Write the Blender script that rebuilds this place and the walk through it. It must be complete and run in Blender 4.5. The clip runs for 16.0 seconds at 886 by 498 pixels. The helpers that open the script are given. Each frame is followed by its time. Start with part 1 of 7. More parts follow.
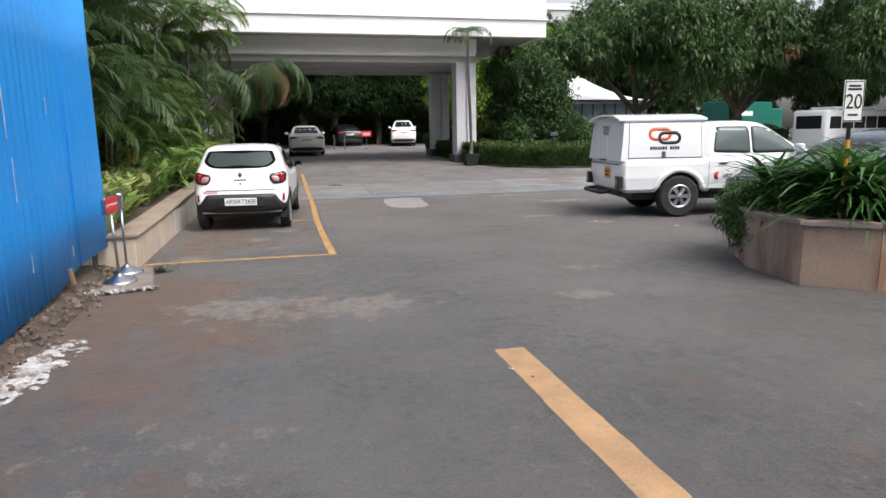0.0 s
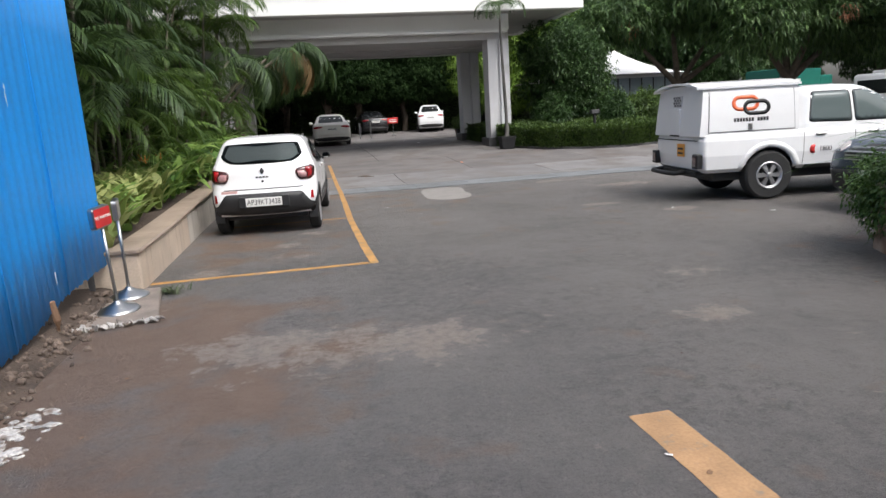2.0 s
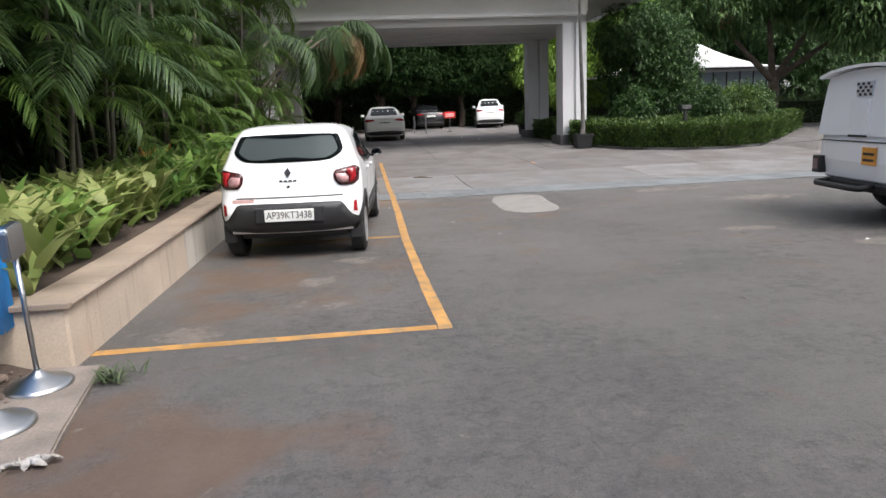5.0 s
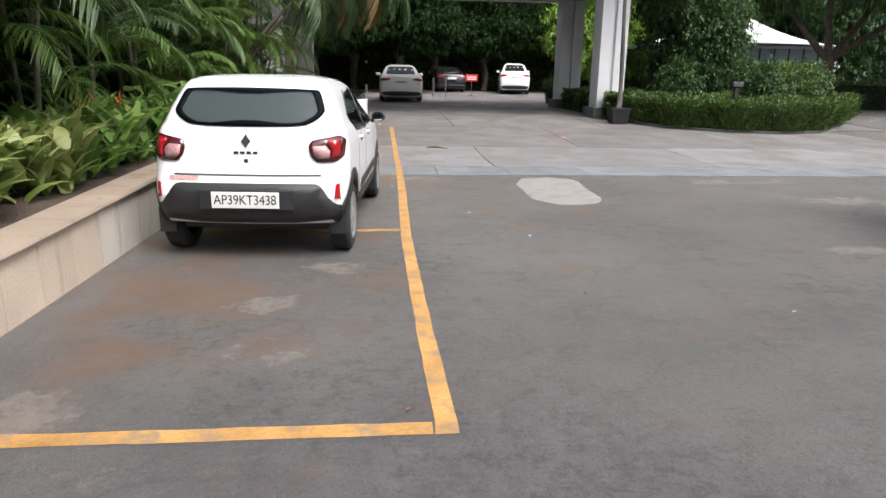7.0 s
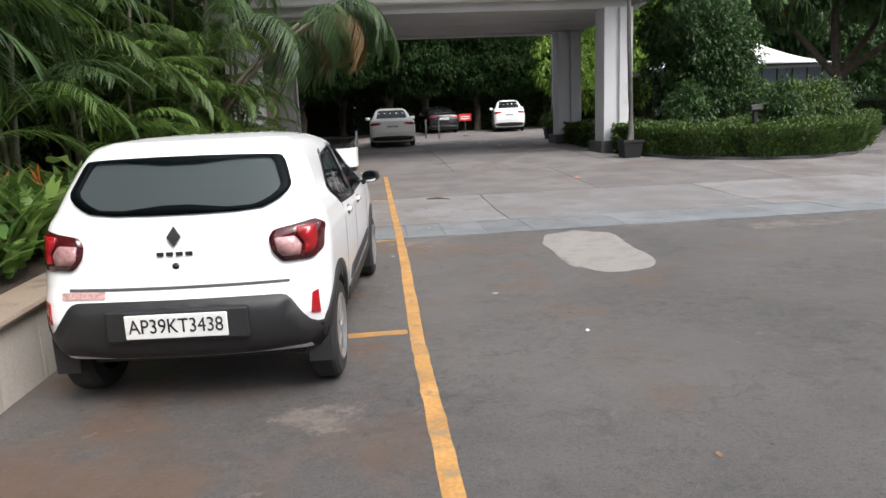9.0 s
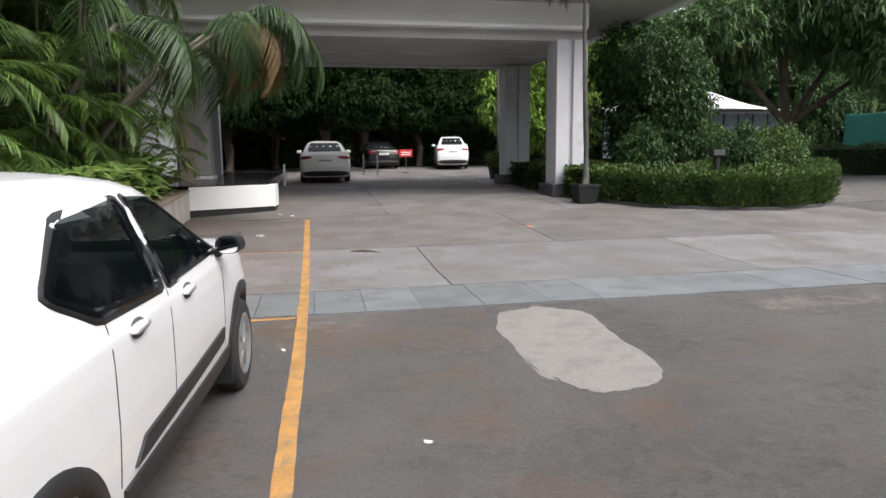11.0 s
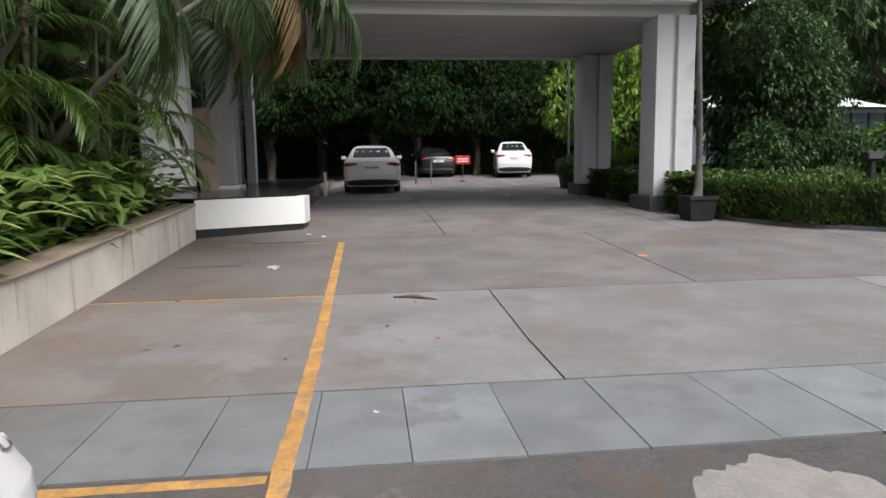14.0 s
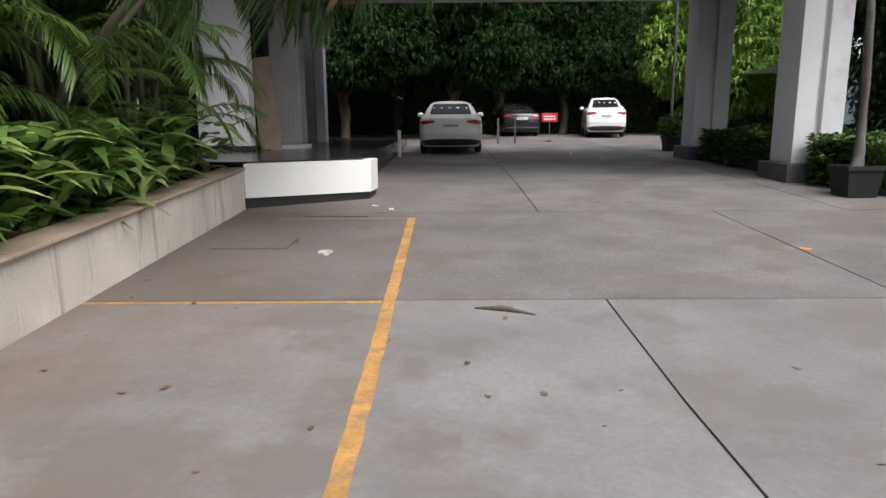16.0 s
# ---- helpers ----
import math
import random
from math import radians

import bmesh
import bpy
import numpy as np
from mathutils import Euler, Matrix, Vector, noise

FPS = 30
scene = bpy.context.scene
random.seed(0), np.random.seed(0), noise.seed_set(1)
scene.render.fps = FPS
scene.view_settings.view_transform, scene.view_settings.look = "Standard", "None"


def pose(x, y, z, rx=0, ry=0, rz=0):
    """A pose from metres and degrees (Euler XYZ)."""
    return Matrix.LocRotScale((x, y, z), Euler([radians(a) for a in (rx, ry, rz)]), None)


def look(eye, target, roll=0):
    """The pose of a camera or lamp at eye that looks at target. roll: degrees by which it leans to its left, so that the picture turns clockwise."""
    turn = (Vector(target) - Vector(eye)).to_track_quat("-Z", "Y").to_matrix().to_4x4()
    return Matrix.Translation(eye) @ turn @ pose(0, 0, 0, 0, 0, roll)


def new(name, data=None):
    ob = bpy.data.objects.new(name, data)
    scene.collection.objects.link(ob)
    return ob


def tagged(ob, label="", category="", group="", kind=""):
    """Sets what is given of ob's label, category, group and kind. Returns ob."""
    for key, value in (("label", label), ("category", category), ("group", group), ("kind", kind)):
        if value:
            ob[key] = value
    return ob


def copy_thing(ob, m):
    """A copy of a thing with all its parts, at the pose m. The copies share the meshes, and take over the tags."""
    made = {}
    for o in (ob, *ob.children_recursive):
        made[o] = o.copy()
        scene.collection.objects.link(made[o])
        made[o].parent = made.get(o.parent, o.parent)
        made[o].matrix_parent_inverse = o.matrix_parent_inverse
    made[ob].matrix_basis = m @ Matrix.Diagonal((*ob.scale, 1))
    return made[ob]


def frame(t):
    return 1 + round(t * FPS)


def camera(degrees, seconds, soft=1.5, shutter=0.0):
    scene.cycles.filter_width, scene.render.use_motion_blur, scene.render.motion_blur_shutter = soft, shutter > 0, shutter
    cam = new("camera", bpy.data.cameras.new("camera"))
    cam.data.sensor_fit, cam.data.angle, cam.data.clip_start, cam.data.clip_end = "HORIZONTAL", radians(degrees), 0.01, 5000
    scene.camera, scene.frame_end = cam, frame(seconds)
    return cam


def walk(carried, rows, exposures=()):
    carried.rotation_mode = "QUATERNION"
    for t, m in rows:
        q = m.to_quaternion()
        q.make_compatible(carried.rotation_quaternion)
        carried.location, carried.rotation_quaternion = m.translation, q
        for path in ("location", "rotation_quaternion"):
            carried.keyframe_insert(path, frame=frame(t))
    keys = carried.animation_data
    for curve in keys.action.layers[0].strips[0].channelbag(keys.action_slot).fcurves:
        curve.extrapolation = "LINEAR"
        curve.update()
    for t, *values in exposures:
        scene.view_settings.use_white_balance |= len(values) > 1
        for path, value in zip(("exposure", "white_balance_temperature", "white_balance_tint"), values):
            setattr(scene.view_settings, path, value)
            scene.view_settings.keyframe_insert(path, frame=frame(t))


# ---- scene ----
cam = camera(68.3, 16.0, soft=1.5)
PATH = [
    (0, (0.134, 0.127, 1.537), (0.588, 2.044, 1.187), -0.9),
    (0.5, (0.056, 0.489, 1.505), (0.467, 2.412, 1.138), -1.0),
    (1, (0.065, 0.841, 1.527), (0.362, 2.787, 1.172), -3.3),
    (1.5, (0.113, 1.232, 1.509), (0.409, 3.178, 1.152), -0.1),
    (2, (0.097, 1.625, 1.495), (0.467, 3.551, 1.104), -3.4),
    (2.5, (0.132, 2.014, 1.495), (0.409, 3.955, 1.099), 1.2),
    (3, (0.159, 2.471, 1.448), (0.478, 4.4, 1.03), -2.4),
    (3.5, (0.186, 2.917, 1.418), (0.466, 4.865, 1.065), -0.7),
    (4, (0.184, 3.371, 1.432), (0.427, 5.326, 1.088), -2.1),
    (4.2, (0.176, 3.567, 1.456), (0.417, 5.509, 1.042), -4.1),
    (6.3, (0.305, 5.585, 1.303), (0.493, 7.545, 0.951), 1.2),
    (6.5, (0.342, 5.77, 1.336), (0.598, 7.708, 0.913), -0.8),
    (7, (0.409, 6.223, 1.377), (0.594, 8.151, 0.879), 1.0),
    (7.5, (0.428, 6.627, 1.371), (0.589, 8.571, 0.929), 0.9),
    (8, (0.431, 7.122, 1.372), (0.661, 9.028, 0.814), 0.7),
    (8.5, (0.401, 7.567, 1.362), (0.566, 9.531, 1.02), 1.4),
    (9, (0.411, 7.925, 1.425), (0.605, 9.878, 1.041), -2.5),
    (9.5, (0.589, 8.37, 1.484), (0.97, 10.306, 1.154), -0.5),
    (9.7, (0.589, 8.518, 1.453), (1.039, 10.441, 1.138), -1.7),
    (11.8, (0.955, 10.923, 1.434), (1.295, 12.874, 1.154), -0.1),
    (12, (0.935, 11.098, 1.414), (1.387, 13.008, 1.029), -0.3),
    (12.5, (0.972, 11.579, 1.385), (1.275, 13.532, 1.076), -1.1),
    (13, (0.972, 12.087, 1.387), (1.333, 14.029, 1.076), -0.8),
    (13.5, (1.027, 12.546, 1.429), (1.274, 14.511, 1.146), -0.7),
    (14, (1.096, 13.121, 1.366), (1.315, 15.092, 1.11), -0.8),
    (14.5, (1.089, 13.546, 1.372), (1.25, 15.51, 1.03), -0.4),
    (15, (1.097, 13.969, 1.394), (1.164, 15.933, 1.02), -0.7),
    (15.5, (1.075, 14.412, 1.411), (1.188, 16.379, 1.07), -2.9),
    (16, (1.11, 14.915, 1.391), (1.094, 16.879, 1.011), -0.4),
]
walk(cam, [(t, look(eye, target, roll)) for t, eye, target, roll in PATH],
     [(0, 0.66), (2.0, 0.56), (4.0, 0.64), (6.5, 0.98), (8.0, 0.98), (8.5, 0.8), (9.5, 0.78), (12.0, 0.66), (16, 0.62)])

# ---- light ----
world = bpy.data.worlds.new("overcast_sky")
scene.world = world
world.use_nodes = True
wn = world.node_tree.nodes
sky = wn.new("ShaderNodeTexSky")
sky.sky_type = "NISHITA"
sky.sun_disc = False
sky.sun_elevation, sky.sun_rotation = radians(57), radians(148)
sky.dust_density, sky.air_density = 5.0, 1.0
soften = wn.new("ShaderNodeHueSaturation")
soften.inputs["Saturation"].default_value = 0.4
world.node_tree.links.new(sky.outputs[0], soften.inputs["Color"])
world.node_tree.links.new(soften.outputs[0], wn["Background"].inputs["Color"])
wn["Background"].inputs["Strength"].default_value = 0.17
sun = new("sun", bpy.data.lights.new("sun", "SUN"))
sun.data.energy, sun.data.angle, sun.data.color = 1.35, radians(35), (0.98, 0.98, 1.0)
sun.matrix_basis = pose(0, 0, 30, 33, 0, 32)

# ---- materials ----
def nodes_of(name):
    m = bpy.data.materials.new(name)
    m.use_nodes = True
    return m, m.node_tree.nodes, m.node_tree.links, m.node_tree.nodes["Principled BSDF"]


def surface(name, base, rough=0.6, vary=0.25, scale=3.0, fine=60.0, bump=0.15, metal=0.0, stain=None, stain_at=0.55, stain_scale=0.8, coat=0.0, random_tint=0.0, depth=0.004, streak=1.0):
    """A surface with broad and fine variation, optional stains, and fine relief."""
    m, n, l, b = nodes_of(name)
    co = n.new("ShaderNodeTexCoord")
    geo = n.new("ShaderNodeNewGeometry")
    broad, grain = n.new("ShaderNodeTexNoise"), n.new("ShaderNodeTexNoise")
    for t, s, d in ((broad, scale, 5), (grain, fine, 3)):
        t.inputs["Scale"].default_value, t.inputs["Detail"].default_value = s, d
        l.new(geo.outputs["Position"], t.inputs["Vector"])
    ramp = n.new("ShaderNodeMapRange")
    l.new(broad.outputs["Fac"], ramp.inputs["Value"])
    for k, v in (("From Min", 0.3), ("From Max", 0.7), ("To Min", 1 - vary), ("To Max", 1 + vary)):
        ramp.inputs[k].default_value = v
    ramp2 = n.new("ShaderNodeMapRange")
    l.new(grain.outputs["Fac"], ramp2.inputs["Value"])
    for k, v in (("From Min", 0.25), ("From Max", 0.75), ("To Min", 1 - vary * 0.7), ("To Max", 1 + vary * 0.7)):
        ramp2.inputs[k].default_value = v
    mul = n.new("ShaderNodeMath")
    mul.operation = "MULTIPLY"
    l.new(ramp.outputs[0], mul.inputs[0])
    l.new(ramp2.outputs[0], mul.inputs[1])
    last = mul
    if random_tint:
        info = n.new("ShaderNodeObjectInfo")
        rr = n.new("ShaderNodeMapRange")
        l.new(info.outputs["Random"], rr.inputs["Value"])
        rr.inputs["To Min"].default_value, rr.inputs["To Max"].default_value = 1 - random_tint, 1 + random_tint
        last = n.new("ShaderNodeMath")
        last.operation = "MULTIPLY"
        l.new(mul.outputs[0], last.inputs[0])
        l.new(rr.outputs[0], last.inputs[1])
    col = n.new("ShaderNodeVectorMath")
    col.operation = "SCALE"
    col.inputs[0].default_value = base
    l.new(last.outputs[0], col.inputs["Scale"])
    out = col.outputs[0]
    if stain:
        sn = n.new("ShaderNodeTexNoise")
        sn.inputs["Scale"].default_value, sn.inputs["Detail"].default_value = stain_scale, 8
        sn.inputs["Roughness"].default_value = 0.65
        st = n.new("ShaderNodeVectorMath")
        st.operation = "MULTIPLY"
        st.inputs[1].default_value = (1, 1, streak)
        l.new(geo.outputs["Position"], st.inputs[0])
        l.new(st.outputs[0], sn.inputs["Vector"])
        sr = n.new("ShaderNodeMapRange")
        l.new(sn.outputs["Fac"], sr.inputs["Value"])
        sr.inputs["From Min"].default_value, sr.inputs["From Max"].default_value = stain_at, stain_at + 0.12
        mix = n.new("ShaderNodeMix")
        mix.data_type = "RGBA"
        l.new(sr.outputs[0], mix.inputs["Factor"])
        l.new(out, mix.inputs["A"])
        mix.inputs["B"].default_value = (*stain, 1)
        out = mix.outputs["Result"]
    l.new(out, b.inputs["Base Color"])
    b.inputs["Roughness"].default_value, b.inputs["Metallic"].default_value = rough, metal
    b.inputs["Coat Weight"].default_value = coat
    if bump:
        bm_ = n.new("ShaderNodeBump")
        bm_.inputs["Strength"].default_value, bm_.inputs["Distance"].default_value = bump, depth
        l.new(grain.outputs["Fac"], bm_.inputs["Height"])
        l.new(bm_.outputs[0], b.inputs["Normal"])
    return m


def leafy(name, base, light, rough=0.45, through_light=0.25, gloss=0.35):
    """Leaves: each its own shade between two greens."""
    m, n, l, b = nodes_of(name)
    geo = n.new("ShaderNodeNewGeometry")
    mix = n.new("ShaderNodeMix")
    mix.data_type = "RGBA"
    l.new(geo.outputs["Random Per Island"], mix.inputs["Factor"])
    mix.inputs["A"].default_value, mix.inputs["B"].default_value = (*base, 1), (*light, 1)
    l.new(mix.outputs["Result"], b.inputs["Base Color"])
    b.inputs["Roughness"].default_value = rough
    b.inputs["Specular IOR Level"].default_value = gloss
    tr = n.new("ShaderNodeBsdfTranslucent")
    l.new(mix.outputs["Result"], tr.inputs["Color"])
    ms = n.new("ShaderNodeMixShader")
    ms.inputs[0].default_value = through_light
    l.new(b.outputs[0], ms.inputs[1])
    l.new(tr.outputs[0], ms.inputs[2])
    l.new(ms.outputs[0], n["Material Output"].inputs["Surface"])
    return m


def glassy(name, tint=(0.05, 0.06, 0.065), rough=0.03, see=0.35, gloss=0.28):
    """Tinted car glass: a dark gloss that lets part of the light through."""
    m, n, l, b = nodes_of(name)
    b.inputs["Base Color"].default_value, b.inputs["Roughness"].default_value = (*tint, 1), rough
    b.inputs["Specular IOR Level"].default_value = gloss
    tr = n.new("ShaderNodeBsdfTransparent")
    tr.inputs["Color"].default_value = (0.55, 0.6, 0.6, 1)
    ms = n.new("ShaderNodeMixShader")
    ms.inputs[0].default_value = see
    l.new(b.outputs[0], ms.inputs[1])
    l.new(tr.outputs[0], ms.inputs[2])
    l.new(ms.outputs[0], n["Material Output"].inputs["Surface"])
    return m


def asphalt():
    """Worn asphalt: aggregate grain, dark damp areas, pale dust and reddish soil washed in near the fence."""
    m, n, l, b = nodes_of("asphalt")
    geo = n.new("ShaderNodeNewGeometry")

    def tex(scale, detail, rough=0.6):
        t = n.new("ShaderNodeTexNoise")
        t.inputs["Scale"].default_value, t.inputs["Detail"].default_value, t.inputs["Roughness"].default_value = scale, detail, rough
        l.new(geo.outputs["Position"], t.inputs["Vector"])
        return t.outputs["Fac"]

    def ranged(v, a, b_, lo=0.0, hi=1.0):
        r = n.new("ShaderNodeMapRange")
        l.new(v, r.inputs["Value"])
        for k, x in zip(("From Min", "From Max", "To Min", "To Max"), (a, b_, lo, hi)):
            r.inputs[k].default_value = x
        return r.outputs[0]

    def maths(op, a, c):
        x = n.new("ShaderNodeMath")
        x.operation = op
        for k, v in enumerate((a, c)):
            if isinstance(v, float):
                x.inputs[k].default_value = v
            else:
                l.new(v, x.inputs[k])
        return x.outputs[0]

    def near(x, y, reach):
        d = n.new("ShaderNodeVectorMath")
        d.operation = "DISTANCE"
        l.new(geo.outputs["Position"], d.inputs[0])
        d.inputs[1].default_value = (x, y, 0)
        return ranged(d.outputs["Value"], reach, 0.0)

    def mixed(f, a, c):
        x = n.new("ShaderNodeMix")
        x.data_type = "RGBA"
        l.new(f, x.inputs["Factor"])
        for k, v in (("A", a), ("B", c)):
            if isinstance(v, tuple):
                x.inputs[k].default_value = (*v, 1)
            else:
                l.new(v, x.inputs[k])
        return x.outputs["Result"]

    def spot(x, y, rx, ry):
        d = n.new("ShaderNodeVectorMath")
        d.operation = "SUBTRACT"
        l.new(geo.outputs["Position"], d.inputs[0])
        d.inputs[1].default_value = (x, y, 0)
        e = n.new("ShaderNodeVectorMath")
        e.operation = "MULTIPLY"
        l.new(d.outputs[0], e.inputs[0])
        e.inputs[1].default_value = (1 / rx, 1 / ry, 0)
        f = n.new("ShaderNodeVectorMath")
        f.operation = "LENGTH"
        l.new(e.outputs[0], f.inputs[0])
        return f.outputs["Value"]

    grain = tex(150, 2, 0.7)
    ragged = tex(4.5, 12, 0.78)
    col = mixed(ranged(tex(0.5, 7, 0.66), 0.36, 0.64), (0.177, 0.163, 0.157), (0.262, 0.238, 0.226))
    col = mixed(ranged(tex(5, 8, 0.75), 0.52, 0.72, 0, 0.55), col, (0.24, 0.222, 0.21))
    worn = ranged(maths("ADD", tex(0.7, 5, 0.6), maths("MULTIPLY", ranged(spot(0.6, 7.4, 2.4, 2.2), 1.0, 0.2), 0.13)), 0.46, 0.6)
    flecks = ranged(tex(9, 10, 0.85), 0.49, 0.6, 0, 0.62)
    col = mixed(maths("MULTIPLY", worn, flecks), col, (0.06, 0.057, 0.055))
    col = mixed(ranged(tex(3.2, 11, 0.82), 0.53, 0.68, 0, 0.5), col, (0.08, 0.075, 0.073))
    gravel = tex(46, 3, 0.8)
    col = mixed(ranged(gravel, 0.55, 0.68, 0, 0.5), col, (0.27, 0.252, 0.24))
    col = mixed(ranged(tex(7.5, 11, 0.84), 0.52, 0.63, 0, 0.55), col, (0.3, 0.272, 0.25))
    col = mixed(ranged(gravel, 0.45, 0.34, 0, 0.45), col, (0.06, 0.057, 0.055))
    col = mixed(ranged(grain, 0.45, 0.75, 0, 0.5), col, (0.035, 0.035, 0.036))
    clay = maths("ADD", ranged(tex(1.3, 8, 0.6), 0.3, 0.7), maths("MULTIPLY", near(-1.4, 5.9, 2.3), 1.0))
    for px, py, reach, amount in ((-0.9, 10.9, 1.9, 0.55), (-1.3, 3.4, 1.7, 0.5), (-0.6, 9.0, 1.5, 0.3), (0.9, 15.5, 0.9, 0.6), (-0.9, 7.0, 1.0, 0.3), (1.6, 13.4, 2.4, 0.3)):
        clay = maths("ADD", clay, maths("MULTIPLY", near(px, py, reach), amount))
    col = mixed(ranged(clay, 0.72, 1.15, 0, 0.85), col, mixed(tex(3.5, 8, 0.7), (0.15, 0.088, 0.058), (0.33, 0.225, 0.165)))
    # pale dust and scuffs with ragged edges
    dusty = maths("ADD", ranged(ragged, 0.32, 0.68), maths("MULTIPLY", ranged(tex(1.1, 6, 0.7), 0.45, 0.75), 0.3))
    for px, py, rx, ry, amount in ((0.2, 6.0, 1.9, 0.75, 0.2), (-0.5, 6.3, 0.7, 0.35, 0.12), (0.85, 5.85, 0.6, 0.5, 0.12), (0.08, 11.02, 0.36, 0.26, 0.26), (-0.33, 10.18, 0.42, 0.26, 0.26), (-1.1, 8.85, 0.34, 0.3, 0.26),
                                   (6.3, 13.85, 1.1, 0.5, 0.27), (4.6, 11.4, 0.6, 0.22, 0.25), (2.85, 5.75, 0.4, 0.3, 0.26), (5.4, 10.3, 0.5, 0.3, 0.24), (3.4, 6.9, 0.4, 0.3, 0.2), (5.6, 15.4, 1.4, 0.4, 0.22), (-0.6, 3.3, 1.0, 0.7, 0.12), (0.9, 15.6, 0.7, 0.3, 0.2), (2.75, 14.72, 0.72, 1.4, 0.12), (-0.2, 9.4, 0.6, 0.3, 0.14)):
        dusty = maths("ADD", dusty, maths("MULTIPLY", ranged(spot(px, py, rx, ry), 1.0, 0.35), amount * 2.1))
    col = mixed(maths("MULTIPLY", ranged(dusty, 0.88, 1.08, 0, 0.95), ranged(tex(11, 9, 0.82), 0.4, 0.54, 0.3, 1.0)), col, mixed(tex(14, 6, 0.7), (0.27, 0.225, 0.195), (0.46, 0.385, 0.335)))
    # a worn round mark where a cover was paved over
    ringed = ranged(maths("ABSOLUTE", maths("ADD", spot(1.5, 6.08, 0.17, 0.17), maths("MULTIPLY", ragged, 0.7)), 0.0), 0.0, 2.0, 0.0, 2.0)
    ringed = maths("MULTIPLY", ranged(ringed, 1.1, 1.22), ranged(ringed, 1.55, 1.4))
    col = mixed(maths("MULTIPLY", ringed, 0.2), col, (0.05, 0.048, 0.047))
    crack = n.new("ShaderNodeTexVoronoi")
    crack.feature = "DISTANCE_TO_EDGE"
    crack.inputs["Scale"].default_value = 0.55
    warp = n.new("ShaderNodeVectorMath")
    warp.operation = "ADD"
    wob = n.new("ShaderNodeTexNoise")
    wob.inputs["Scale"].default_value = 2.5
    l.new(geo.outputs["Position"], wob.inputs["Vector"])
    l.new(geo.outputs["Position"], warp.inputs[0])
    l.new(wob.outputs["Color"], warp.inputs[1])
    l.new(warp.outputs[0], crack.inputs["Vector"])
    lines = maths("MULTIPLY", ranged(crack.outputs["Distance"], 0.012, 0.004), ranged(tex(0.8, 3), 0.5, 0.6))
    col = mixed(maths("MULTIPLY", lines, 0.18), col, (0.025, 0.024, 0.024))
    l.new(col, b.inputs["Base Color"])
    b.inputs["Roughness"].default_value = 0.62
    bp = n.new("ShaderNodeBump")
    bp.inputs["Strength"].default_value, bp.inputs["Distance"].default_value = 1.0, 0.03
    l.new(maths("ADD", grain, maths("ADD", maths("MULTIPLY", tex(18, 4), 1.4), maths("MULTIPLY", tex(6, 9, 0.75), 3.4))), bp.inputs["Height"])
    l.new(bp.outputs[0], b.inputs["Normal"])
    return m


ASPHALT = asphalt()
CONCRETE = surface("concrete", (0.183, 0.177, 0.177), 0.85, 0.15, 1.3, 30, 0.3, stain=(0.15, 0.138, 0.13), stain_at=0.48, stain_scale=0.9, random_tint=0.14)


def soil_washed(m, colour, x_clean, x_soiled):
    """Brown soil washed over a pavement beside the planter, with a ragged edge."""
    n, l, b = m.node_tree.nodes, m.node_tree.links, m.node_tree.nodes["Principled BSDF"]
    old = b.inputs["Base Color"].links[0].from_socket
    geo, sep, tx = n.new("ShaderNodeNewGeometry"), n.new("ShaderNodeSeparateXYZ"), n.new("ShaderNodeTexNoise")
    tx.inputs["Scale"].default_value, tx.inputs["Detail"].default_value, tx.inputs["Roughness"].default_value = 1.1, 10, 0.72
    l.new(geo.outputs["Position"], sep.inputs[0])
    l.new(geo.outputs["Position"], tx.inputs["Vector"])
    side, both, amount, mix = n.new("ShaderNodeMapRange"), n.new("ShaderNodeMath"), n.new("ShaderNodeMapRange"), n.new("ShaderNodeMix")
    l.new(sep.outputs["X"], side.inputs["Value"])
    for k, v in zip(("From Min", "From Max", "To Min", "To Max"), (x_clean, x_soiled, 0.0, 0.42)):
        side.inputs[k].default_value = v
    l.new(side.outputs[0], both.inputs[0])
    l.new(tx.outputs["Fac"], both.inputs[1])
    l.new(both.outputs[0], amount.inputs["Value"])
    for k, v in zip(("From Min", "From Max", "To Min", "To Max"), (0.55, 0.98, 0.0, 0.7)):
        amount.inputs[k].default_value = v
    mix.data_type = "RGBA"
    l.new(amount.outputs[0], mix.inputs["Factor"])
    l.new(old, mix.inputs["A"])
    mix.inputs["B"].default_value = (*colour, 1)
    l.new(mix.outputs["Result"], b.inputs["Base Color"])


CONCRETE.node_tree.nodes["Principled BSDF"].inputs["Specular IOR Level"].default_value = 0.2
soil_washed(CONCRETE, (0.15, 0.108, 0.083), 1.6, -1.7)
OLDCONCRETE = surface("weathered_brown_concrete", (0.158, 0.148, 0.144), 0.85, 0.24, 1.1, 30, 0.3, stain=(0.13, 0.113, 0.103), stain_at=0.5, stain_scale=0.8, random_tint=0.12)
OLDCONCRETE.node_tree.nodes["Principled BSDF"].inputs["Specular IOR Level"].default_value = 0.2
soil_washed(OLDCONCRETE, (0.11, 0.08, 0.062), 1.6, -1.7)
BANDSTONE = surface("grey_stone", (0.155, 0.163, 0.17), 0.6, 0.18, 2.5, 90, 0.25, stain=(0.11, 0.108, 0.105), stain_at=0.56, stain_scale=1.6, random_tint=0.14)
soil_washed(BANDSTONE, (0.12, 0.1, 0.088), 1.4, -1.7)
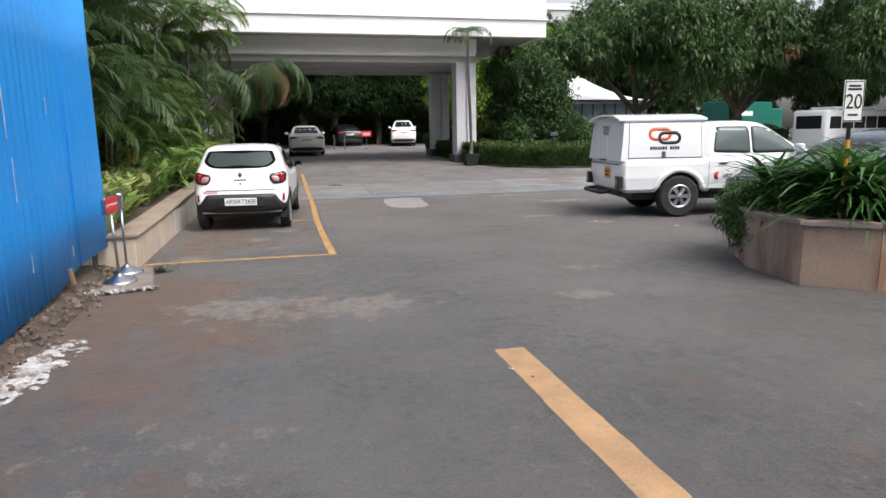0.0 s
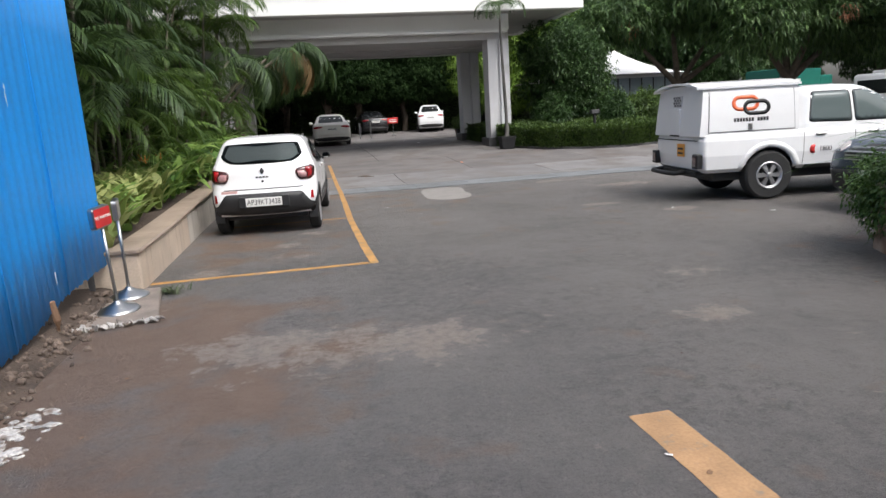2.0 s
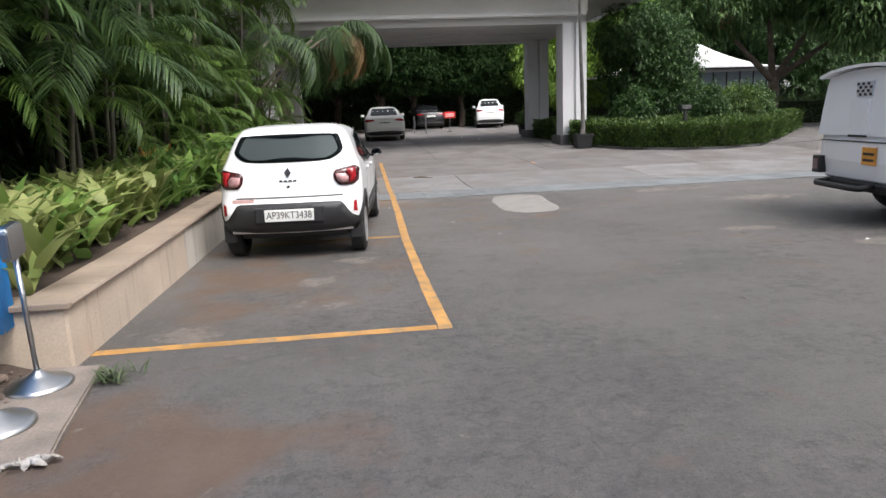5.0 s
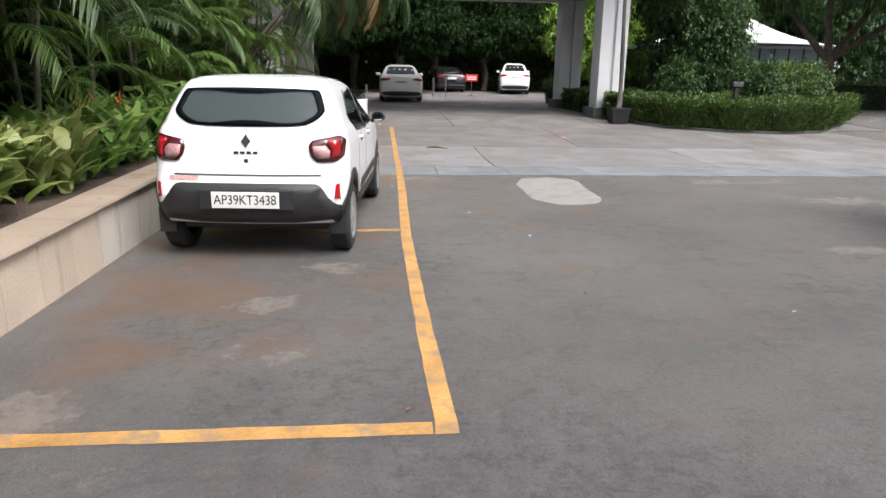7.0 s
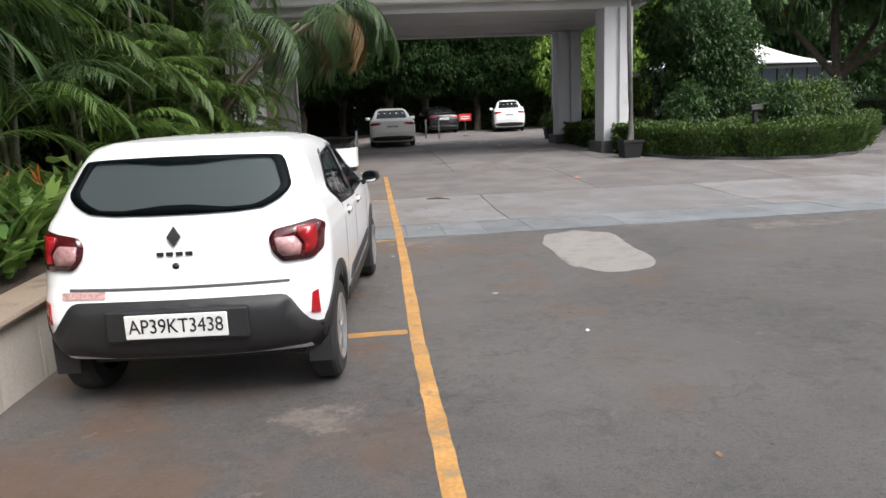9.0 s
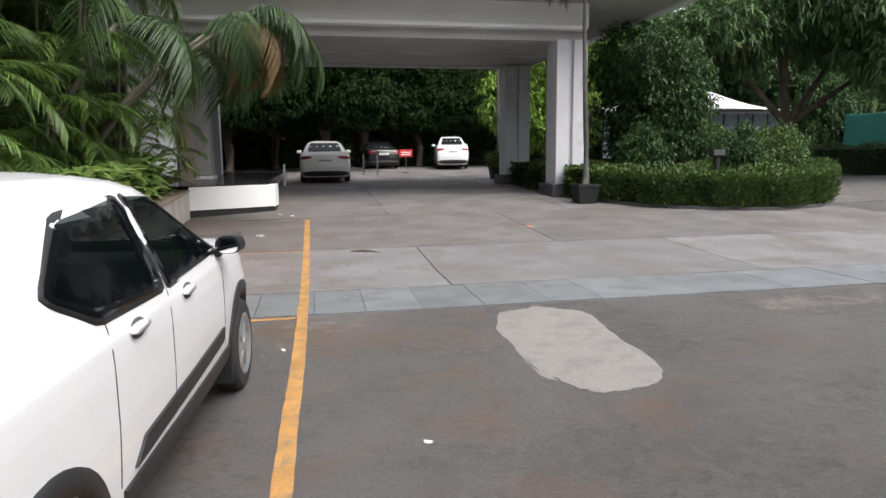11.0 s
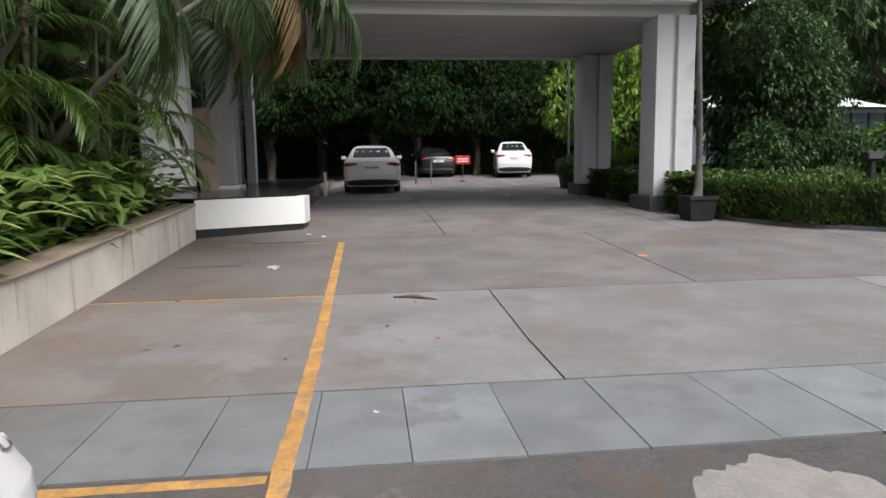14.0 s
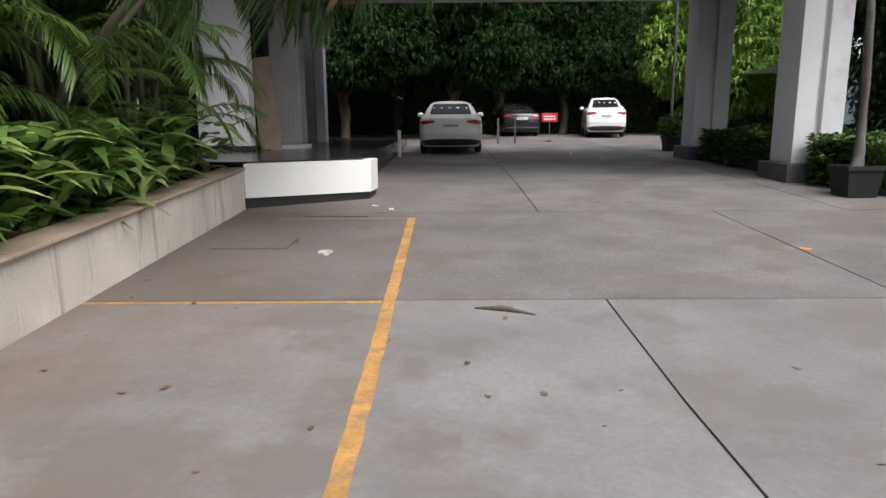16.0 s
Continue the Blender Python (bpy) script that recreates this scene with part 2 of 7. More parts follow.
YELLOW = surface("yellow_paint", (0.4, 0.21, 0.062), 0.7, 0.3, 3, 45, 0.4, stain=(0.24, 0.16, 0.09), stain_at=0.5, stain_scale=9)
FADED = surface("faded_yellow_paint", (0.34, 0.2, 0.1), 0.7, 0.2, 4, 70, 0.3, stain=(0.2, 0.16, 0.12), stain_at=0.57, stain_scale=10)
PATCH = surface("cement_patch", (0.222, 0.207, 0.194), 0.9, 0.22, 3, 60, 0.7, stain=(0.19, 0.175, 0.162), stain_at=0.5, stain_scale=3)
DUST = surface("pale_dust", (0.2, 0.165, 0.14), 0.9, 0.25, 4, 60, 0.3)
SOIL = surface("soil", (0.07, 0.05, 0.038), 0.95, 0.35, 3, 50, 0.8, depth=0.02)
MIRROR = surface("mirror_glass", (0.85, 0.85, 0.86), 0.02, 0.0, 4, 60, 0, metal=1.0)
BROWNSTONE = surface("stained_brown_sandstone", (0.4, 0.275, 0.195), 0.7, 0.2, 1.5, 50, 0.2, stain=(0.25, 0.145, 0.09), stain_at=0.48, stain_scale=2.5, random_tint=0.08, streak=0.3)
GROUT = surface("white_grout", (0.75, 0.72, 0.66), 0.8, 0.1, 4, 60, 0.1)
SANDTAN = surface("tan_sandstone_cladding", (0.54, 0.44, 0.345), 0.65, 0.14, 1.5, 50, 0.15, stain=(0.4, 0.32, 0.25), stain_at=0.55, stain_scale=5.5, random_tint=0.06, streak=0.12)
SANDSTONE = surface("sandstone_cladding", (0.58, 0.535, 0.475), 0.65, 0.14, 1.5, 50, 0.15, stain=(0.38, 0.34, 0.29), stain_at=0.53, stain_scale=5.5, random_tint=0.08, streak=0.12)
COPING = surface("stone_coping", (0.3, 0.235, 0.185), 0.55, 0.15, 2, 60, 0.2, stain=(0.16, 0.12, 0.09), stain_at=0.6, stain_scale=2.5)
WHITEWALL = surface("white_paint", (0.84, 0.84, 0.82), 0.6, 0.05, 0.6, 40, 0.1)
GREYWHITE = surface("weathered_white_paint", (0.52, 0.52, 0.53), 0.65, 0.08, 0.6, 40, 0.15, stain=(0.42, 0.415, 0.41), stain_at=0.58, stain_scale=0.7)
CEILING = surface("grey_paint_and_shade", (0.45, 0.44, 0.43), 0.7, 0.08, 0.6, 40, 0.1)
DARKSTONE = surface("dark_granite", (0.025, 0.024, 0.025), 0.18, 0.3, 3, 120, 0.05)
BLUE = surface("blue_sheet_paint", (0.0, 0.255, 0.73), 0.55, 0.1, 0.7, 30, 0.06, coat=0.1, stain=(0.02, 0.2, 0.5), stain_at=0.66, stain_scale=3)
BLACK = surface("black_plastic", (0.018, 0.018, 0.019), 0.5, 0.15, 5, 80, 0.1)
PLINTH = surface("dark_grey_plinth", (0.07, 0.068, 0.07), 0.6, 0.15, 3, 60, 0.2)
CHROME = surface("chrome", (0.45, 0.45, 0.45), 0.32, 0.05, 4, 60, 0, metal=1.0)
CARWHITE = surface("white_car_paint", (0.86, 0.86, 0.86), 0.25, 0.015, 2, 40, 0, coat=0.6)
CARCREAM = surface("cream_car_paint", (0.8, 0.78, 0.73), 0.3, 0.02, 2, 40, 0, coat=0.5)
RUBBER = surface("tyre_rubber", (0.022, 0.022, 0.022), 0.85, 0.2, 6, 90, 0.3)
GLASS = glassy("tinted_glass", (0.012, 0.014, 0.016), 0.03, 0.15)
RED = surface("red_paint", (0.55, 0.03, 0.03), 0.4, 0.1, 4, 60, 0.05)
BARK = surface("bark", (0.11, 0.085, 0.065), 0.9, 0.35, 5, 40, 0.8, depth=0.02)
MANGO = leafy("mango_leaf", (0.034, 0.074, 0.026), (0.12, 0.2, 0.064), 0.45)
# Sunlight on far leaves is put into this yellow-green; island shrubs share it.
BRIGHT = leafy("sunlit_leaf", (0.09, 0.17, 0.024), (0.24, 0.37, 0.06), 0.45, 0.35)
HEDGELEAF = leafy("hedge_leaf", (0.022, 0.052, 0.011), (0.105, 0.165, 0.036), 0.5)


# ---- building helpers ----
def mesh_of(name, bm, material=None, smooth=False):
    me = bpy.data.meshes.new(name)
    bm.to_mesh(me)
    bm.free()
    if material:
        me.materials.append(material)
    if smooth:
        me.polygons.foreach_set("use_smooth", [True] * len(me.polygons))
    return me


def part(name, bm, material, parent=None, label="", smooth=False):
    ob = new(name, mesh_of(name, bm, material, smooth))
    ob.parent = parent
    return tagged(ob, label=label)


def empty(name, m, label, category, group="", kind=""):
    ob = new(name)
    ob.matrix_basis = m
    return tagged(ob, label, category, group, kind)


def box(x0, x1, y0, y1, z0, z1, bevel=0.0, seg=2, bm=None):
    bm = bm or bmesh.new()
    got = bmesh.ops.create_cube(bm, size=1)["verts"]
    for v in got:
        v.co = Vector(((x0 + x1) / 2 + v.co.x * (x1 - x0), (y0 + y1) / 2 + v.co.y * (y1 - y0), (z0 + z1) / 2 + v.co.z * (z1 - z0)))
    if bevel:
        edges = list({e for v in got for e in v.link_edges})
        bmesh.ops.bevel(bm, geom=edges, offset=bevel, segments=seg, affect="EDGES", profile=0.5)
    return bm


def rod(a, b, r0, r1=None, seg=12, bm=None):
    bm = bm or bmesh.new()
    a, b = Vector(a), Vector(b)
    m = Matrix.Translation((a + b) / 2) @ (b - a).to_track_quat("Z", "Y").to_matrix().to_4x4()
    bmesh.ops.create_cone(bm, cap_ends=True, segments=seg, radius1=r0, radius2=r1 if r1 is not None else r0, depth=(b - a).length, matrix=m)
    return bm


def lathe(rows, seg=24, bm=None, axis="z", caps=True):
    """A turned solid: rows of (radius, height)."""
    bm = bm or bmesh.new()
    rings = []
    for r, h in rows:
        ring = []
        for k in range(seg):
            a = 2 * math.pi * k / seg
            p = (r * math.cos(a), r * math.sin(a), h) if axis == "z" else (h, r * math.cos(a), r * math.sin(a))
            ring.append(bm.verts.new(p))
        rings.append(ring)
    for lo, hi in zip(rings, rings[1:]):
        for k in range(seg):
            bm.faces.new((lo[k], lo[(k + 1) % seg], hi[(k + 1) % seg], hi[k]))
    if caps:
        bm.faces.new(rings[0][::-1])
        bm.faces.new(rings[-1])
    return bm


def prism(points, z0, z1, bevel=0.0, bm=None):
    """An upright solid on a plan outline."""
    bm = bm or bmesh.new()
    low = [bm.verts.new((x, y, z0)) for x, y in points]
    high = [bm.verts.new((x, y, z1)) for x, y in points]
    n = len(points)
    top = bm.faces.new(high)
    bm.faces.new(low[::-1])
    for k in range(n):
        bm.faces.new((low[k], low[(k + 1) % n], high[(k + 1) % n], high[k]))
    bmesh.ops.recalc_face_normals(bm, faces=bm.faces)
    if bevel:
        bmesh.ops.bevel(bm, geom=list(top.edges), offset=bevel, segments=2, affect="EDGES")
    return bm


def rise(y):
    """Height of the ground: level, then gently uphill past the drain."""
    return 0.042 * max(0.0, min(y, 26.5) - 18) + 0.022 * max(0.0, min(y, 60.0) - 26.5)


# ---- foliage helpers ----
def unit(v):
    return v / np.maximum(np.linalg.norm(v, axis=-1, keepdims=True), 1e-6)


def leaf_mesh(name, base, way, length, width, material, droop=0.25, fold=0.25):
    """Many single leaves, each folded along its rib and bent at the middle."""
    n = len(base)
    way = unit(way)
    side = unit(np.cross(way, np.random.normal(0, 0.35, (n, 3)) + (0, 0, 1)))
    up = np.cross(side, way)
    length, width = np.broadcast_to(length, n)[:, None], np.broadcast_to(width, n)[:, None]
    mid = base + way * length * 0.5
    tip = base + way * length - np.array((0, 0, 1)) * length * droop
    lift = up * width * fold
    v = np.stack([base, mid - side * width / 2 + lift, mid, mid + side * width / 2 + lift, tip], 1).reshape(-1, 3)
    tri = np.array([[0, 2, 1], [0, 3, 2], [1, 2, 4], [2, 3, 4]])
    f = (np.arange(n)[:, None, None] * 5 + tri[None]).reshape(-1, 3)
    me = bpy.data.meshes.new(name)
    me.vertices.add(len(v))
    me.vertices.foreach_set("co", v.astype(np.float32).ravel())
    me.loops.add(f.size)
    me.loops.foreach_set("vertex_index", f.astype(np.int32).ravel())
    me.polygons.add(len(f))
    me.polygons.foreach_set("loop_start", np.arange(0, f.size, 3, dtype=np.int32))
    me.update(calc_edges=True)
    me.materials.append(material)
    return me


def blob_points(blobs, n, shell=0.55):
    """Points in the outer part of rough ellipsoids (x, y, z, rx, ry, rz), more in the larger ones, and the way outward."""
    size = np.array([b[3] * b[4] * b[5] for b in blobs]) ** 0.67
    pick = np.random.choice(len(blobs), n, p=size / size.sum())
    b = np.array(blobs)[pick]
    d = unit(np.random.normal(0, 1, (n, 3)))
    wave = 1 + 0.16 * np.sin(3.1 * d[:, :1] * 2 + b[:, :1] * 5) * np.cos(2.7 * d[:, 1:2] * 2 + b[:, 1:2] * 3)
    r = np.random.uniform(shell, 1, (n, 1)) ** 0.7 * wave
    return b[:, :3] + d * r * b[:, 3:], d


def clustered(name, blobs, clusters, per, length, width, material, shell=0.55, spread=0.9, droop=0.35):
    """A crown of leaf rosettes."""
    p, d = blob_points(blobs, clusters, shell)
    p = np.repeat(p, per, 0)
    way = np.repeat(d, per, 0) * 0.6 + np.random.normal(0, spread * 0.6, (clusters * per, 3)) + (0, 0, -0.15)
    ln = length * np.random.uniform(0.65, 1.25, len(p))
    return leaf_mesh(name, p + np.random.normal(0, 0.05, p.shape), way, ln, width * np.random.uniform(0.8, 1.2, len(p)), material, droop)


def limb(points, radii, bm=None, seg=9):
    """A tapered bent limb through points."""
    bm = bm or bmesh.new()
    rings = []
    for k, (p, r) in enumerate(zip(points, radii)):
        a, b = Vector(points[max(0, k - 1)]), Vector(points[min(len(points) - 1, k + 1)])
        q = (b - a).to_track_quat("Z", "Y")
        rings.append([bm.verts.new(Vector(p) + q @ Vector((r * math.cos(t), r * math.sin(t), 0)) * random.uniform(0.92, 1.08)) for t in np.linspace(0, 2 * math.pi, seg, endpoint=False)])
    for lo, hi in zip(rings, rings[1:]):
        for k in range(seg):
            bm.faces.new((lo[k], lo[(k + 1) % seg], hi[(k + 1) % seg], hi[k]))
    bm.faces.new(rings[-1])
    return bm


def tree(x, y, blobs, trunk, limbs, label, leaf=MANGO, clusters=1800, per=8, length=0.24, width=0.055, category="tree", extra=None, shell=0.55):
    """A tree: trunk with limbs, and a crown of rosettes on several lobes (coordinates from its foot)."""
    t = empty("tree", pose(x, y, rise(y)), label, category)
    bm = limb([(0, 0, -0.2), (0.05, 0.02, 0.5 * trunk[0]), (random.uniform(-0.2, 0.2), 0.1, trunk[0])], [trunk[1] * 1.25, trunk[1], trunk[1] * 0.85])
    for k, (px, py, pz) in enumerate(limbs):
        limb([(0.02, 0.03, trunk[0] * 0.85), (px * 0.4, py * 0.4, trunk[0] + (pz - trunk[0]) * 0.35), (px * 0.75, py * 0.75, trunk[0] + (pz - trunk[0]) * 0.8), (px, py, pz)], [trunk[1] * 0.6, trunk[1] * 0.45, trunk[1] * 0.25, trunk[1] * 0.08], bm, 7)
    part("trunk", bm, BARK, t, smooth=True)
    crown = new("crown", clustered("crown", blobs, clusters, per, length, width, leaf, shell))
    crown.parent = t
    if extra:
        tips = new("young_leaves", clustered("young_leaves", *extra))
        tips.parent = t
        tagged(tips, "reddish young leaf tips")
    return t


# ---- ground ----
bm = bmesh.new()
ys = [-300, -40, 0, 10, 16, 18, 20, 22, 24, 26.5, 30, 35, 40, 50, 60, 120, 400]
xs = [-400, -60, -20, 0, 20, 60, 400]
grid = [[bm.verts.new((x, y, rise(y))) for x in xs] for y in ys]
for a, b in zip(grid, grid[1:]):
    for k in range(len(xs) - 1):
        bm.faces.new((a[k], a[k + 1], b[k + 1], b[k]))
ground = tagged(part("ground", bm, ASPHALT), "dark grey worn asphalt yard with dusty patches", "ground", kind="structure")


def blotch(name, x, y, rx, ry, material, label, lift=0.004, turn=0.0, rough=0.3, n=44, category="stain", square=False):
    """A thin uneven patch lying on the ground."""
    bm = bmesh.new()
    seed = random.uniform(0, 50)
    ring, inner = [], []
    for k in range(n):
        a = 2 * math.pi * k / n
        r = 1 + rough * (noise.noise((math.cos(a) * 1.3 + seed, math.sin(a) * 1.3, seed)) * 1.2 + 0.5 * noise.noise((math.cos(a) * 4 + seed, math.sin(a) * 4, 3)) + 0.16 * noise.noise((math.cos(a) * 15 + seed, math.sin(a) * 15, 7)))
        if square:
            r /= (math.cos(a) ** 4 + math.sin(a) ** 4) ** 0.25
        u, v = rx * r * math.cos(a), ry * r * math.sin(a)
        px, py = x + u * math.cos(turn) - v * math.sin(turn), y + u * math.sin(turn) + v * math.cos(turn)
        ring.append(bm.verts.new((px, py, rise(py) + 0.001)))
        qx, qy = x + (px - x) * 0.93, y + (py - y) * 0.93
        inner.append(bm.verts.new((qx, qy, rise(qy) + lift)))
    for k in range(n):
        bm.faces.new((ring[k], ring[(k + 1) % n], inner[(k + 1) % n], inner[k]))
    bm.faces.new(inner)
    return tagged(part(name, bm, material), label, category, kind="structure")


# the concrete apron past the drain: cast slabs with open joints
apron = empty("concrete_apron", pose(0, 0, 0), "grey cast concrete slabs of the forecourt drive", "pavement", kind="structure")
rows_y = [17.0, 19.66, 23.4, 26.5, 30.2, 34, 38, 42, 46.5, 51]
cols_x = [-9.5, -5.6, -1.64, 2.29, 6.3, 10.3, 14.4, 18.5, 22.6, 27, 32, 38]
for row, (y0, y1) in enumerate(zip(rows_y, rows_y[1:])):
    cols = cols_x if row != 1 else [-5.6, -1.64, 4.55, 8.4, 12.4, 16.5, 20.6, 25, 30, 38]
    for x0, x1 in zip(cols, cols[1:]):
        if x1 <= -1.6:
            continue
        if y1 > 23 and x0 > 11:
            continue
        g = 0.008
        bm = bmesh.new()
        ys_ = [y0 + g] + ([18.0] if y0 < 18 < y1 else []) + [y1 - g]
        hi = [[bm.verts.new((x, y, rise(y) + dz)) for x, dz in ((x0 + g, -0.05), (x0 + g, 0.014), (x1 - g, 0.014), (x1 - g, -0.05))] for y in ys_]
        for a, b in zip(hi, hi[1:]):
            for k in range(3):
                bm.faces.new((a[k], a[k + 1], b[k + 1], b[k]))
        bm.faces.new(hi[0][::-1]), bm.faces.new(hi[-1])
        part("slab", bm, CONCRETE if y0 < 19 else OLDCONCRETE, apron)
band = empty("drain_band", pose(0, 0, 0), "row of blue-grey stone slabs across the drive", "pavement", kind="structure")
x = -1.64
while x < 24:
    w = random.choice((0.48, 0.54, 0.6, 0.68))
    y0 = 15.97 + random.uniform(-0.012, 0.012)
    part("stone", box(x + 0.003, x + w - 0.003, y0, 16.985, -0.05, 0.012 + random.uniform(0, 0.004)), BANDSTONE, band)
    x += w
# cement repair patch and the pale scuffs of the asphalt
patch = blotch("cement_patch", 2.74, 14.75, 0.43, 1.06, PATCH, "pale rough cement repair in the asphalt", 0.005, -0.1, 0.17, 220, category="patch", square=True)
DAMP = surface("damp_asphalt", (0.045, 0.042, 0.04), 0.45, 0.3, 6, 60, 0.4)
blotch("damp_mark", 2.31, 14.05, 0.045, 0.26, DAMP, "thin dark damp streak beside the cement repair", 0.004, 0.15, 0.5, 60)
LIME = surface("spilt_lime", (0.4, 0.38, 0.36), 0.95, 0.35, 7, 40, 0.9, stain=(0.17, 0.13, 0.105), stain_at=0.5, stain_scale=9, depth=0.02)
random.seed(15)
bm = bmesh.new()
for k in range(230):
    s_, r = random.gauss(0, 0.3), random.uniform(0.012, 0.055)
    m = Matrix.Translation((-1.63 + random.gauss(0, 0.09) + 0.12 * s_, 4.75 + 1.1 * s_, 0.004)) @ Matrix.Rotation(random.uniform(0, 6.28), 4, "Z") @ Matrix.Diagonal((r, r * random.uniform(0.5, 0.9), random.uniform(0.003, 0.01), 1))
    bmesh.ops.create_icosphere(bm, subdivisions=2, radius=1, matrix=m)
for v in bm.verts:
    v.co += Vector((noise.noise(v.co * 40), noise.noise(v.co * 40 + Vector((5, 0, 0))), 0.4 * noise.noise(v.co * 40 + Vector((0, 7, 0))))) * 0.016
blotch("lime_smear", -1.66, 4.72, 0.13, 0.42, LIME, "thin white lime smeared on the ground", 0.006, -0.12, 0.45, 120)
tagged(part("lime_spill", bm, LIME), "crusted white lime spilt at the fence foot", "lime", kind="stuff")

# yellow bay lines
LINES = [(0.62, 0.715, 8.57, 23.0), (-1.63, 0.61, 8.57, 8.67), (-1.2, 0.61, 12.22, 12.32), (-1.62, 0.61, 15.87, 15.95), (-1.63, 0.61, 19.58, 19.64), (-1.0, 0.61, 22.95, 23.0), (1.51, 1.73, -4, 4.4)]
for x0, x1, y0, y1 in LINES:
    bm = bmesh.new()
    along = y1 - y0 > x1 - x0
    n = max(2, int(max(y1 - y0, x1 - x0) / 0.11))
    rows = []
    for k in range(n + 1):
        s = k / n
        y = y0 + (y1 - y0) * s if along else y0
        z = rise(y) + (0.003 if y1 < 17 and y0 < 8.5 else 0.017 if y > 15.95 or not along and y0 > 15.9 else 0.003)
        if along:
            drift = float(np.interp(y, (8.57, 9.6, 10.6, 12, 13.5, 14.5, 17, 23), (0, -0.018, -0.03, -0.04, -0.02, 0, 0.012, -0.01))) if y0 > 8 else 0.0
            ends = [(a + drift + random.uniform(-0.0045, 0.0045), y, z) for a in (x0, x1)]
        else:
            xx = x0 + (x1 + (-0.04 if 12 < y0 < 13 else 0) - x0) * s
            ends = [(xx, b + random.uniform(-0.0045, 0.0045), z) for b in (y1, y0)]
        rows.append([bm.verts.new(p) for p in ends])
    for a, b in zip(rows, rows[1:]):
        bm.faces.new((a[0], a[1], b[1], b[0]))
    tagged(part("parking_line", bm, FADED if y0 < 0 else YELLOW), "worn yellow painted line on the pavement", "road marking", "yellow lines", "structure")

# ---- left planter ----
def top_of(y):
    """Height of the planter's coping, stepping up with the grade."""
    return float(np.interp(y, (8.3, 10, 12.5, 18.5, 23.7), (0.42, 0.44, 0.5, 0.58, 0.82)))


planter = empty("planter_wall", pose(0, 0, 0), "long low planter wall clad in pale stained sandstone", "planter", kind="structure")
bm = bmesh.new()
cuts = [8.4, 10, 12.5, 18.5, 23.72]
rows = [[bm.verts.new((x, y, z)) for x, z in ((-1.9, -0.2), (-1.665, -0.2), (-1.665, top_of(y) - 0.04), (-1.9, top_of(y) - 0.04))] for y in cuts]
for a, b in zip(rows, rows[1:]):
    for k in range(4):
        bm.faces.new((a[k], a[(k + 1) % 4], b[(k + 1) % 4], b[k]))
bm.faces.new(rows[0]), bm.faces.new(rows[-1][::-1])
bmesh.ops.recalc_face_normals(bm, faces=bm.faces)
part("core", bm, GROUT, planter)
part("end_core", box(-4.6, -1.9, 8.4, 8.6, -0.2, 0.38), SANDSTONE, planter)
y = 8.38
while y < 23.7:
    w = min(random.uniform(0.36, 0.48), 23.72 - y)
    bm = bmesh.new()
    v = [[bm.verts.new((x, yy, z)) for yy, z in ((y + 0.003, rise(y) - 0.1), (y + w - 0.003, rise(y + w) - 0.1), (y + w - 0.003, top_of(y + w) - 0.042), (y + 0.003, top_of(y) - 0.042))] for x in (-1.664, -1.64 + random.uniform(-0.002, 0.002))]
    bm.faces.new(v[1])
    for k in range(4):
        bm.faces.new((v[0][k], v[0][(k + 1) % 4], v[1][(k + 1) % 4], v[1][k]))
    bmesh.ops.recalc_face_normals(bm, faces=bm.faces)
    part("cladding_panel", bm, SANDTAN if y < 11 else SANDSTONE, planter)
    bm = bmesh.new()
    q = []
    for yy in (y + 0.002, y + w - 0.002):
        t = top_of(yy)
        q.append([bm.verts.new(p) for p in ((-1.93, yy, t - 0.04), (-1.612, yy, t - 0.04), (-1.606, yy, t - 0.02), (-1.616, yy, t), (-1.93, yy, t))])
    for k in range(5):
        bm.faces.new((q[0][k], q[0][(k + 1) % 5], q[1][(k + 1) % 5], q[1][k]))
    bm.faces.new(q[0][::-1]), bm.faces.new(q[1])
    bmesh.ops.recalc_face_normals(bm, faces=bm.faces)
    part("coping_stone", bm, COPING, planter)
    y += w
for k in range(5):
    x = -1.664 - k * 0.5
    part("cladding_panel", box(x - 0.494, x, 8.375, 8.398, -0.1, 0.378), SANDTAN, planter)
    part("coping_stone", box(x - 0.497, x + (0.05 if k == 0 else 0), 8.345, 8.6, 0.378, 0.42, 0.008), COPING, planter)
bm = bmesh.new()
ny, nx = 60, 10
g = [[bm.verts.new((-1.92 - 2.9 * i / nx, 8.6 + 15.1 * j / ny, top_of(8.6 + 15.1 * j / ny) - 0.05 + 0.06 * noise.noise((i * 0.9, j * 0.7, 0)) + 0.02 * i)) for i in range(nx + 1)] for j in range(ny + 1)]
for a, b in zip(g, g[1:]):
    for k in range(nx):
        bm.faces.new((a[k + 1], a[k], b[k], b[k + 1]))
tagged(part("planter_soil", bm, SOIL, smooth=True), "dark bare soil in the long planter", "soil", kind="structure")

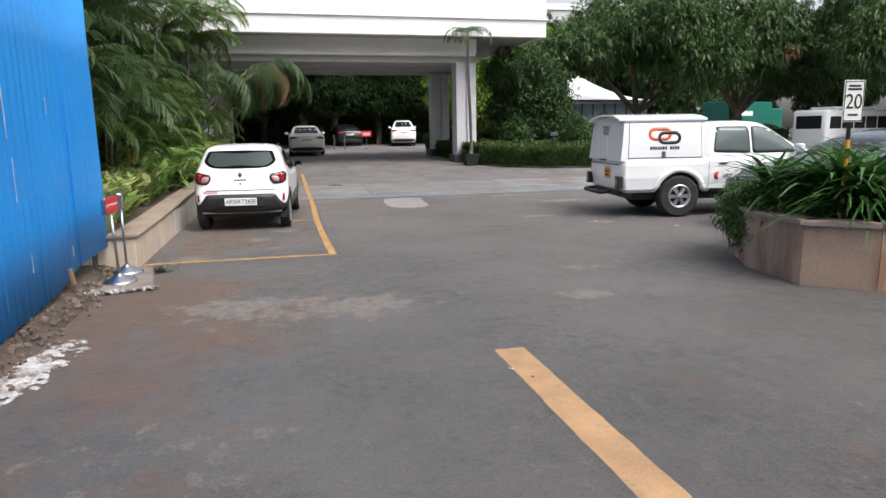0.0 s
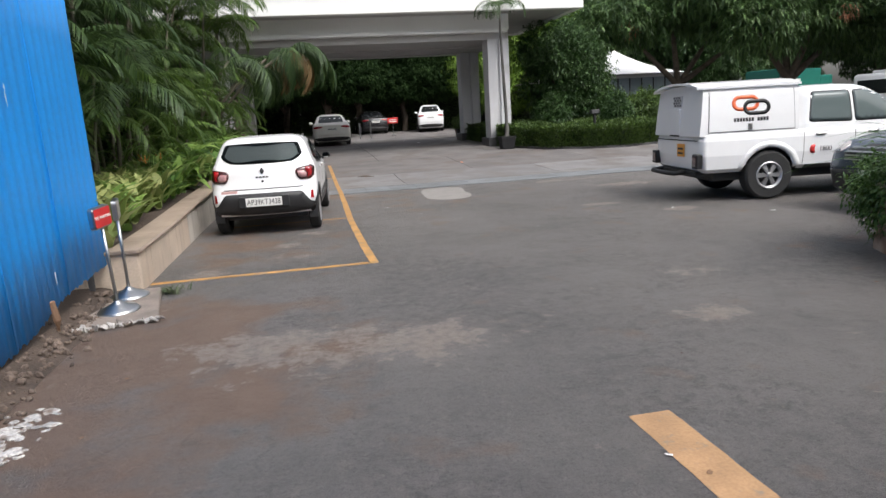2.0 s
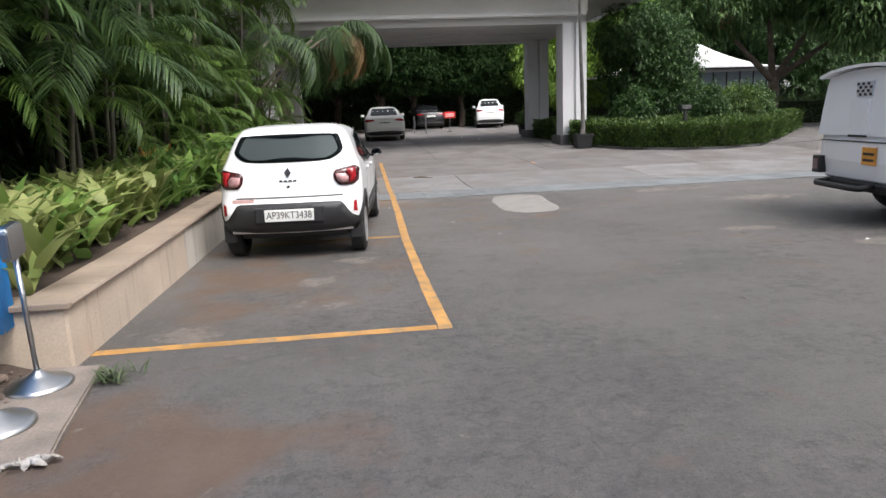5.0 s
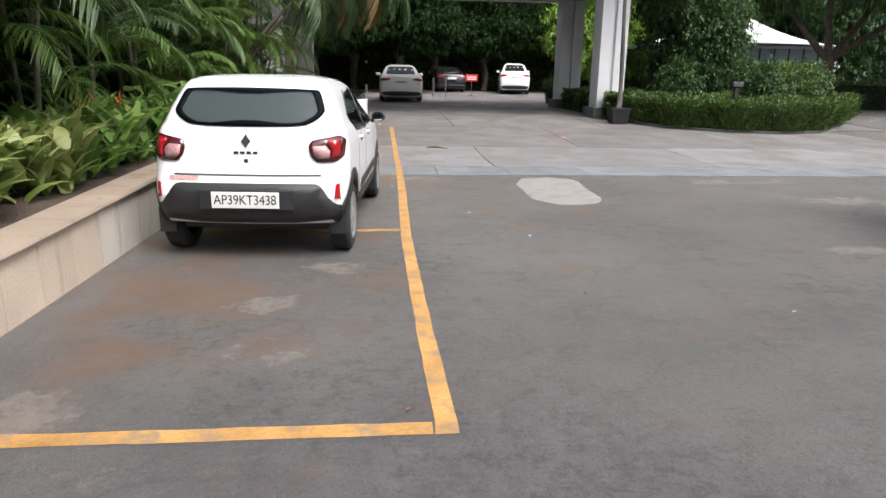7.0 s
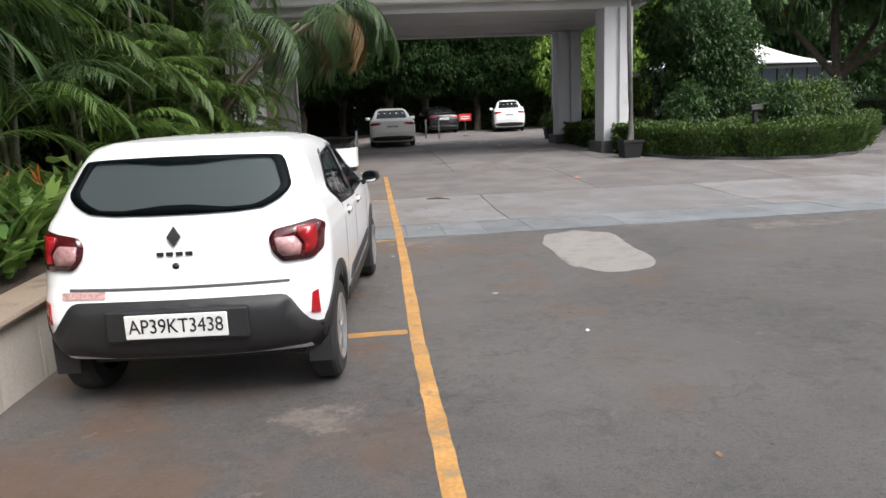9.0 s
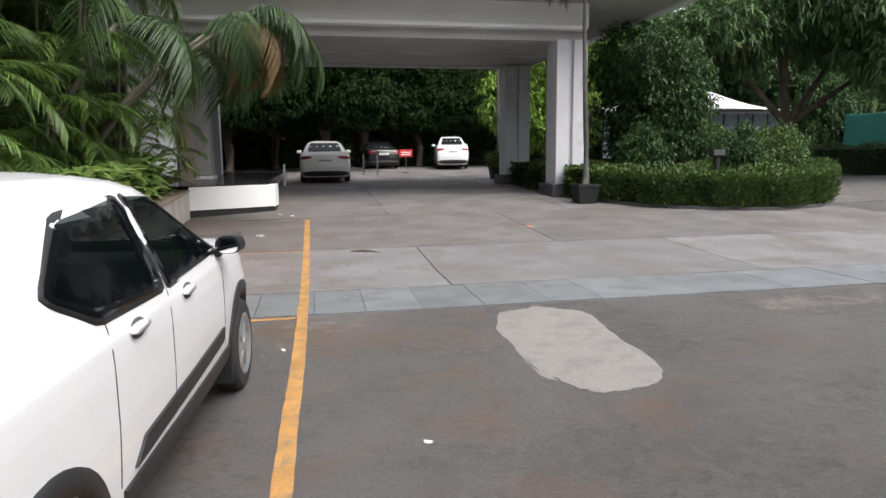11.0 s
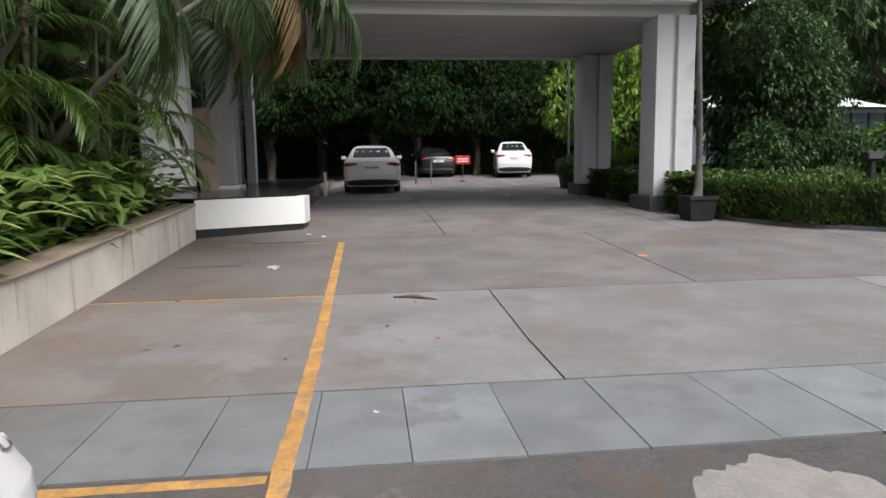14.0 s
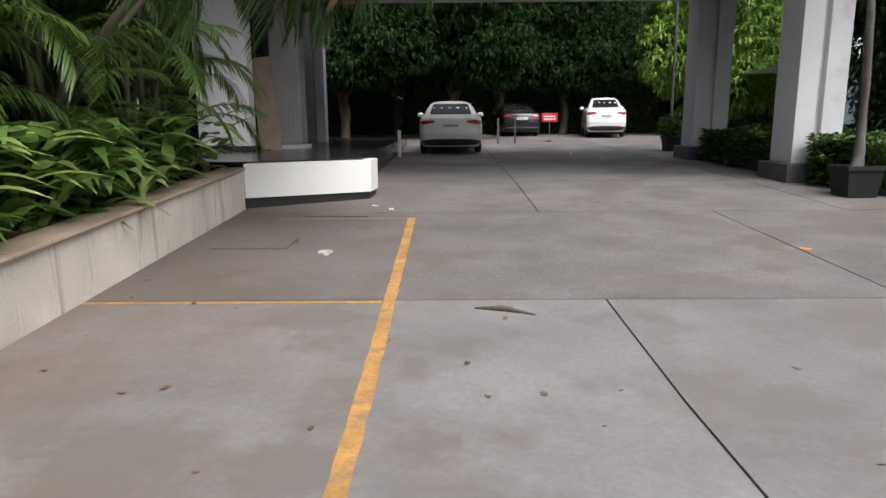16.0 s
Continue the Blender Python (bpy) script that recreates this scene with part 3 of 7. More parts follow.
# ---- blue corrugated sheet fence ----
fence = empty("barricade", pose(-1.95, 0, 0), "tall bright blue corrugated metal sheet fence, scratched", "fence")
y = 8.4
k = 0
while y > -8:
    w = 1.05
    bm = bmesh.new()
    n = 42
    cols = []
    tilt = random.uniform(-0.004, 0.004)
    low_at = lambda v: float(np.interp(v, (3.0, 5.3, 6.6, 7.3, 8.5), (0.02, 0.08, 0.15, 0.27, 0.29)))
    for j in range(n + 1):
        s = j / n
        c = (s * 7) % 1.0
        dx = 0.0035 * max(-1.0, min(1.0, 1.3 * math.cos(2 * math.pi * c)))
        yy = y - s * (w + 0.03)
        cols.append([bm.verts.new((dx + tilt + 0.002 * (k % 2) + 0.004 * math.sin(z * 2 + k), yy, z)) for z in (max(0.0, low_at(yy) + random.uniform(-0.014, 0.014)), 0.8, 1.6, 2.4, 3.3)])
    for a, b in zip(cols, cols[1:]):
        for i in range(4):
            bm.faces.new((a[i], a[i + 1], b[i + 1], b[i]))
    ob = part("sheet", bm, BLUE, fence, smooth=True)
    so = ob.modifiers.new("thickness", "SOLIDIFY")
    so.thickness = 0.002
    y -= w
    k += 1
for z in (0.6, 1.7, 2.8):
    part("rail", box(-0.07, -0.025, -8, 8.35, z, z + 0.05), PLINTH, fence)
for yy in (8.2, 5.8, 3.4, 1.0, -1.4, -3.8):
    part("post", rod((-0.1, yy, 0), (-0.1, yy, 3.3), 0.03), PLINTH, fence)
SCRATCH = surface("scratched_primer", (0.55, 0.62, 0.7), 0.7, 0.3, 6, 60, 0.2)
for yy, z, h in ((5.85, 1.55, 0.5), (5.9, 1.05, 0.35), (6.8, 1.75, 0.16), (6.05, 0.45, 0.16), (7.1, 0.4, 0.1), (5.8, 2.25, 0.2)):
    pts = []
    bm = bmesh.new()
    rows = [[bm.verts.new((0.012, yy + sg * 0.012 * random.uniform(0.2, 1.2), z + h * j / 9)) for sg in (-1, 1)] for j in range(10)]
    for a, b in zip(rows, rows[1:]):
        bm.faces.new((a[0], b[0], b[1], a[1]))
    part("scratch", bm, SCRATCH, fence, "pale scratch in the blue paint")
# earth and rubble at the fence foot
bm = bmesh.new()
n = 70
g = []
for j in range(n + 1):
    yy = -6 + 14.3 * j / n
    g.append([bm.verts.new((x + 0.05 * noise.noise((yy * 2, i, 4)), yy, 0.002 + h * (0.7 + 0.6 * noise.noise((yy * 1.7, i * 3.0, 0))))) for i, (x, h) in enumerate(((-3.2, 0.12), (-2.2, 0.14), (-1.98, 0.12), (-1.86, 0.05), (-1.72, 0.0)))])
for a, b in zip(g, g[1:]):
    for k in range(4):
        bm.faces.new((a[k], a[k + 1], b[k + 1], b[k]))
tagged(part("earth_bank", bm, SOIL, smooth=True), "dark earth heaped along the fence foot", "earth", kind="structure")
RUBBLE = surface("rubble", (0.2, 0.15, 0.12), 0.95, 0.4, 8, 60, 0.6, random_tint=0.4)
rub = bmesh.new()
for k in range(420):
    r = random.uniform(0.006, 0.035)
    yy = random.uniform(3.0, 8.2)
    xx = random.gauss(-1.83, 0.09)
    m = Matrix.Translation((xx, yy, max(0.0, (-1.72 - xx) * 0.3) + r * 0.4)) @ Euler((random.random() * 3, random.random() * 3, 0)).to_matrix().to_4x4() @ Matrix.Diagonal((r, r * random.uniform(0.6, 1), r * random.uniform(0.5, 0.9), 1))
    bmesh.ops.create_icosphere(rub, subdivisions=1, radius=1, matrix=m)
tagged(part("rubble", rub, RUBBLE), "small stones and brick bits along the fence", "rubble", kind="stuff")

# ---- porch canopy ----
canopy = empty("porch_canopy", pose(0, 0, 0), "wide white concrete porch canopy with stepped fascia", "canopy", kind="structure")
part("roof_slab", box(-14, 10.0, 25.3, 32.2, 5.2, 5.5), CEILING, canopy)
part("upper_fascia", box(-14, 10.3, 25.0, 25.3, 5.14, 6.6, 0.02), WHITEWALL, canopy)
part("upper_trim", box(-14, 10.35, 24.92, 25.0, 5.78, 5.84), WHITEWALL, canopy)
part("side_fascia", box(10.0, 10.3, 25.3, 32.5, 5.14, 6.6, 0.02), WHITEWALL, canopy)
part("back_fascia", box(-14, 10.0, 32.2, 32.5, 5.14, 6.6), WHITEWALL, canopy)
part("front_beam", box(-14, 7.82, 26.2, 26.75, 4.64, 5.2, 0.015), WHITEWALL, canopy)
part("beam_trim", box(-14, 7.74, 26.08, 26.4, 4.54, 4.64, 0.01), WHITEWALL, canopy)
# Grey stands for the shade under the overhang, put into beams and soffit.
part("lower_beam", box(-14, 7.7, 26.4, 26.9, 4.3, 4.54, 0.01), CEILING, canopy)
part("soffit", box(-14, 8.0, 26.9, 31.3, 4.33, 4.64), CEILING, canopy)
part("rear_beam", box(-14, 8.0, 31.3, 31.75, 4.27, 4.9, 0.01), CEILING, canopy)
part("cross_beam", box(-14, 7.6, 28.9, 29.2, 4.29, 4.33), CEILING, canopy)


def column(x, y):
    c = empty("column", pose(x, y, rise(y)), "tall stepped pale grey concrete column on a dark plinth", "column", "porch columns", "structure")
    part("plinth", box(-0.14, 0.94, -0.16, 0.9, -0.1, 0.33, 0.015), PLINTH, c)
    h = 4.3 - rise(y)
    part("front_pier", box(0, 0.34, 0, 0.75, 0.33, h, 0.008), GREYWHITE, c)
    part("web", box(0.34, 0.46, 0.12, 0.62, 0.33, h), GREYWHITE, c)
    part("side_pier", box(0.46, 0.83, 0.02, 0.77, 0.33, h, 0.008), GREYWHITE, c)
    return c


column(6.95, 26.15)
column(7.02, 30.95)

# ---- entrance platform and building ----
plat = empty("entrance_platform", pose(0, 0, 0), "raised entrance platform, white wall and dark granite top", "platform", kind="structure")
part("front_wall", prism([(-1.64, 23.74), (-0.02, 24.55), (0.02, 25.1), (-0.12, 25.1), (-0.15, 24.66), (-1.64, 23.92)], 0.4, 0.86), WHITEWALL, plat, "white painted front wall")
part("side_wall", prism([(-1.64, 23.93), (-0.16, 24.67), (-0.14, 25.1), (-0.3, 25.2), (-0.3, 38), (-9, 38), (-9, 23.93)], 0.4, 0.86), DARKSTONE, plat)
part("base_course", prism([(-1.64, 23.76), (-0.05, 24.58), (-0.01, 25.08), (-0.31, 25.2), (-0.31, 38), (-8.9, 38), (-8.9, 23.76)], -0.1, 0.4), BLACK, plat)
part("floor_slab", prism([(-1.7, 23.9), (-0.16, 24.68), (-0.14, 25.1), (-0.28, 25.2), (-0.28, 37.9), (-8.9, 37.9), (-8.9, 23.9)], 0.86, 0.885), DARKSTONE, plat)
wall_w = tagged(part("wall_west", box(-9.3, -9.0, 8, 46, -0.2, 9), CEILING), "plain rendered wall of the main building", "wall", kind="structure")
# The dim interior behind the entrance is put into this wall's dark colour.
tagged(part("wall_entrance", box(-9, -3.4, 37.5, 37.8, 0, 5), DARKSTONE), "dark wall closing the dim entrance", "wall", kind="structure")
DARKGLASS = glassy("dark_facade_glass", (0.012, 0.014, 0.015), 0.05, 0.1)
front = empty("glass_front", pose(-3.9, 26, 0.885), "dark glazed entrance front with slim black frames", "glazing", kind="structure")
for k in range(7):
    part("pane", box(-0.01, 0.01, k * 1.6 + 0.06, k * 1.6 + 1.56, 0.05, 3.36), DARKGLASS, front)
    part("mullion", box(-0.05, 0.05, k * 1.6, k * 1.6 + 0.06, 0, 3.4), BLACK, front)
# Dark for the same dim space, closed off here.
tagged(part("wall_north", box(-9, -3.4, 45.7, 46, 0, 6), DARKSTONE), "dark end wall closing the dim space past the entrance", "wall", kind="structure")
pier = empty("entrance_pier", pose(-3.35, 27.3, 0.885), "white painted wall pier at the entrance", "wall", kind="structure")
part("shaft", box(-0.2, 0.78, 0, 0.35, 0.1, 3.43, 0.01), GREYWHITE, pier)
part("skirting", box(-0.2, 0.79, -0.01, 0.36, 0, 0.1), BLACK, pier)
# Canopy shade on the column shaft is put into this grey.
DULLGREY = surface("shaded_column_grey", (0.27, 0.26, 0.255), 0.6, 0.15, 1.2, 50, 0.15)
c2 = empty("column", pose(-2.48, 28.5, 0.885), "round-edged entrance column with a fluted side, canopy shade in its grey", "column", kind="structure")
part("shaft", box(0, 0.6, 0, 0.6, 0.08, 3.43, 0.05), DULLGREY, c2)
part("foot", box(-0.04, 0.66, -0.04, 0.64, 0, 0.08, 0.01), GREYWHITE, c2)
for k in range(3):
    part("flute", box(0.36 + 0.08 * k, 0.4 + 0.08 * k, -0.012, 0.0, 0.1, 3.4), DULLGREY, c2)
c3 = empty("column", pose(-2.5, 33.2, 0.885), "slim bluish grey column by the entrance", "column", kind="structure")
part("shaft", box(0, 0.25, 0, 0.4, 0, 3.95, 0.01), GREYWHITE, c3)
BOARD = surface("brown_board", (0.2, 0.15, 0.12), 0.7, 0.2, 3, 40, 0.2)
bd = empty("leaning_board", pose(-2.55, 27.9, 0.885, 0, -5, 0), "tall brown hardboard sheet leaning on the column", "board")
part("sheet", box(0, 0.4, 0, 0.03, 0, 1.75, 0.004), BOARD, bd)
part("batten", box(0.0, 0.06, -0.03, 0, 0.05, 1.7, 0.004), BOARD, bd)
gp_ = empty("glass_screen", pose(-0.2, 32.3, rise(32.3)), "tall glass screen with a white post by the drive", "screen")
part("post", box(0, 0.08, 0, 0.1, 0, 0.72, 0.008), WHITEWALL, gp_)
part("pane", box(0.02, 0.035, 0.1, 1.6, 0.2, 1.55), GLASS, gp_)
part("rail", box(0.01, 0.045, 0.0, 1.62, 1.55, 1.59), CHROME, gp_)

# ---- plants ----
PALM = leafy("palm_leaflet", (0.015, 0.04, 0.013), (0.085, 0.14, 0.042), 0.45, 0.34)
# PALM lightened: light missing under the taller palms is put into the colour.
PALMMID = leafy("lightened_palm_leaflet", (0.026, 0.064, 0.016), (0.15, 0.225, 0.06), 0.5, 0.36)
PALMLIGHT = leafy("light_palm_leaflet", (0.038, 0.092, 0.018), (0.175, 0.265, 0.06), 0.38, 0.35)
PALMDRY = leafy("dry_palm_leaflet", (0.13, 0.09, 0.04), (0.22, 0.13, 0.05), 0.6, 0.2)
CANE = surface("palm_cane", (0.12, 0.105, 0.075), 0.6, 0.3, 6, 50, 0.3)
LILY = leafy("strap_leaf", (0.03, 0.09, 0.02), (0.09, 0.2, 0.045), 0.35, 0.2)
GINGER = leafy("broad_leaf", (0.075, 0.17, 0.035), (0.32, 0.45, 0.12), 0.35, 0.4)
MIDGINGER = leafy("light_broad_leaf", (0.11, 0.22, 0.05), (0.42, 0.52, 0.17), 0.32, 0.4)
PALEGINGER = leafy("pale_broad_leaf", (0.16, 0.23, 0.055), (0.44, 0.45, 0.19), 0.4, 0.35)
# Near-black green: shade under and behind other trees is put into the leaves.
SHADELEAF = leafy("shaded_leaf", (0.01, 0.024, 0.008), (0.03, 0.058, 0.016), 0.8, 0.15, 0.1)
DARKLEAF = leafy("dark_leaf", (0.02, 0.05, 0.015), (0.064, 0.125, 0.034))
YOUNG = leafy("young_leaf", (0.3, 0.12, 0.06), (0.45, 0.25, 0.15))
FLOWER = surface("orange_bract", (0.75, 0.2, 0.03), 0.5, 0.2, 5, 40, 0)


def blade_mesh(name, base, way, length, width, arch, material, taper=0.55):
    """Long folded blades that rise and bend over."""
    n, st = len(base), 6
    way = unit(way)
    length, width, arch = (np.broadcast_to(a, n)[:, None] for a in (length, width, arch))
    flat = unit(way * (1, 1, 0) + 1e-4)
    side = np.stack([-flat[:, 1], flat[:, 0], np.zeros(n)], 1)
    rows = []
    for k in range(st):
        s = k / (st - 1)
        p = base + way * length * s + (flat * 0.35 - np.array((0, 0, 1)) * 0.75) * length * arch * s * s
        w = width * (0.25 + 0.75 * math.sin(math.pi * min(1.0, (s + 0.05) ** taper))) * (1 - s ** 5) / 2 + 0.002
        up = np.array((0, 0, 1)) * w * 0.22
        rows += [p - side * w + up, p, p + side * w + up]
    v = np.stack(rows, 1).reshape(-1, 3)
    q = []
    for k in range(st - 1):
        a = 3 * k
        q += [[a, a + 1, a + 4, a + 3], [a + 1, a + 2, a + 5, a + 4]]
    f = (np.arange(n)[:, None, None] * 3 * st + np.array(q)[None]).reshape(-1, 4)
    me = bpy.data.meshes.new(name)
    me.from_pydata(v.tolist(), [], f.tolist())
    me.polygons.foreach_set("use_smooth", [True] * len(me.polygons))
    me.materials.append(material)
    return me


def frond_mesh(length, bend, material, pairs=44, leaflet=0.5, width=0.04, rise_=62, hang=0.3):
    """A feather palm frond along +x: an arching rib with two rows of drooping leaflets."""
    st = 40
    pts, th = [np.zeros(3)], []
    for k in range(st):
        a = radians(rise_) - bend * (k / st) ** 1.2
        th.append(a)
        pts.append(pts[-1] + np.array((math.cos(a), 0, math.sin(a))) * length / st)
    pts = np.array(pts)
    base, way, ln = [], [], []
    for k in range(pairs):
        s = 0.18 + 0.82 * k / pairs
        i = min(st - 1, int(s * st))
        a = th[i]
        fwd = np.array((math.cos(a), 0, math.sin(a)))
        up = np.array((-math.sin(a), 0, math.cos(a)))
        for sg in (-1, 1):
            base.append(pts[i] + fwd * (s * st - i) * length / st)
            way.append(np.array((0, sg, 0)) * 0.85 + fwd * (0.4 + 0.5 * s) + up * 0.2 + np.random.normal(0, 0.06, 3))
            ln.append(leaflet * (0.35 + 0.65 * math.sin(math.pi * min(1, 0.2 + 0.72 * s))) * random.uniform(0.88, 1.1))
    base, way, ln = np.array(base), unit(np.array(way)), np.array(ln)[:, None]
    n = len(base)
    side = unit(np.cross(way, (0, 0, 1.0)) + np.random.normal(0, 0.12, (n, 3)))
    v = []
    for q, w in ((0.0, 0.35), (0.35, 1.0), (0.7, 0.8), (1.0, 0.05)):
        p = base + way * ln * q - np.array((0, 0, 1)) * ln * hang * 1.6 * q * q
        v += [p - side * width * w / 2, p + side * width * w / 2]
    v = np.stack(v, 1).reshape(-1, 3)
    f = (np.arange(n)[:, None, None] * 8 + np.array([[0, 1, 3, 2], [2, 3, 5, 4], [4, 5, 7, 6]])[None]).reshape(-1, 4)
    me = bpy.data.meshes.new("frond")
    me.from_pydata(v.tolist(), [], f.tolist())
    me.materials.append(material)
    bm = bmesh.new()
    bm.from_mesh(me)
    limb([tuple(pts[i]) for i in range(0, st + 1, 5)], [0.018 * (1 - 0.85 * i / 8) for i in range(9)], bm, 5)
    bm.to_mesh(me)
    bm.free()
    return me


random.seed(6)
np.random.seed(6)
FRONDS = [frond_mesh(random.uniform(1.6, 2.1), radians(b), PALM, 42, 0.46, 0.023, 66, 0.36) for b in (80, 100, 120, 135, 110)]
LOWFRONDS = [frond_mesh(random.uniform(1.5, 1.9), radians(b), PALMLIGHT, 40, 0.42, 0.022, 62, 0.32) for b in (100, 125, 140)]
HANGING = [frond_mesh(random.uniform(1.6, 2.0), radians(b), PALM, 42, 0.48, 0.024, 45, 0.6) for b in (120, 140, 155)]
MIDFRONDS = [frond_mesh(random.uniform(1.5, 2.0), radians(b), PALMMID, 42, 0.45, 0.023, 64, 0.38) for b in (90, 110, 130)]
DRYFROND = frond_mesh(1.7, radians(150), PALMDRY, 46, 0.44, 0.024, 40, 0.8)


def add_frond(t, kind, at, rx, ry, rz, size):
    f = new("frond", kind)
    f.parent = t
    f.matrix_basis = Matrix.Translation(at) @ pose(0, 0, 0, rx, ry, rz) @ Matrix.Diagonal((size, size, size, 1))
    return f


def areca(x, y, heights, label="areca palm clump with arching feathery fronds", fronds=7, kinds_=None, reach=0.5, size=1.0):
    z0 = top_of(min(23.7, max(8.6, y))) - 0.1
    t = empty("palm", pose(x, y, z0), label, "palm", "planter palms")
    for h in heights:
        a = random.uniform(0, 2 * math.pi)
        r0, lean = random.uniform(0.03, 0.2), random.uniform(0.1, reach) * h / 3
        p = [(math.cos(a) * (r0 + lean * s * s), math.sin(a) * (r0 + lean * s * s), h * s) for s in np.linspace(0, 1, 7)]
        bm = limb(p, [0.034 - 0.012 * s + (0.003 if k % 2 else 0) for k, s in enumerate(np.linspace(0, 1, 7))], None, 8)
        part("cane", bm, CANE, t, smooth=True)
        turn = random.uniform(0, 360)
        for k in range(fronds):
            add_frond(t, random.choice(kinds_ or FRONDS), p[-1], random.uniform(-14, 14), random.uniform(-12, 20), turn + k * 360 / fronds + random.uniform(-20, 20), size * random.uniform(0.8, 1.1))
    return t


def leaning_palm(x, y, tip, hanging, dry, label="leaning palm trunk with hanging green and dry fronds"):
    """A palm whose trunk leans out over the drive; tip: crown from its foot."""
    t = empty("palm", pose(x, y, top_of(y) - 0.1), label, "palm", "leaning palms")
    p = [(tip[0] * (0.35 * s + 0.65 * s * s), tip[1] * s, tip[2] * (1.15 * s - 0.15 * s * s)) for s in np.linspace(0, 1, 10)]
    part("trunk", limb(p, [0.05 - 0.018 * s + (0.003 if k % 2 else 0) for k, s in enumerate(np.linspace(0, 1, 10))], None, 9), CANE, t, smooth=True)
    for k in range(hanging):
        add_frond(t, random.choice(HANGING), p[-1], random.uniform(-12, 12), random.uniform(0, 34), random.uniform(-120, 100) if k % 3 else random.uniform(-50, 50), random.uniform(0.8, 1.05))
    for k in range(dry):
        f = add_frond(t, DRYFROND, p[-1], random.uniform(-10, 10), random.uniform(24, 44), random.uniform(-40, 40), random.uniform(0.7, 0.9))
        tagged(f, "dry brown frond")
    return t


random.seed(19)
for x, y, hs in ((-3.4, 9.5, (1.3, 1.9)), (-3.3, 10.3, (1.5,)), (-3.3, 11.1, (1.2, 1.8)), (-3.0, 12.2, (1.2,)), (-3.0, 13.0, (1.6,)), (-2.9, 14.4, (1.1,)), (-3.7, 9.1, (1.6, 2.2)), (-2.8, 16.9, (0.9,))):
    areca(x, y, hs, "areca palm with broad yellow-green feathery fronds", fronds=7, size=0.85, kinds_=LOWFRONDS)
random.seed(11)
# The tallest stems rise above the view, added to shade the planter.
for k in range(7):
    areca(-4.6 + random.uniform(-0.2, 0.2), 10.6 + k * 2.0, [h * random.uniform(0.9, 1.1) for h in (2.0, 3.6, 5.4)], fronds=7, size=1.2)
for k in range(10):
    areca(-3.8 + random.uniform(-0.2, 0.2), 10.2 + k * 1.4, [h * random.uniform(0.85, 1.15) for h in (1.4, 2.6, 4.6)], fronds=7, size=1.05, kinds_=MIDFRONDS if k > 4 else None)
for k in range(9):
    areca(-3.2 + random.uniform(-0.15, 0.15), 10.6 + k * 1.5, [h * random.uniform(0.85, 1.15) for h in ((1.2, 2.1, 4.2) if k % 2 else (1.6, 3.6))], fronds=7, size=0.95, kinds_=MIDFRONDS if k > 3 else None)
for y in (13.6, 16.4, 18.3, 19.6):
    areca(-3.0, y, (0.65,), "low feathery palm shoots arching over the planter", fronds=6, size=0.72, kinds_=LOWFRONDS)
for x, y, hs in ((-2.95, 23.0, (1.5, 2.3)), (-3.4, 23.4, (1.9, 2.7)), (-3.0, 22.0, (1.3, 2.5))):
    areca(x, y, hs, fronds=8, size=0.95, kinds_=LOWFRONDS)
for x, y, hs in ((-2.6, 23.3, (0.45, 1.0)), (-2.5, 22.6, (0.6, 1.2)), (-2.55, 21.4, (0.7, 1.3)), (-2.7, 20.2, (0.8, 1.4)), (-2.8, 18.6, (0.8, 1.5)), (-2.75, 17.4, (0.9, 1.5)), (-2.7, 19.3, (1.2, 2.0))):
    areca(x, y, hs, "young areca palm with yellow-green feathery fronds", fronds=7, size=0.8, kinds_=LOWFRONDS)
for x, y, hs in ((-2.6, 22.5, (3.6, 4.4)), (-2.7, 20.9, (3.5, 4.2))):
    areca(x, y, hs, "tall areca palm with long spreading fronds", fronds=10, size=1.1, kinds_=MIDFRONDS + LOWFRONDS)
for x, y, tip, n_, dry in ((-2.95, 21.0, (2.65, 0.3, 3.0), 9, 3), (-3.1, 21.6, (2.2, 0.3, 2.85), 8, 1), (-2.9, 19.6, (1.15, 0.4, 2.75), 6, 0), (-3.0, 22.9, (1.5, 0.2, 2.7), 7, 0)):
    leaning_palm(x, y, tip, n_, dry)


def leaf_plant(x, y, z, n, length, width, material, label, name="foliage_plant", category="plant", group="planter foliage", arch=0.5, upright=1.0, stems=6, flower=0, high=0.35):
    t = empty(name, pose(x, y, z, 0, 0, random.uniform(0, 360)), label, category, group)
    a = np.random.uniform(0, 2 * math.pi, n)
    k = np.random.randint(0, stems, n)
    sx, sy = np.random.normal(0, 0.1, stems)[k], np.random.normal(0, 0.1, stems)[k]
    bz = np.random.uniform(0.0, high, n)
    base = np.stack([sx * (1 + 2 * bz), sy * (1 + 2 * bz), bz], 1)
    way = np.stack([np.cos(a), np.sin(a), np.random.uniform(0.5, 1.6, n) * upright], 1)
    lv = new("leaves", blade_mesh("leaves", base, way, length * np.random.uniform(0.6, 1.15, n), width * np.random.uniform(0.7, 1.15, n), arch * np.random.uniform(0.5, 1.3, n), material))
    lv.parent = t
    for j in range(flower):
        f = bmesh.new()
        px, py = random.uniform(-0.15, 0.15), random.uniform(-0.15, 0.15)
        for q in range(4):
            limb([(px, py, 0.5 + 0.04 * q), (px + 0.03 * (-1) ** q, py + 0.02, 0.56 + 0.04 * q), (px + 0.07 * (-1) ** q, py + 0.03, 0.62 + 0.04 * q)], [0.008, 0.012, 0.002], f, 5)
        part("flower", f, FLOWER, t, "orange bracts of a flower")
    return t


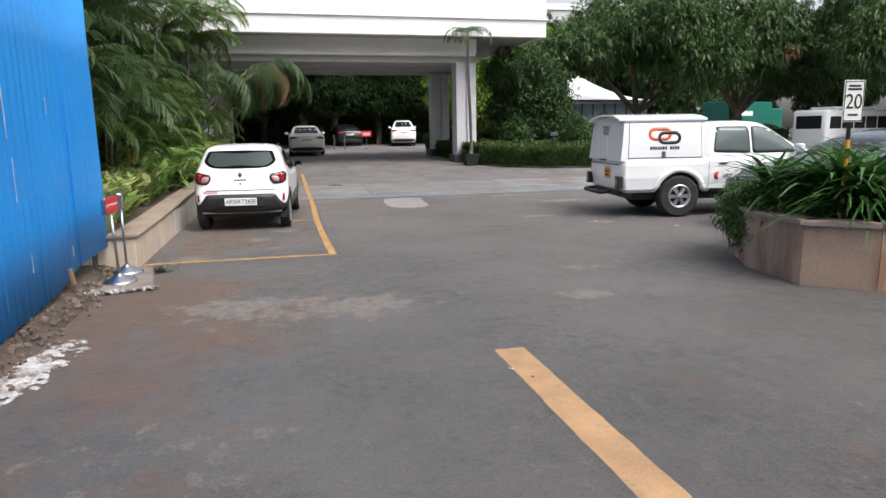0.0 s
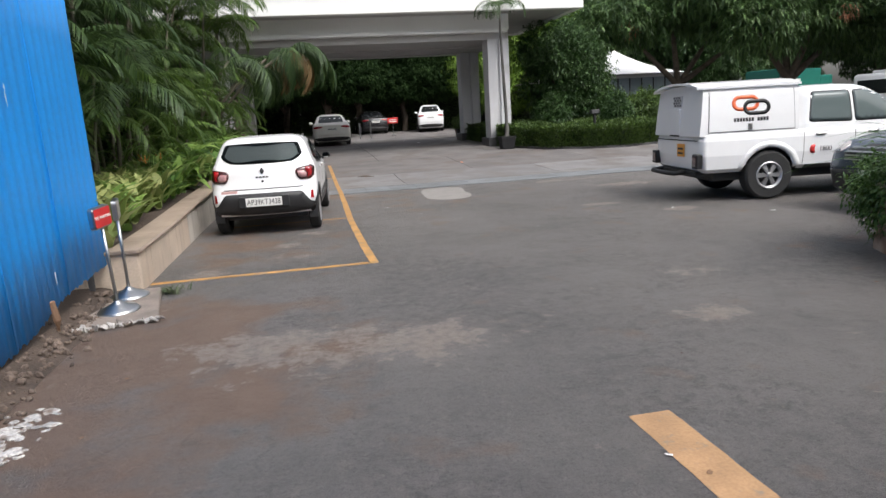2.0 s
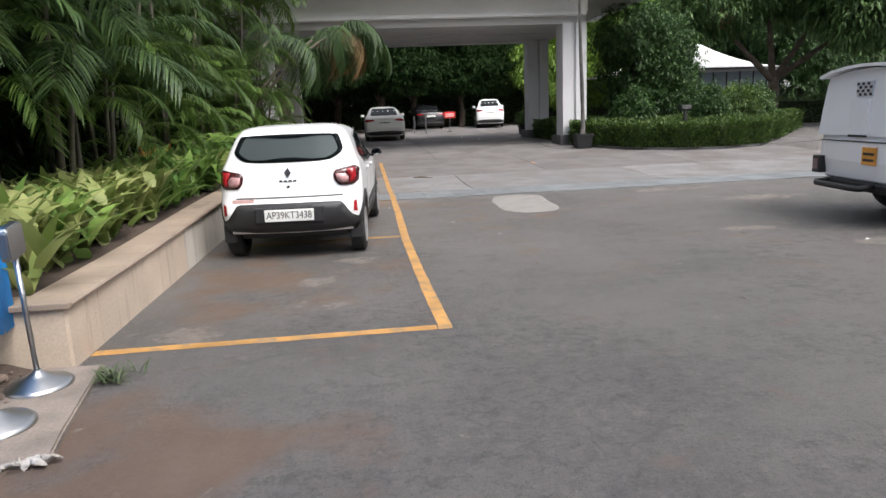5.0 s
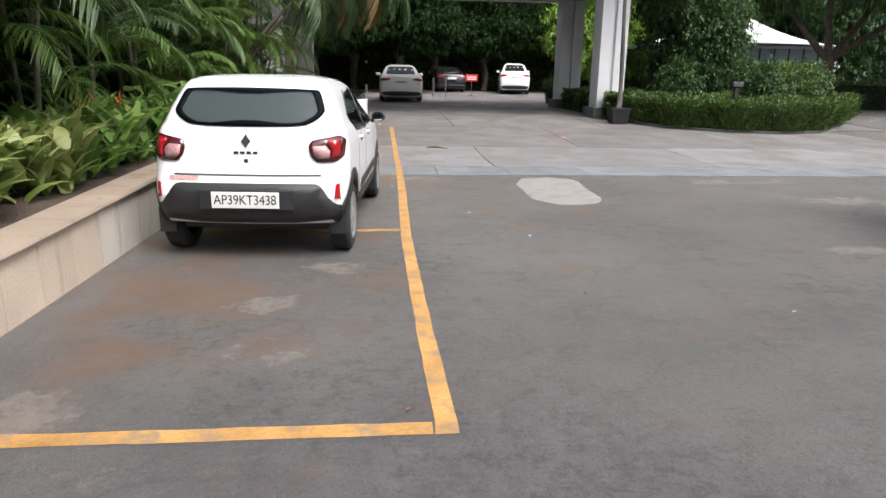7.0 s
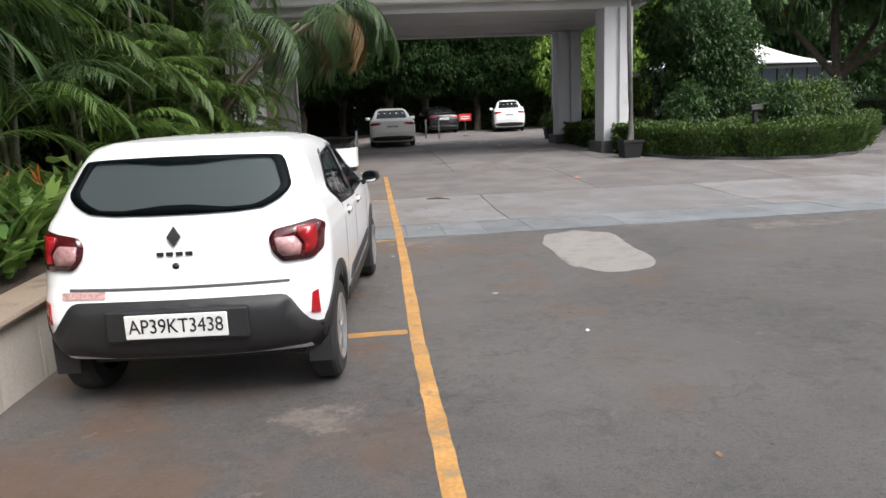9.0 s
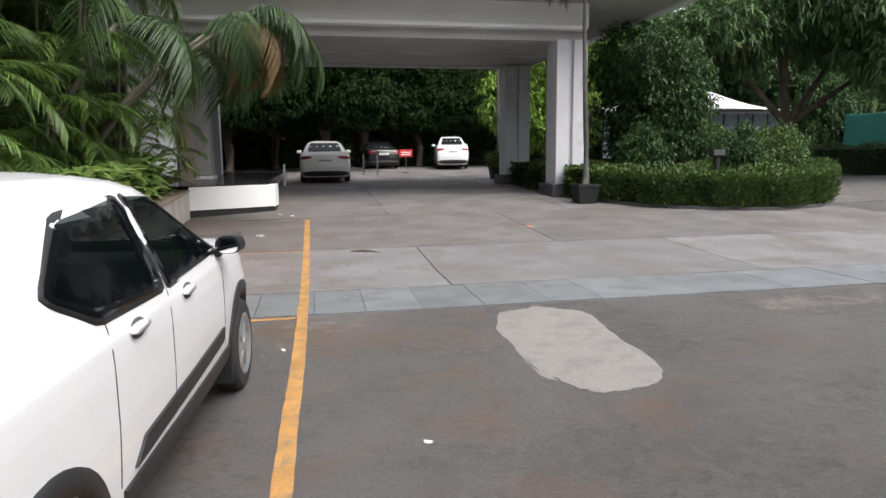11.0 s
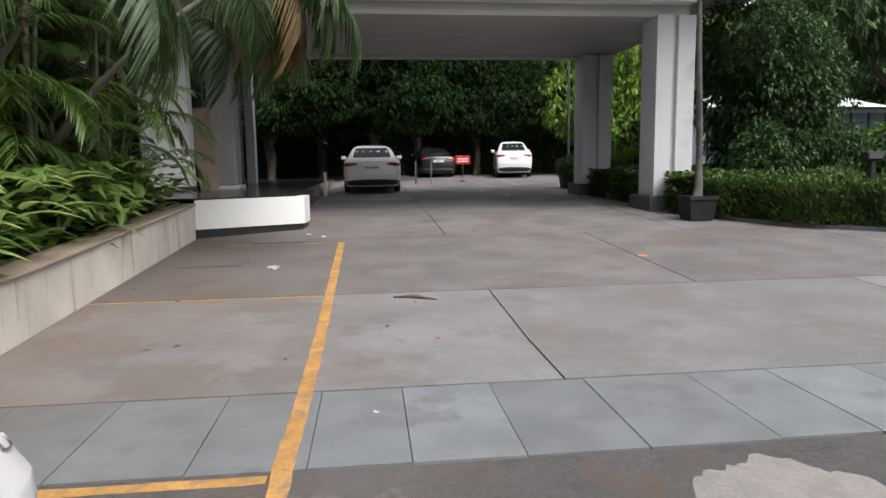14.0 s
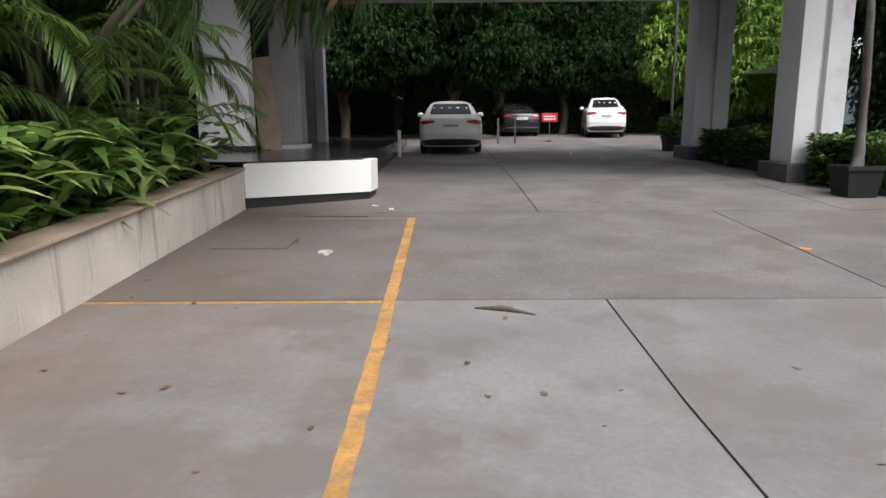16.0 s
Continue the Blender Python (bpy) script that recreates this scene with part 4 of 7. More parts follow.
random.seed(5)
np.random.seed(5)
kinds = {}
for name, mat_, label, fl in (("pale", PALEGINGER, "yellow-green variegated shell ginger plant", 0), ("green", GINGER, "broad-leaved green ginger plant", 0), ("bloom", GINGER, "green leafy plant with orange flowers", 1)):
    kinds[name] = [leaf_plant(-2.6, 13.2 + 0.4 * i, 0.48, 38, 0.54, 0.12, mat_, label, flower=fl, arch=0.55, upright=1.7, high=0.4, stems=8) for i in range(3)]
y = 8.75
while y < 23.3:
    for row in range(3):
        pale = y < 12.5 and random.random() < (0.85 if y < 10.6 else 0.6)
        kind = "pale" if pale else ("bloom" if random.random() < 0.05 and y < 13 else "pale" if random.random() < (0.3 if y > 16 else 0.1) else "green")
        src = random.choice(kinds[kind])
        yy = y + random.uniform(-0.15, 0.15)
        copy_thing(src, pose(-2.27 - 0.3 * row + random.uniform(-0.08, 0.06), yy, top_of(yy) - 0.06, random.uniform(-8, 8), random.uniform(-8, 8), random.uniform(0, 360)))
    y += 0.36
DARKHELI = [leaf_plant(-2.25, 19.5 + k, top_of(19.5 + k) - 0.05, 34, 0.52, 0.17, (MIDGINGER, GINGER)[k % 2], "tall broad-leaved green heliconia", group="planter heliconia", arch=1.0, upright=0.75, high=0.75, stems=8) for k in range(4)]
for y in (14.2, 15.3, 16.4, 17.0, 17.5, 18.0, 18.4, 18.9, 19.3, 19.8, 20.4, 20.9, 21.3, 21.8, 22.3, 22.7, 23.2):
    copy_thing(random.choice(DARKHELI), pose(-2.1 + random.uniform(-0.15, 0.1), y, top_of(y) - 0.05, 0, 0, random.uniform(0, 360)))

# ---- planter at the turn, with the speed sign ----
rp = empty("corner_planter", pose(0, 0, 0), "raised angular planter clad in stained sandstone", "planter", kind="structure")
edge = [(5.45, 7.0), (5.12, 6.35), (5.02, 5.45), (5.5, 5.02), (6.6, 4.85), (9.0, 4.85), (9.6, 5.6), (9.6, 6.5), (8.8, 7.0)]
part("core", prism([(x + (7.3 - x) * 0.02, y + (6.2 - y) * 0.02) for x, y in edge], -0.1, 0.6), BROWNSTONE, rp)
for k in range(len(edge)):
    a, b = Vector(edge[k]), Vector(edge[(k + 1) % len(edge)])
    n = max(1, round((b - a).length / 0.55))
    out = Vector(((b - a).y, -(b - a).x)).normalized()
    if out.dot(a - Vector((7.3, 6.2))) < 0:
        out = -out
    for j in range(n):
        p, q = a.lerp(b, j / n) + (b - a).normalized() * 0.003, a.lerp(b, (j + 1) / n) - (b - a).normalized() * 0.003
        part("cladding_panel", prism([tuple(p - out * 0.03), tuple(q - out * 0.03), tuple(q), tuple(p)], -0.1, 0.598), BROWNSTONE, rp)
        part("coping_stone", prism([tuple(p - out * 0.26), tuple(q - out * 0.26), tuple(q + out * 0.035), tuple(p + out * 0.035)], 0.6, 0.645, 0.012), COPING, rp)
tagged(part("planter_soil", prism([(x + (7.3 - x) * 0.1, y + (6.2 - y) * 0.1) for x, y in edge], 0.5, 0.62), SOIL), "dark soil in the corner planter", "soil", kind="structure")
np.random.seed(3)
random.seed(3)
lil = [leaf_plant(5.8, 5.6, 0.6, 60, 1.0, 0.065, LILY, "dense dark green spider lily with strap leaves", "lily", "plant", "corner planter lilies", 0.75, 1.1, 4) for k in range(3)]
for k in range(46):
    x, y = random.uniform(5.6, 9.2), random.uniform(5.25, 6.7)
    copy_thing(random.choice(lil), pose(x, y, 0.6, random.uniform(-6, 6), random.uniform(-6, 6), random.uniform(0, 360)))
vine = empty("trailing_shrub", pose(5.46, 6.08, 0.4), "small-leaved green shrub trailing over the planter edge", "shrub")
blobs = [(0.15, 0.3, 0.33, 0.4, 0.5, 0.28), (0.0, 0.0, 0.2, 0.3, 0.4, 0.32), (-0.1, 0.25, 0.0, 0.22, 0.35, 0.3), (0.25, -0.35, 0.3, 0.35, 0.3, 0.15), (-0.02, 0.7, 0.1, 0.25, 0.4, 0.35), (0.2, 1.0, 0.2, 0.3, 0.4, 0.35)]
TRAIL = leafy("trailing_leaf", (0.035, 0.085, 0.02), (0.13, 0.22, 0.055), 0.45)
lv = new("leaves", clustered("leaves", blobs, 2200, 7, 0.06, 0.026, TRAIL, 0.3))
lv.parent = vine
bm = bmesh.new()
for k in range(14):
    a = random.uniform(-0.4, 1.1)
    limb([(0.3, a, 0.2), (0.05, a + 0.05, 0.3), (-0.12, a + 0.1, 0.05), (-0.16, a + 0.12, -0.2)], [0.006, 0.005, 0.004, 0.002], bm, 5)
part("stems", bm, BARK, vine)

# ---- island: hedge, potted palm, trees ----
ISLAND = [(7.35, 25.0), (8.1, 23.5), (9.2, 22.7), (10.5, 22.35), (11.9, 22.7), (13.5, 24.3), (17.2, 28.6), (16.5, 30.5), (8.4, 31), (8.35, 26)]


def inside(px, py, poly):
    c = np.zeros(len(px), bool)
    n = len(poly)
    for k in range(n):
        (x0, y0), (x1, y1) = poly[k], poly[(k + 1) % n]
        c ^= ((y0 > py) != (y1 > py)) & (px < (x1 - x0) * (py - y0) / (y1 - y0 + 1e-9) + x0)
    return c


def clipped_hedge(name, poly, height, count, label, leaf=0.13, width=0.085, upright=0.0, wave=0.1):
    """A clipped hedge on a plan outline: leaves on its top and sides over a twiggy core, near-black for the shade
    inside.
    """
    cx, cy = sum(p[0] for p in poly) / len(poly), sum(p[1] for p in poly) / len(poly)
    t = empty(name, pose(cx, cy, rise(cy)), label, "hedge")
    pts, ways = [], []
    lo, hi = np.min(poly, 0), np.max(poly, 0)
    want = count // 2
    while want > 0:
        q = np.random.uniform(lo, hi, (want * 2, 2))
        q = q[inside(q[:, 0], q[:, 1], poly)][:want]
        pts.append(np.column_stack([q, height * (1 - np.abs(np.random.normal(0, 0.09, len(q)))) + wave * np.sin(q[:, 0] * 3.1) * np.cos(q[:, 1] * 2.7)]))
        ways.append(np.column_stack([np.random.normal(0, 0.7, (len(q), 2)), np.random.uniform(0.1, 1.0, len(q)) + upright]))
        want -= len(q)
    seg = [np.linalg.norm(np.subtract(poly[(k + 1) % len(poly)], poly[k])) for k in range(len(poly))]
    for k, s in enumerate(seg):
        n = int(count / 2 * s / sum(seg))
        a, b = np.array(poly[k]), np.array(poly[(k + 1) % len(poly)])
        out = np.array(((b - a)[1], -(b - a)[0])) / s
        if out @ (a - (cx, cy)) < 0:
            out = -out
        u = np.random.uniform(0, 1, (n, 1))
        q = a + (b - a) * u + out * (np.random.normal(-0.02, 0.06, (n, 1)) + wave * np.sin(u * s * 4))
        pts.append(np.column_stack([q, np.random.uniform(0.05, height, n)]))
        ways.append(np.column_stack([out + np.random.normal(0, 0.5, (n, 2)), np.random.uniform(-0.1, 0.8, n) + upright]))
    p, w = np.concatenate(pts), np.concatenate(ways)
    p[:, 2] += np.array([rise(v) for v in p[:, 1]]) - rise(cy)
    p[:, :2] -= (cx, cy)
    lv = new("leaves", leaf_mesh("leaves", p, w, leaf * np.random.uniform(0.7, 1.3, len(p)), width, HEDGELEAF, 0.2))
    lv.parent = t
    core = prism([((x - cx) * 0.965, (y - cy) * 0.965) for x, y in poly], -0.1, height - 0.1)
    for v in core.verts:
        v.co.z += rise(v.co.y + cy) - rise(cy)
    part("shaded_twig_core", core, SHADETWIG, t)
    return t


# Shade between the hedge's leaves is put into this core colour.
SHADETWIG = surface("shaded_twigs", (0.018, 0.028, 0.01), 0.9, 0.4, 6, 40, 0.8, depth=0.03)
np.random.seed(8)
clipped_hedge("hedge", ISLAND, 0.72, 60000, "low green hedge of upright leaves filling the island bed", 0.13, 0.04, upright=1.0)
clipped_hedge("hedge", [(7.25, 27.15), (8.05, 27.15), (8.05, 30.7), (7.25, 30.7)], 0.72, 6000, "clipped hedge between the two columns")
clipped_hedge("hedge", [(7.35, 25.1), (8.0, 25.0), (8.3, 26.0), (7.25, 26.0)], 0.8, 3500, "rounded clipped shrub beside the column plinth")
part_kerb = tagged(part("island_kerb", prism([(x + (x - 11.5) * 0.012, y + (y - 26.5) * 0.012) for x, y in ISLAND], 0, 0.26), PLINTH), "dark low kerb round the island bed", "kerb", kind="structure")
for v in part_kerb.data.vertices:
    v.co.z += rise(v.co.y) - (0.18 if v.co.z > 0.1 else 0.1)


POTBLACK = surface("black_pot_plastic", (0.009, 0.009, 0.01), 0.7, 0.2, 5, 60, 0.1)
PALMTRUNK = surface("grey_palm_trunk", (0.085, 0.082, 0.075), 0.85, 0.25, 5, 45, 0.4)


def square_pot(x, y, w, h):
    t = empty("plant_pot", pose(x, y, rise(y) + 0.014), "square black plastic plant pot on the drive", "pot", "black pots")
    bm = bmesh.new()
    rows = []
    for z, r in ((0, w * 0.4), (h * 0.86, w * 0.49), (h * 0.86, w * 0.53), (h, w * 0.53), (h, w * 0.46), (h * 0.85, w * 0.45)):
        rows.append([bm.verts.new((sx * r, sy * r, z)) for sx, sy in ((-1, -1), (1, -1), (1, 1), (-1, 1))])
    for a, b in zip(rows, rows[1:]):
        for k in range(4):
            bm.faces.new((a[k], a[(k + 1) % 4], b[(k + 1) % 4], b[k]))
    bm.faces.new(rows[0][::-1])
    part("pot", bm, POTBLACK, t)
    part("soil", box(-w * 0.45, w * 0.45, -w * 0.45, w * 0.45, h * 0.6, h * 0.86), SOIL, t)
    return t


square_pot(7.08, 24.55, 0.52, 0.45)
square_pot(7.6, 34.1, 0.5, 0.42)
palm = empty("potted_palm", pose(7.08, 24.55, rise(24.55) + 0.38), "slender foxtail palm with a grey trunk in a pot", "palm")
part("trunk", limb([(0, 0, 0), (0.02, 0, 0.25), (0.0, 0, 1.2), (-0.05, 0.02, 2.6), (-0.08, 0.03, 3.8), (-0.08, 0.03, 4.6)], [0.11, 0.08, 0.062, 0.052, 0.042, 0.034], None, 12), PALMTRUNK, palm, smooth=True)
random.seed(21)
for k in range(10):
    f = new("frond", random.choice(FRONDS[1:4]))
    f.parent = palm
    f.matrix_basis = Matrix.Translation((-0.08, 0.03, 4.55)) @ pose(0, 0, 0, random.uniform(-10, 10), random.uniform(5, 50), k * 36 + random.uniform(-12, 12)) @ Matrix.Diagonal((0.62, 0.62, 0.62, 1))
shrub = empty("potted_shrub", pose(7.6, 34.1, rise(34.1) + 0.35), "small bushy green shrub growing from a pot", "shrub")
lv = new("leaves", clustered("leaves", [(0, 0, 0.4, 0.35, 0.35, 0.35)], 260, 7, 0.09, 0.045, HEDGELEAF, 0.2))
lv.parent = shrub

np.random.seed(14)
random.seed(14)
tree(10.7, 28.4, [(0, 0, 2.6, 1.8, 1.5, 1.5), (-0.5, -0.2, 3.7, 1.5, 1.4, 1.2), (0.7, 0.1, 3.2, 1.4, 1.3, 1.3), (0.1, 0, 1.5, 1.4, 1.3, 0.9)], (1.6, 0.12), [(-0.6, 0.2, 3.4), (0.7, -0.2, 3.2), (0.1, 0.4, 3.8)], "dense round dark green ornamental tree in the bed", DARKLEAF, 3800, 7, 0.13, 0.065)
tree(12.4, 30.6, [(0, 0, 3.0, 1.5, 1.5, 1.6), (0.1, 0, 2.0, 1.5, 1.4, 1.0), (-0.7, 0, 3.8, 1.3, 1.3, 1.0)], (1.5, 0.12), [(-0.6, 0.2, 3.4), (0.7, -0.2, 3.2)], "bushy green tree in the island bed", MANGO, 2600, 7, 0.15, 0.06)
for x, y, r, m_, lab in ((13.4, 26.6, 0.9, HEDGELEAF, "rounded green shrub in the bed"), (14.6, 27.6, 0.9, MANGO, "dark green shrub in the bed"), (15.0, 29.9, 0.8, BRIGHT, "yellow-green shrub in the bed"), (13.7, 29.7, 1.0, BRIGHT, "yellow-green shrub in the bed"), (11.9, 25.6, 0.6, DARKLEAF, "low dark green shrub in the bed"), (9.6, 26.6, 0.7, DARKLEAF, "low dark green shrub in the bed"), (12.7, 28.2, 0.8, DARKLEAF, "low dark green shrub in the bed"), (15.4, 29.2, 0.9, MANGO, "dark green shrub in the bed")):
    s_ = empty("shrub", pose(x, y, rise(y) + 0.3), lab, "shrub", "island shrubs")
    lv = new("leaves", clustered("leaves", [(0, 0, 0.6, r, r, 0.75), (0.3 * r, 0.2, 1.0, 0.6 * r, 0.6 * r, 0.6)], 520, 8, 0.14, 0.05, m_, 0.3))
    lv.parent = s_
    bm = bmesh.new()
    for k in range(6):
        a = k * 1.05
        limb([(0, 0, -0.3), (0.15 * math.cos(a), 0.15 * math.sin(a), 0.2), (0.5 * r * math.cos(a), 0.5 * r * math.sin(a), 0.8)], [0.025, 0.018, 0.006], bm, 5)
    part("stems", bm, BARK, s_)
red = lambda b, n: (b, n, 8, 0.2, 0.04, YOUNG, 0.85)
tree(18.4, 32.2, [(-3.0, -0.6, 5.2, 2.4, 2.0, 1.3), (-0.4, -0.8, 5.9, 2.6, 2.2, 1.5), (2.2, -0.4, 5.6, 2.4, 2.0, 1.5), (0, 1.2, 7.0, 3.0, 2.4, 1.6), (-4.6, -0.4, 4.7, 1.5, 1.5, 1.0), (3.8, -1.2, 4.6, 1.6, 1.5, 0.9)], (2.3, 0.26), [(-3.6, -0.5, 4.8), (-1.0, -0.8, 5.8), (2.4, -0.3, 5.2), (0.2, 1.2, 6.6), (3.8, -1.0, 4.4)], "spreading mango tree with drooping dark leaves", MANGO, 4200, 9, 0.34, 0.075, extra=red([(-3.4, -1.6, 4.5, 0.5, 0.4, 0.3), (2.6, -1.8, 4.6, 0.5, 0.4, 0.3)], 22))
tree(22.5, 29.5, [(-2.2, -0.8, 4.6, 2.6, 2.2, 1.6), (0.8, -1.0, 5.4, 2.8, 2.2, 1.9), (3.2, -0.4, 4.6, 2.4, 2.0, 1.7), (0, 1, 7.0, 3.4, 2.6, 2.0), (-3.6, 0, 6.2, 2.2, 2.0, 1.5)], (2.2, 0.32), [(-2.6, -0.6, 4.4), (1.0, -1.0, 5.2), (3.2, -0.3, 4.4), (0, 1, 6.6)], "large dense mango tree beside the drive", MANGO, 4800, 9, 0.34, 0.075, extra=red([(0.5, -2.9, 4.6, 0.4, 0.3, 0.3)], 16))
tree(27.5, 24.5, [(-2.0, -0.6, 4.8, 2.6, 2.2, 1.7), (1.0, -1.0, 5.2, 2.8, 2.2, 1.9), (0, 1, 7.0, 3.4, 2.6, 2.0), (2.6, 0, 4.4, 2.4, 2.0, 1.5)], (2.2, 0.35), [(-2.2, -0.6, 4.4), (1.0, -1.0, 5.0), (2.8, 0, 4.3), (0, 1, 6.6)], "large dense mango tree beside the drive", MANGO, 4400, 9, 0.34, 0.075, extra=red([(-2.6, -2.6, 4.4, 0.5, 0.4, 0.4)], 26))
tree(31, 18.5, [(-1.6, 0, 4.6, 2.6, 2.2, 1.8), (1.4, 0, 5.4, 2.8, 2.4, 2.0), (0, 0, 7.2, 3.2, 2.6, 1.8)], (2.2, 0.33), [(-1.6, 0, 4.4), (1.4, 0, 5.2), (0, 0, 6.8)], "large dense mango tree beside the drive", MANGO, 3600, 9, 0.3, 0.065)

# dense growth behind the planter palms, its shade put into the leaf colour
np.random.seed(77)
random.seed(77)
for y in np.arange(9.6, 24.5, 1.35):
    s_ = empty("shrub", pose(-4.25 + random.uniform(-0.2, 0.2), float(y), top_of(min(23.7, float(y))) - 0.05), "dense shrub under the palms, shade put into its leaves", "shrub", "planter shrubs")
    lv = new("leaves", clustered("leaves", [(0, 0, 0.6, 0.6, 0.9, 0.8), (0.1, 0.3, 1.6, 0.6, 0.9, 0.8), (0, -0.3, 2.5, 0.5, 0.8, 0.6)], 620, 7, 0.2, 0.075, SHADELEAF, 0.3))
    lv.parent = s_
backing = tree(-6.0, 12.5, [(0, 0, 1.4, 0.9, 1.7, 1.5), (0.1, 0.8, 3.2, 1.0, 1.7, 1.6), (0, -0.8, 4.4, 1.0, 1.7, 1.5), (0, 0.4, 6.0, 1.1, 1.8, 1.4)], (1.6, 0.1), [(0.1, 0.6, 3.4), (0, -0.7, 4.6), (0, 0.3, 6.0)], "dense tree behind the palms, shade put into its leaves", SHADELEAF, 3400, 7, 0.26, 0.1)
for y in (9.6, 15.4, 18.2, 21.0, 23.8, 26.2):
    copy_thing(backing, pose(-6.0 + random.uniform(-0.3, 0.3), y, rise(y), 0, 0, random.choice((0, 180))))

tree(25.4, 40.8, [(0, 0, 1.8, 1.9, 1.4, 1.5), (0.4, 0, 3.6, 2.2, 1.6, 1.6), (-0.6, 0.3, 5.0, 2.0, 1.6, 1.4), (2.2, 0, 2.6, 1.8, 1.4, 1.8)], (1.6, 0.2), [(0.3, 0, 3.4), (-0.6, 0.2, 4.8), (2.0, 0, 2.6)], "dense dark tree behind the pavilion", DARKLEAF, 3000, 8, 0.26, 0.08)

# trees that close the view
np.random.seed(31)
random.seed(31)
bigA = tree(4, 50, [(-2, 0, 4.4, 2.8, 2.2, 1.9), (1.8, -0.5, 4.8, 2.8, 2.2, 2.0), (0, 0.5, 7.2, 3.6, 2.6, 2.2), (-1, -1, 3.2, 2.0, 1.6, 1.1), (2.4, -1, 3.0, 1.8, 1.5, 1.0)], (2.4, 0.28), [(-2, 0, 4.2), (1.8, -0.5, 4.6), (0, 0.5, 6.8)], "tall dense dark green tree at the end of the drive", DARKLEAF, 3600, 9, 0.3, 0.09)
bigB = tree(13.5, 45, [(-2, 0, 3.6, 2.4, 2.0, 1.7), (1.6, -0.5, 4.0, 2.4, 2.0, 1.8), (0, 0.5, 6.2, 3.2, 2.4, 2.0), (0, -0.8, 2.2, 2.6, 1.5, 1.3)], (1.8, 0.22), [(-2, 0, 3.4), (1.6, -0.5, 3.8), (0, 0.5, 5.8)], "leafy tree beyond the porch, green brightened for sunlight", BRIGHT, 3000, 9, 0.3, 0.09)
bigC = tree(9.0, 48.5, [(-2, 0, 4.2, 2.4, 2.0, 1.7), (1.6, -0.5, 4.6, 2.4, 2.0, 1.8), (0, 0.5, 6.8, 3.2, 2.4, 2.0), (0, -0.8, 3.0, 2.2, 1.5, 1.2)], (2.2, 0.24), [(-2, 0, 3.8), (1.6, -0.5, 4.2), (0, 0.5, 6.4)], "leafy mango tree beyond the porch", MANGO, 3200, 9, 0.28, 0.07)
deep = tree(-3, 41.5, [(-1.5, 0, 3.6, 2.4, 1.8, 1.5), (1.6, -0.3, 3.9, 2.6, 1.8, 1.6), (0, 0.4, 5.6, 3.2, 2.2, 1.9), (0.4, -0.6, 2.9, 2.2, 1.4, 0.9)], (2.0, 0.22), [(-1.5, 0, 3.4), (1.6, -0.3, 3.8), (0, 0.4, 5.2)], "dense shady tree overhanging the parked cars", SHADELEAF, 6500, 9, 0.22, 0.075, shell=0.3)
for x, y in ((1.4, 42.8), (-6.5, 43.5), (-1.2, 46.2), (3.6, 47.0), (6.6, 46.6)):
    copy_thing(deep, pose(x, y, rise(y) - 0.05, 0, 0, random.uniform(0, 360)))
for k, (x, y) in enumerate(((24.5, 44.5), (21, 46.5), (-8, 51), (-2, 49), (-5, 54), (1, 54), (8, 55), (14, 53), (20, 50), (26, 49), (33, 46), (39, 41), (44, 34), (46, 26), (46, 18), (44, 8), (-14, 50), (30, 54), (40, 50), (22, 57))):
    copy_thing((bigA, bigC, bigA)[k % 3], pose(x, y, rise(y) - 0.1, 0, 0, random.uniform(0, 360)))
for x, y in ((18.5, 47), (12, 49.5)):
    copy_thing(bigB, pose(x, y, rise(y) - 0.1, 0, 0, random.uniform(0, 360)))
# Unseen trees behind the start, enlarged to darken reflections in the car glass.
for k, (x, y) in enumerate(((-10, -18), (-2, -22), (6, -24), (14, -20), (22, -14), (30, -6), (38, 2))):
    copy_thing((bigA, bigC)[k % 2], pose(x, y + 3, 0, 0, 0, random.uniform(0, 360)) @ Matrix.Scale(1.6, 4))
backhedge = clipped_hedge("hedge", [(-9, 47.6), (28, 47.6), (28, 48.8), (-9, 48.8)], 2.2, 30000, "unclipped green hedge along the far boundary", 0.3, 0.12, wave=0.3)
clipped_hedge("hedge", [(19, 33.5), (27, 30.8), (27.6, 32), (19.5, 35)], 1.1, 7000, "dark green hedge before the pavilion", 0.13, 0.06, wave=0.2)

# ---- vehicles ----
from mathutils.bvhtree import BVHTree

SEATS = surface("dark_cabin", (0.03, 0.03, 0.032), 0.8, 0.2, 5, 60, 0.2)
LAMPRED = surface("red_lamp", (0.32, 0.008, 0.012), 0.12, 0.2, 12, 60, 0, coat=0.8)
LAMPDARK = surface("smoked_red_lamp", (0.06, 0.006, 0.008), 0.12, 0.2, 12, 60, 0, coat=0.8)
LAMPPALE = surface("pale_red_lamp", (0.42, 0.23, 0.23), 0.15, 0.3, 14, 60, 0, coat=0.8)
LAMPCLEAR = surface("clear_lamp", (0.4, 0.36, 0.36), 0.12, 0.2, 12, 60, 0, coat=0.8)
SILVER = surface("silver_wheel_paint", (0.42, 0.42, 0.43), 0.35, 0.08, 5, 60, 0.05, metal=0.7)
PLATEWHITE = surface("number_plate", (0.75, 0.75, 0.72), 0.45, 0.04, 6, 60, 0)
PLATEYELLOW = surface("orange_plate", (0.7, 0.3, 0.04), 0.5, 0.1, 6, 60, 0)
INK = surface("black_print", (0.012, 0.012, 0.012), 0.5, 0.1, 6, 60, 0)
ORANGE = surface("orange_print", (0.75, 0.14, 0.05), 0.45, 0.05, 6, 60, 0)
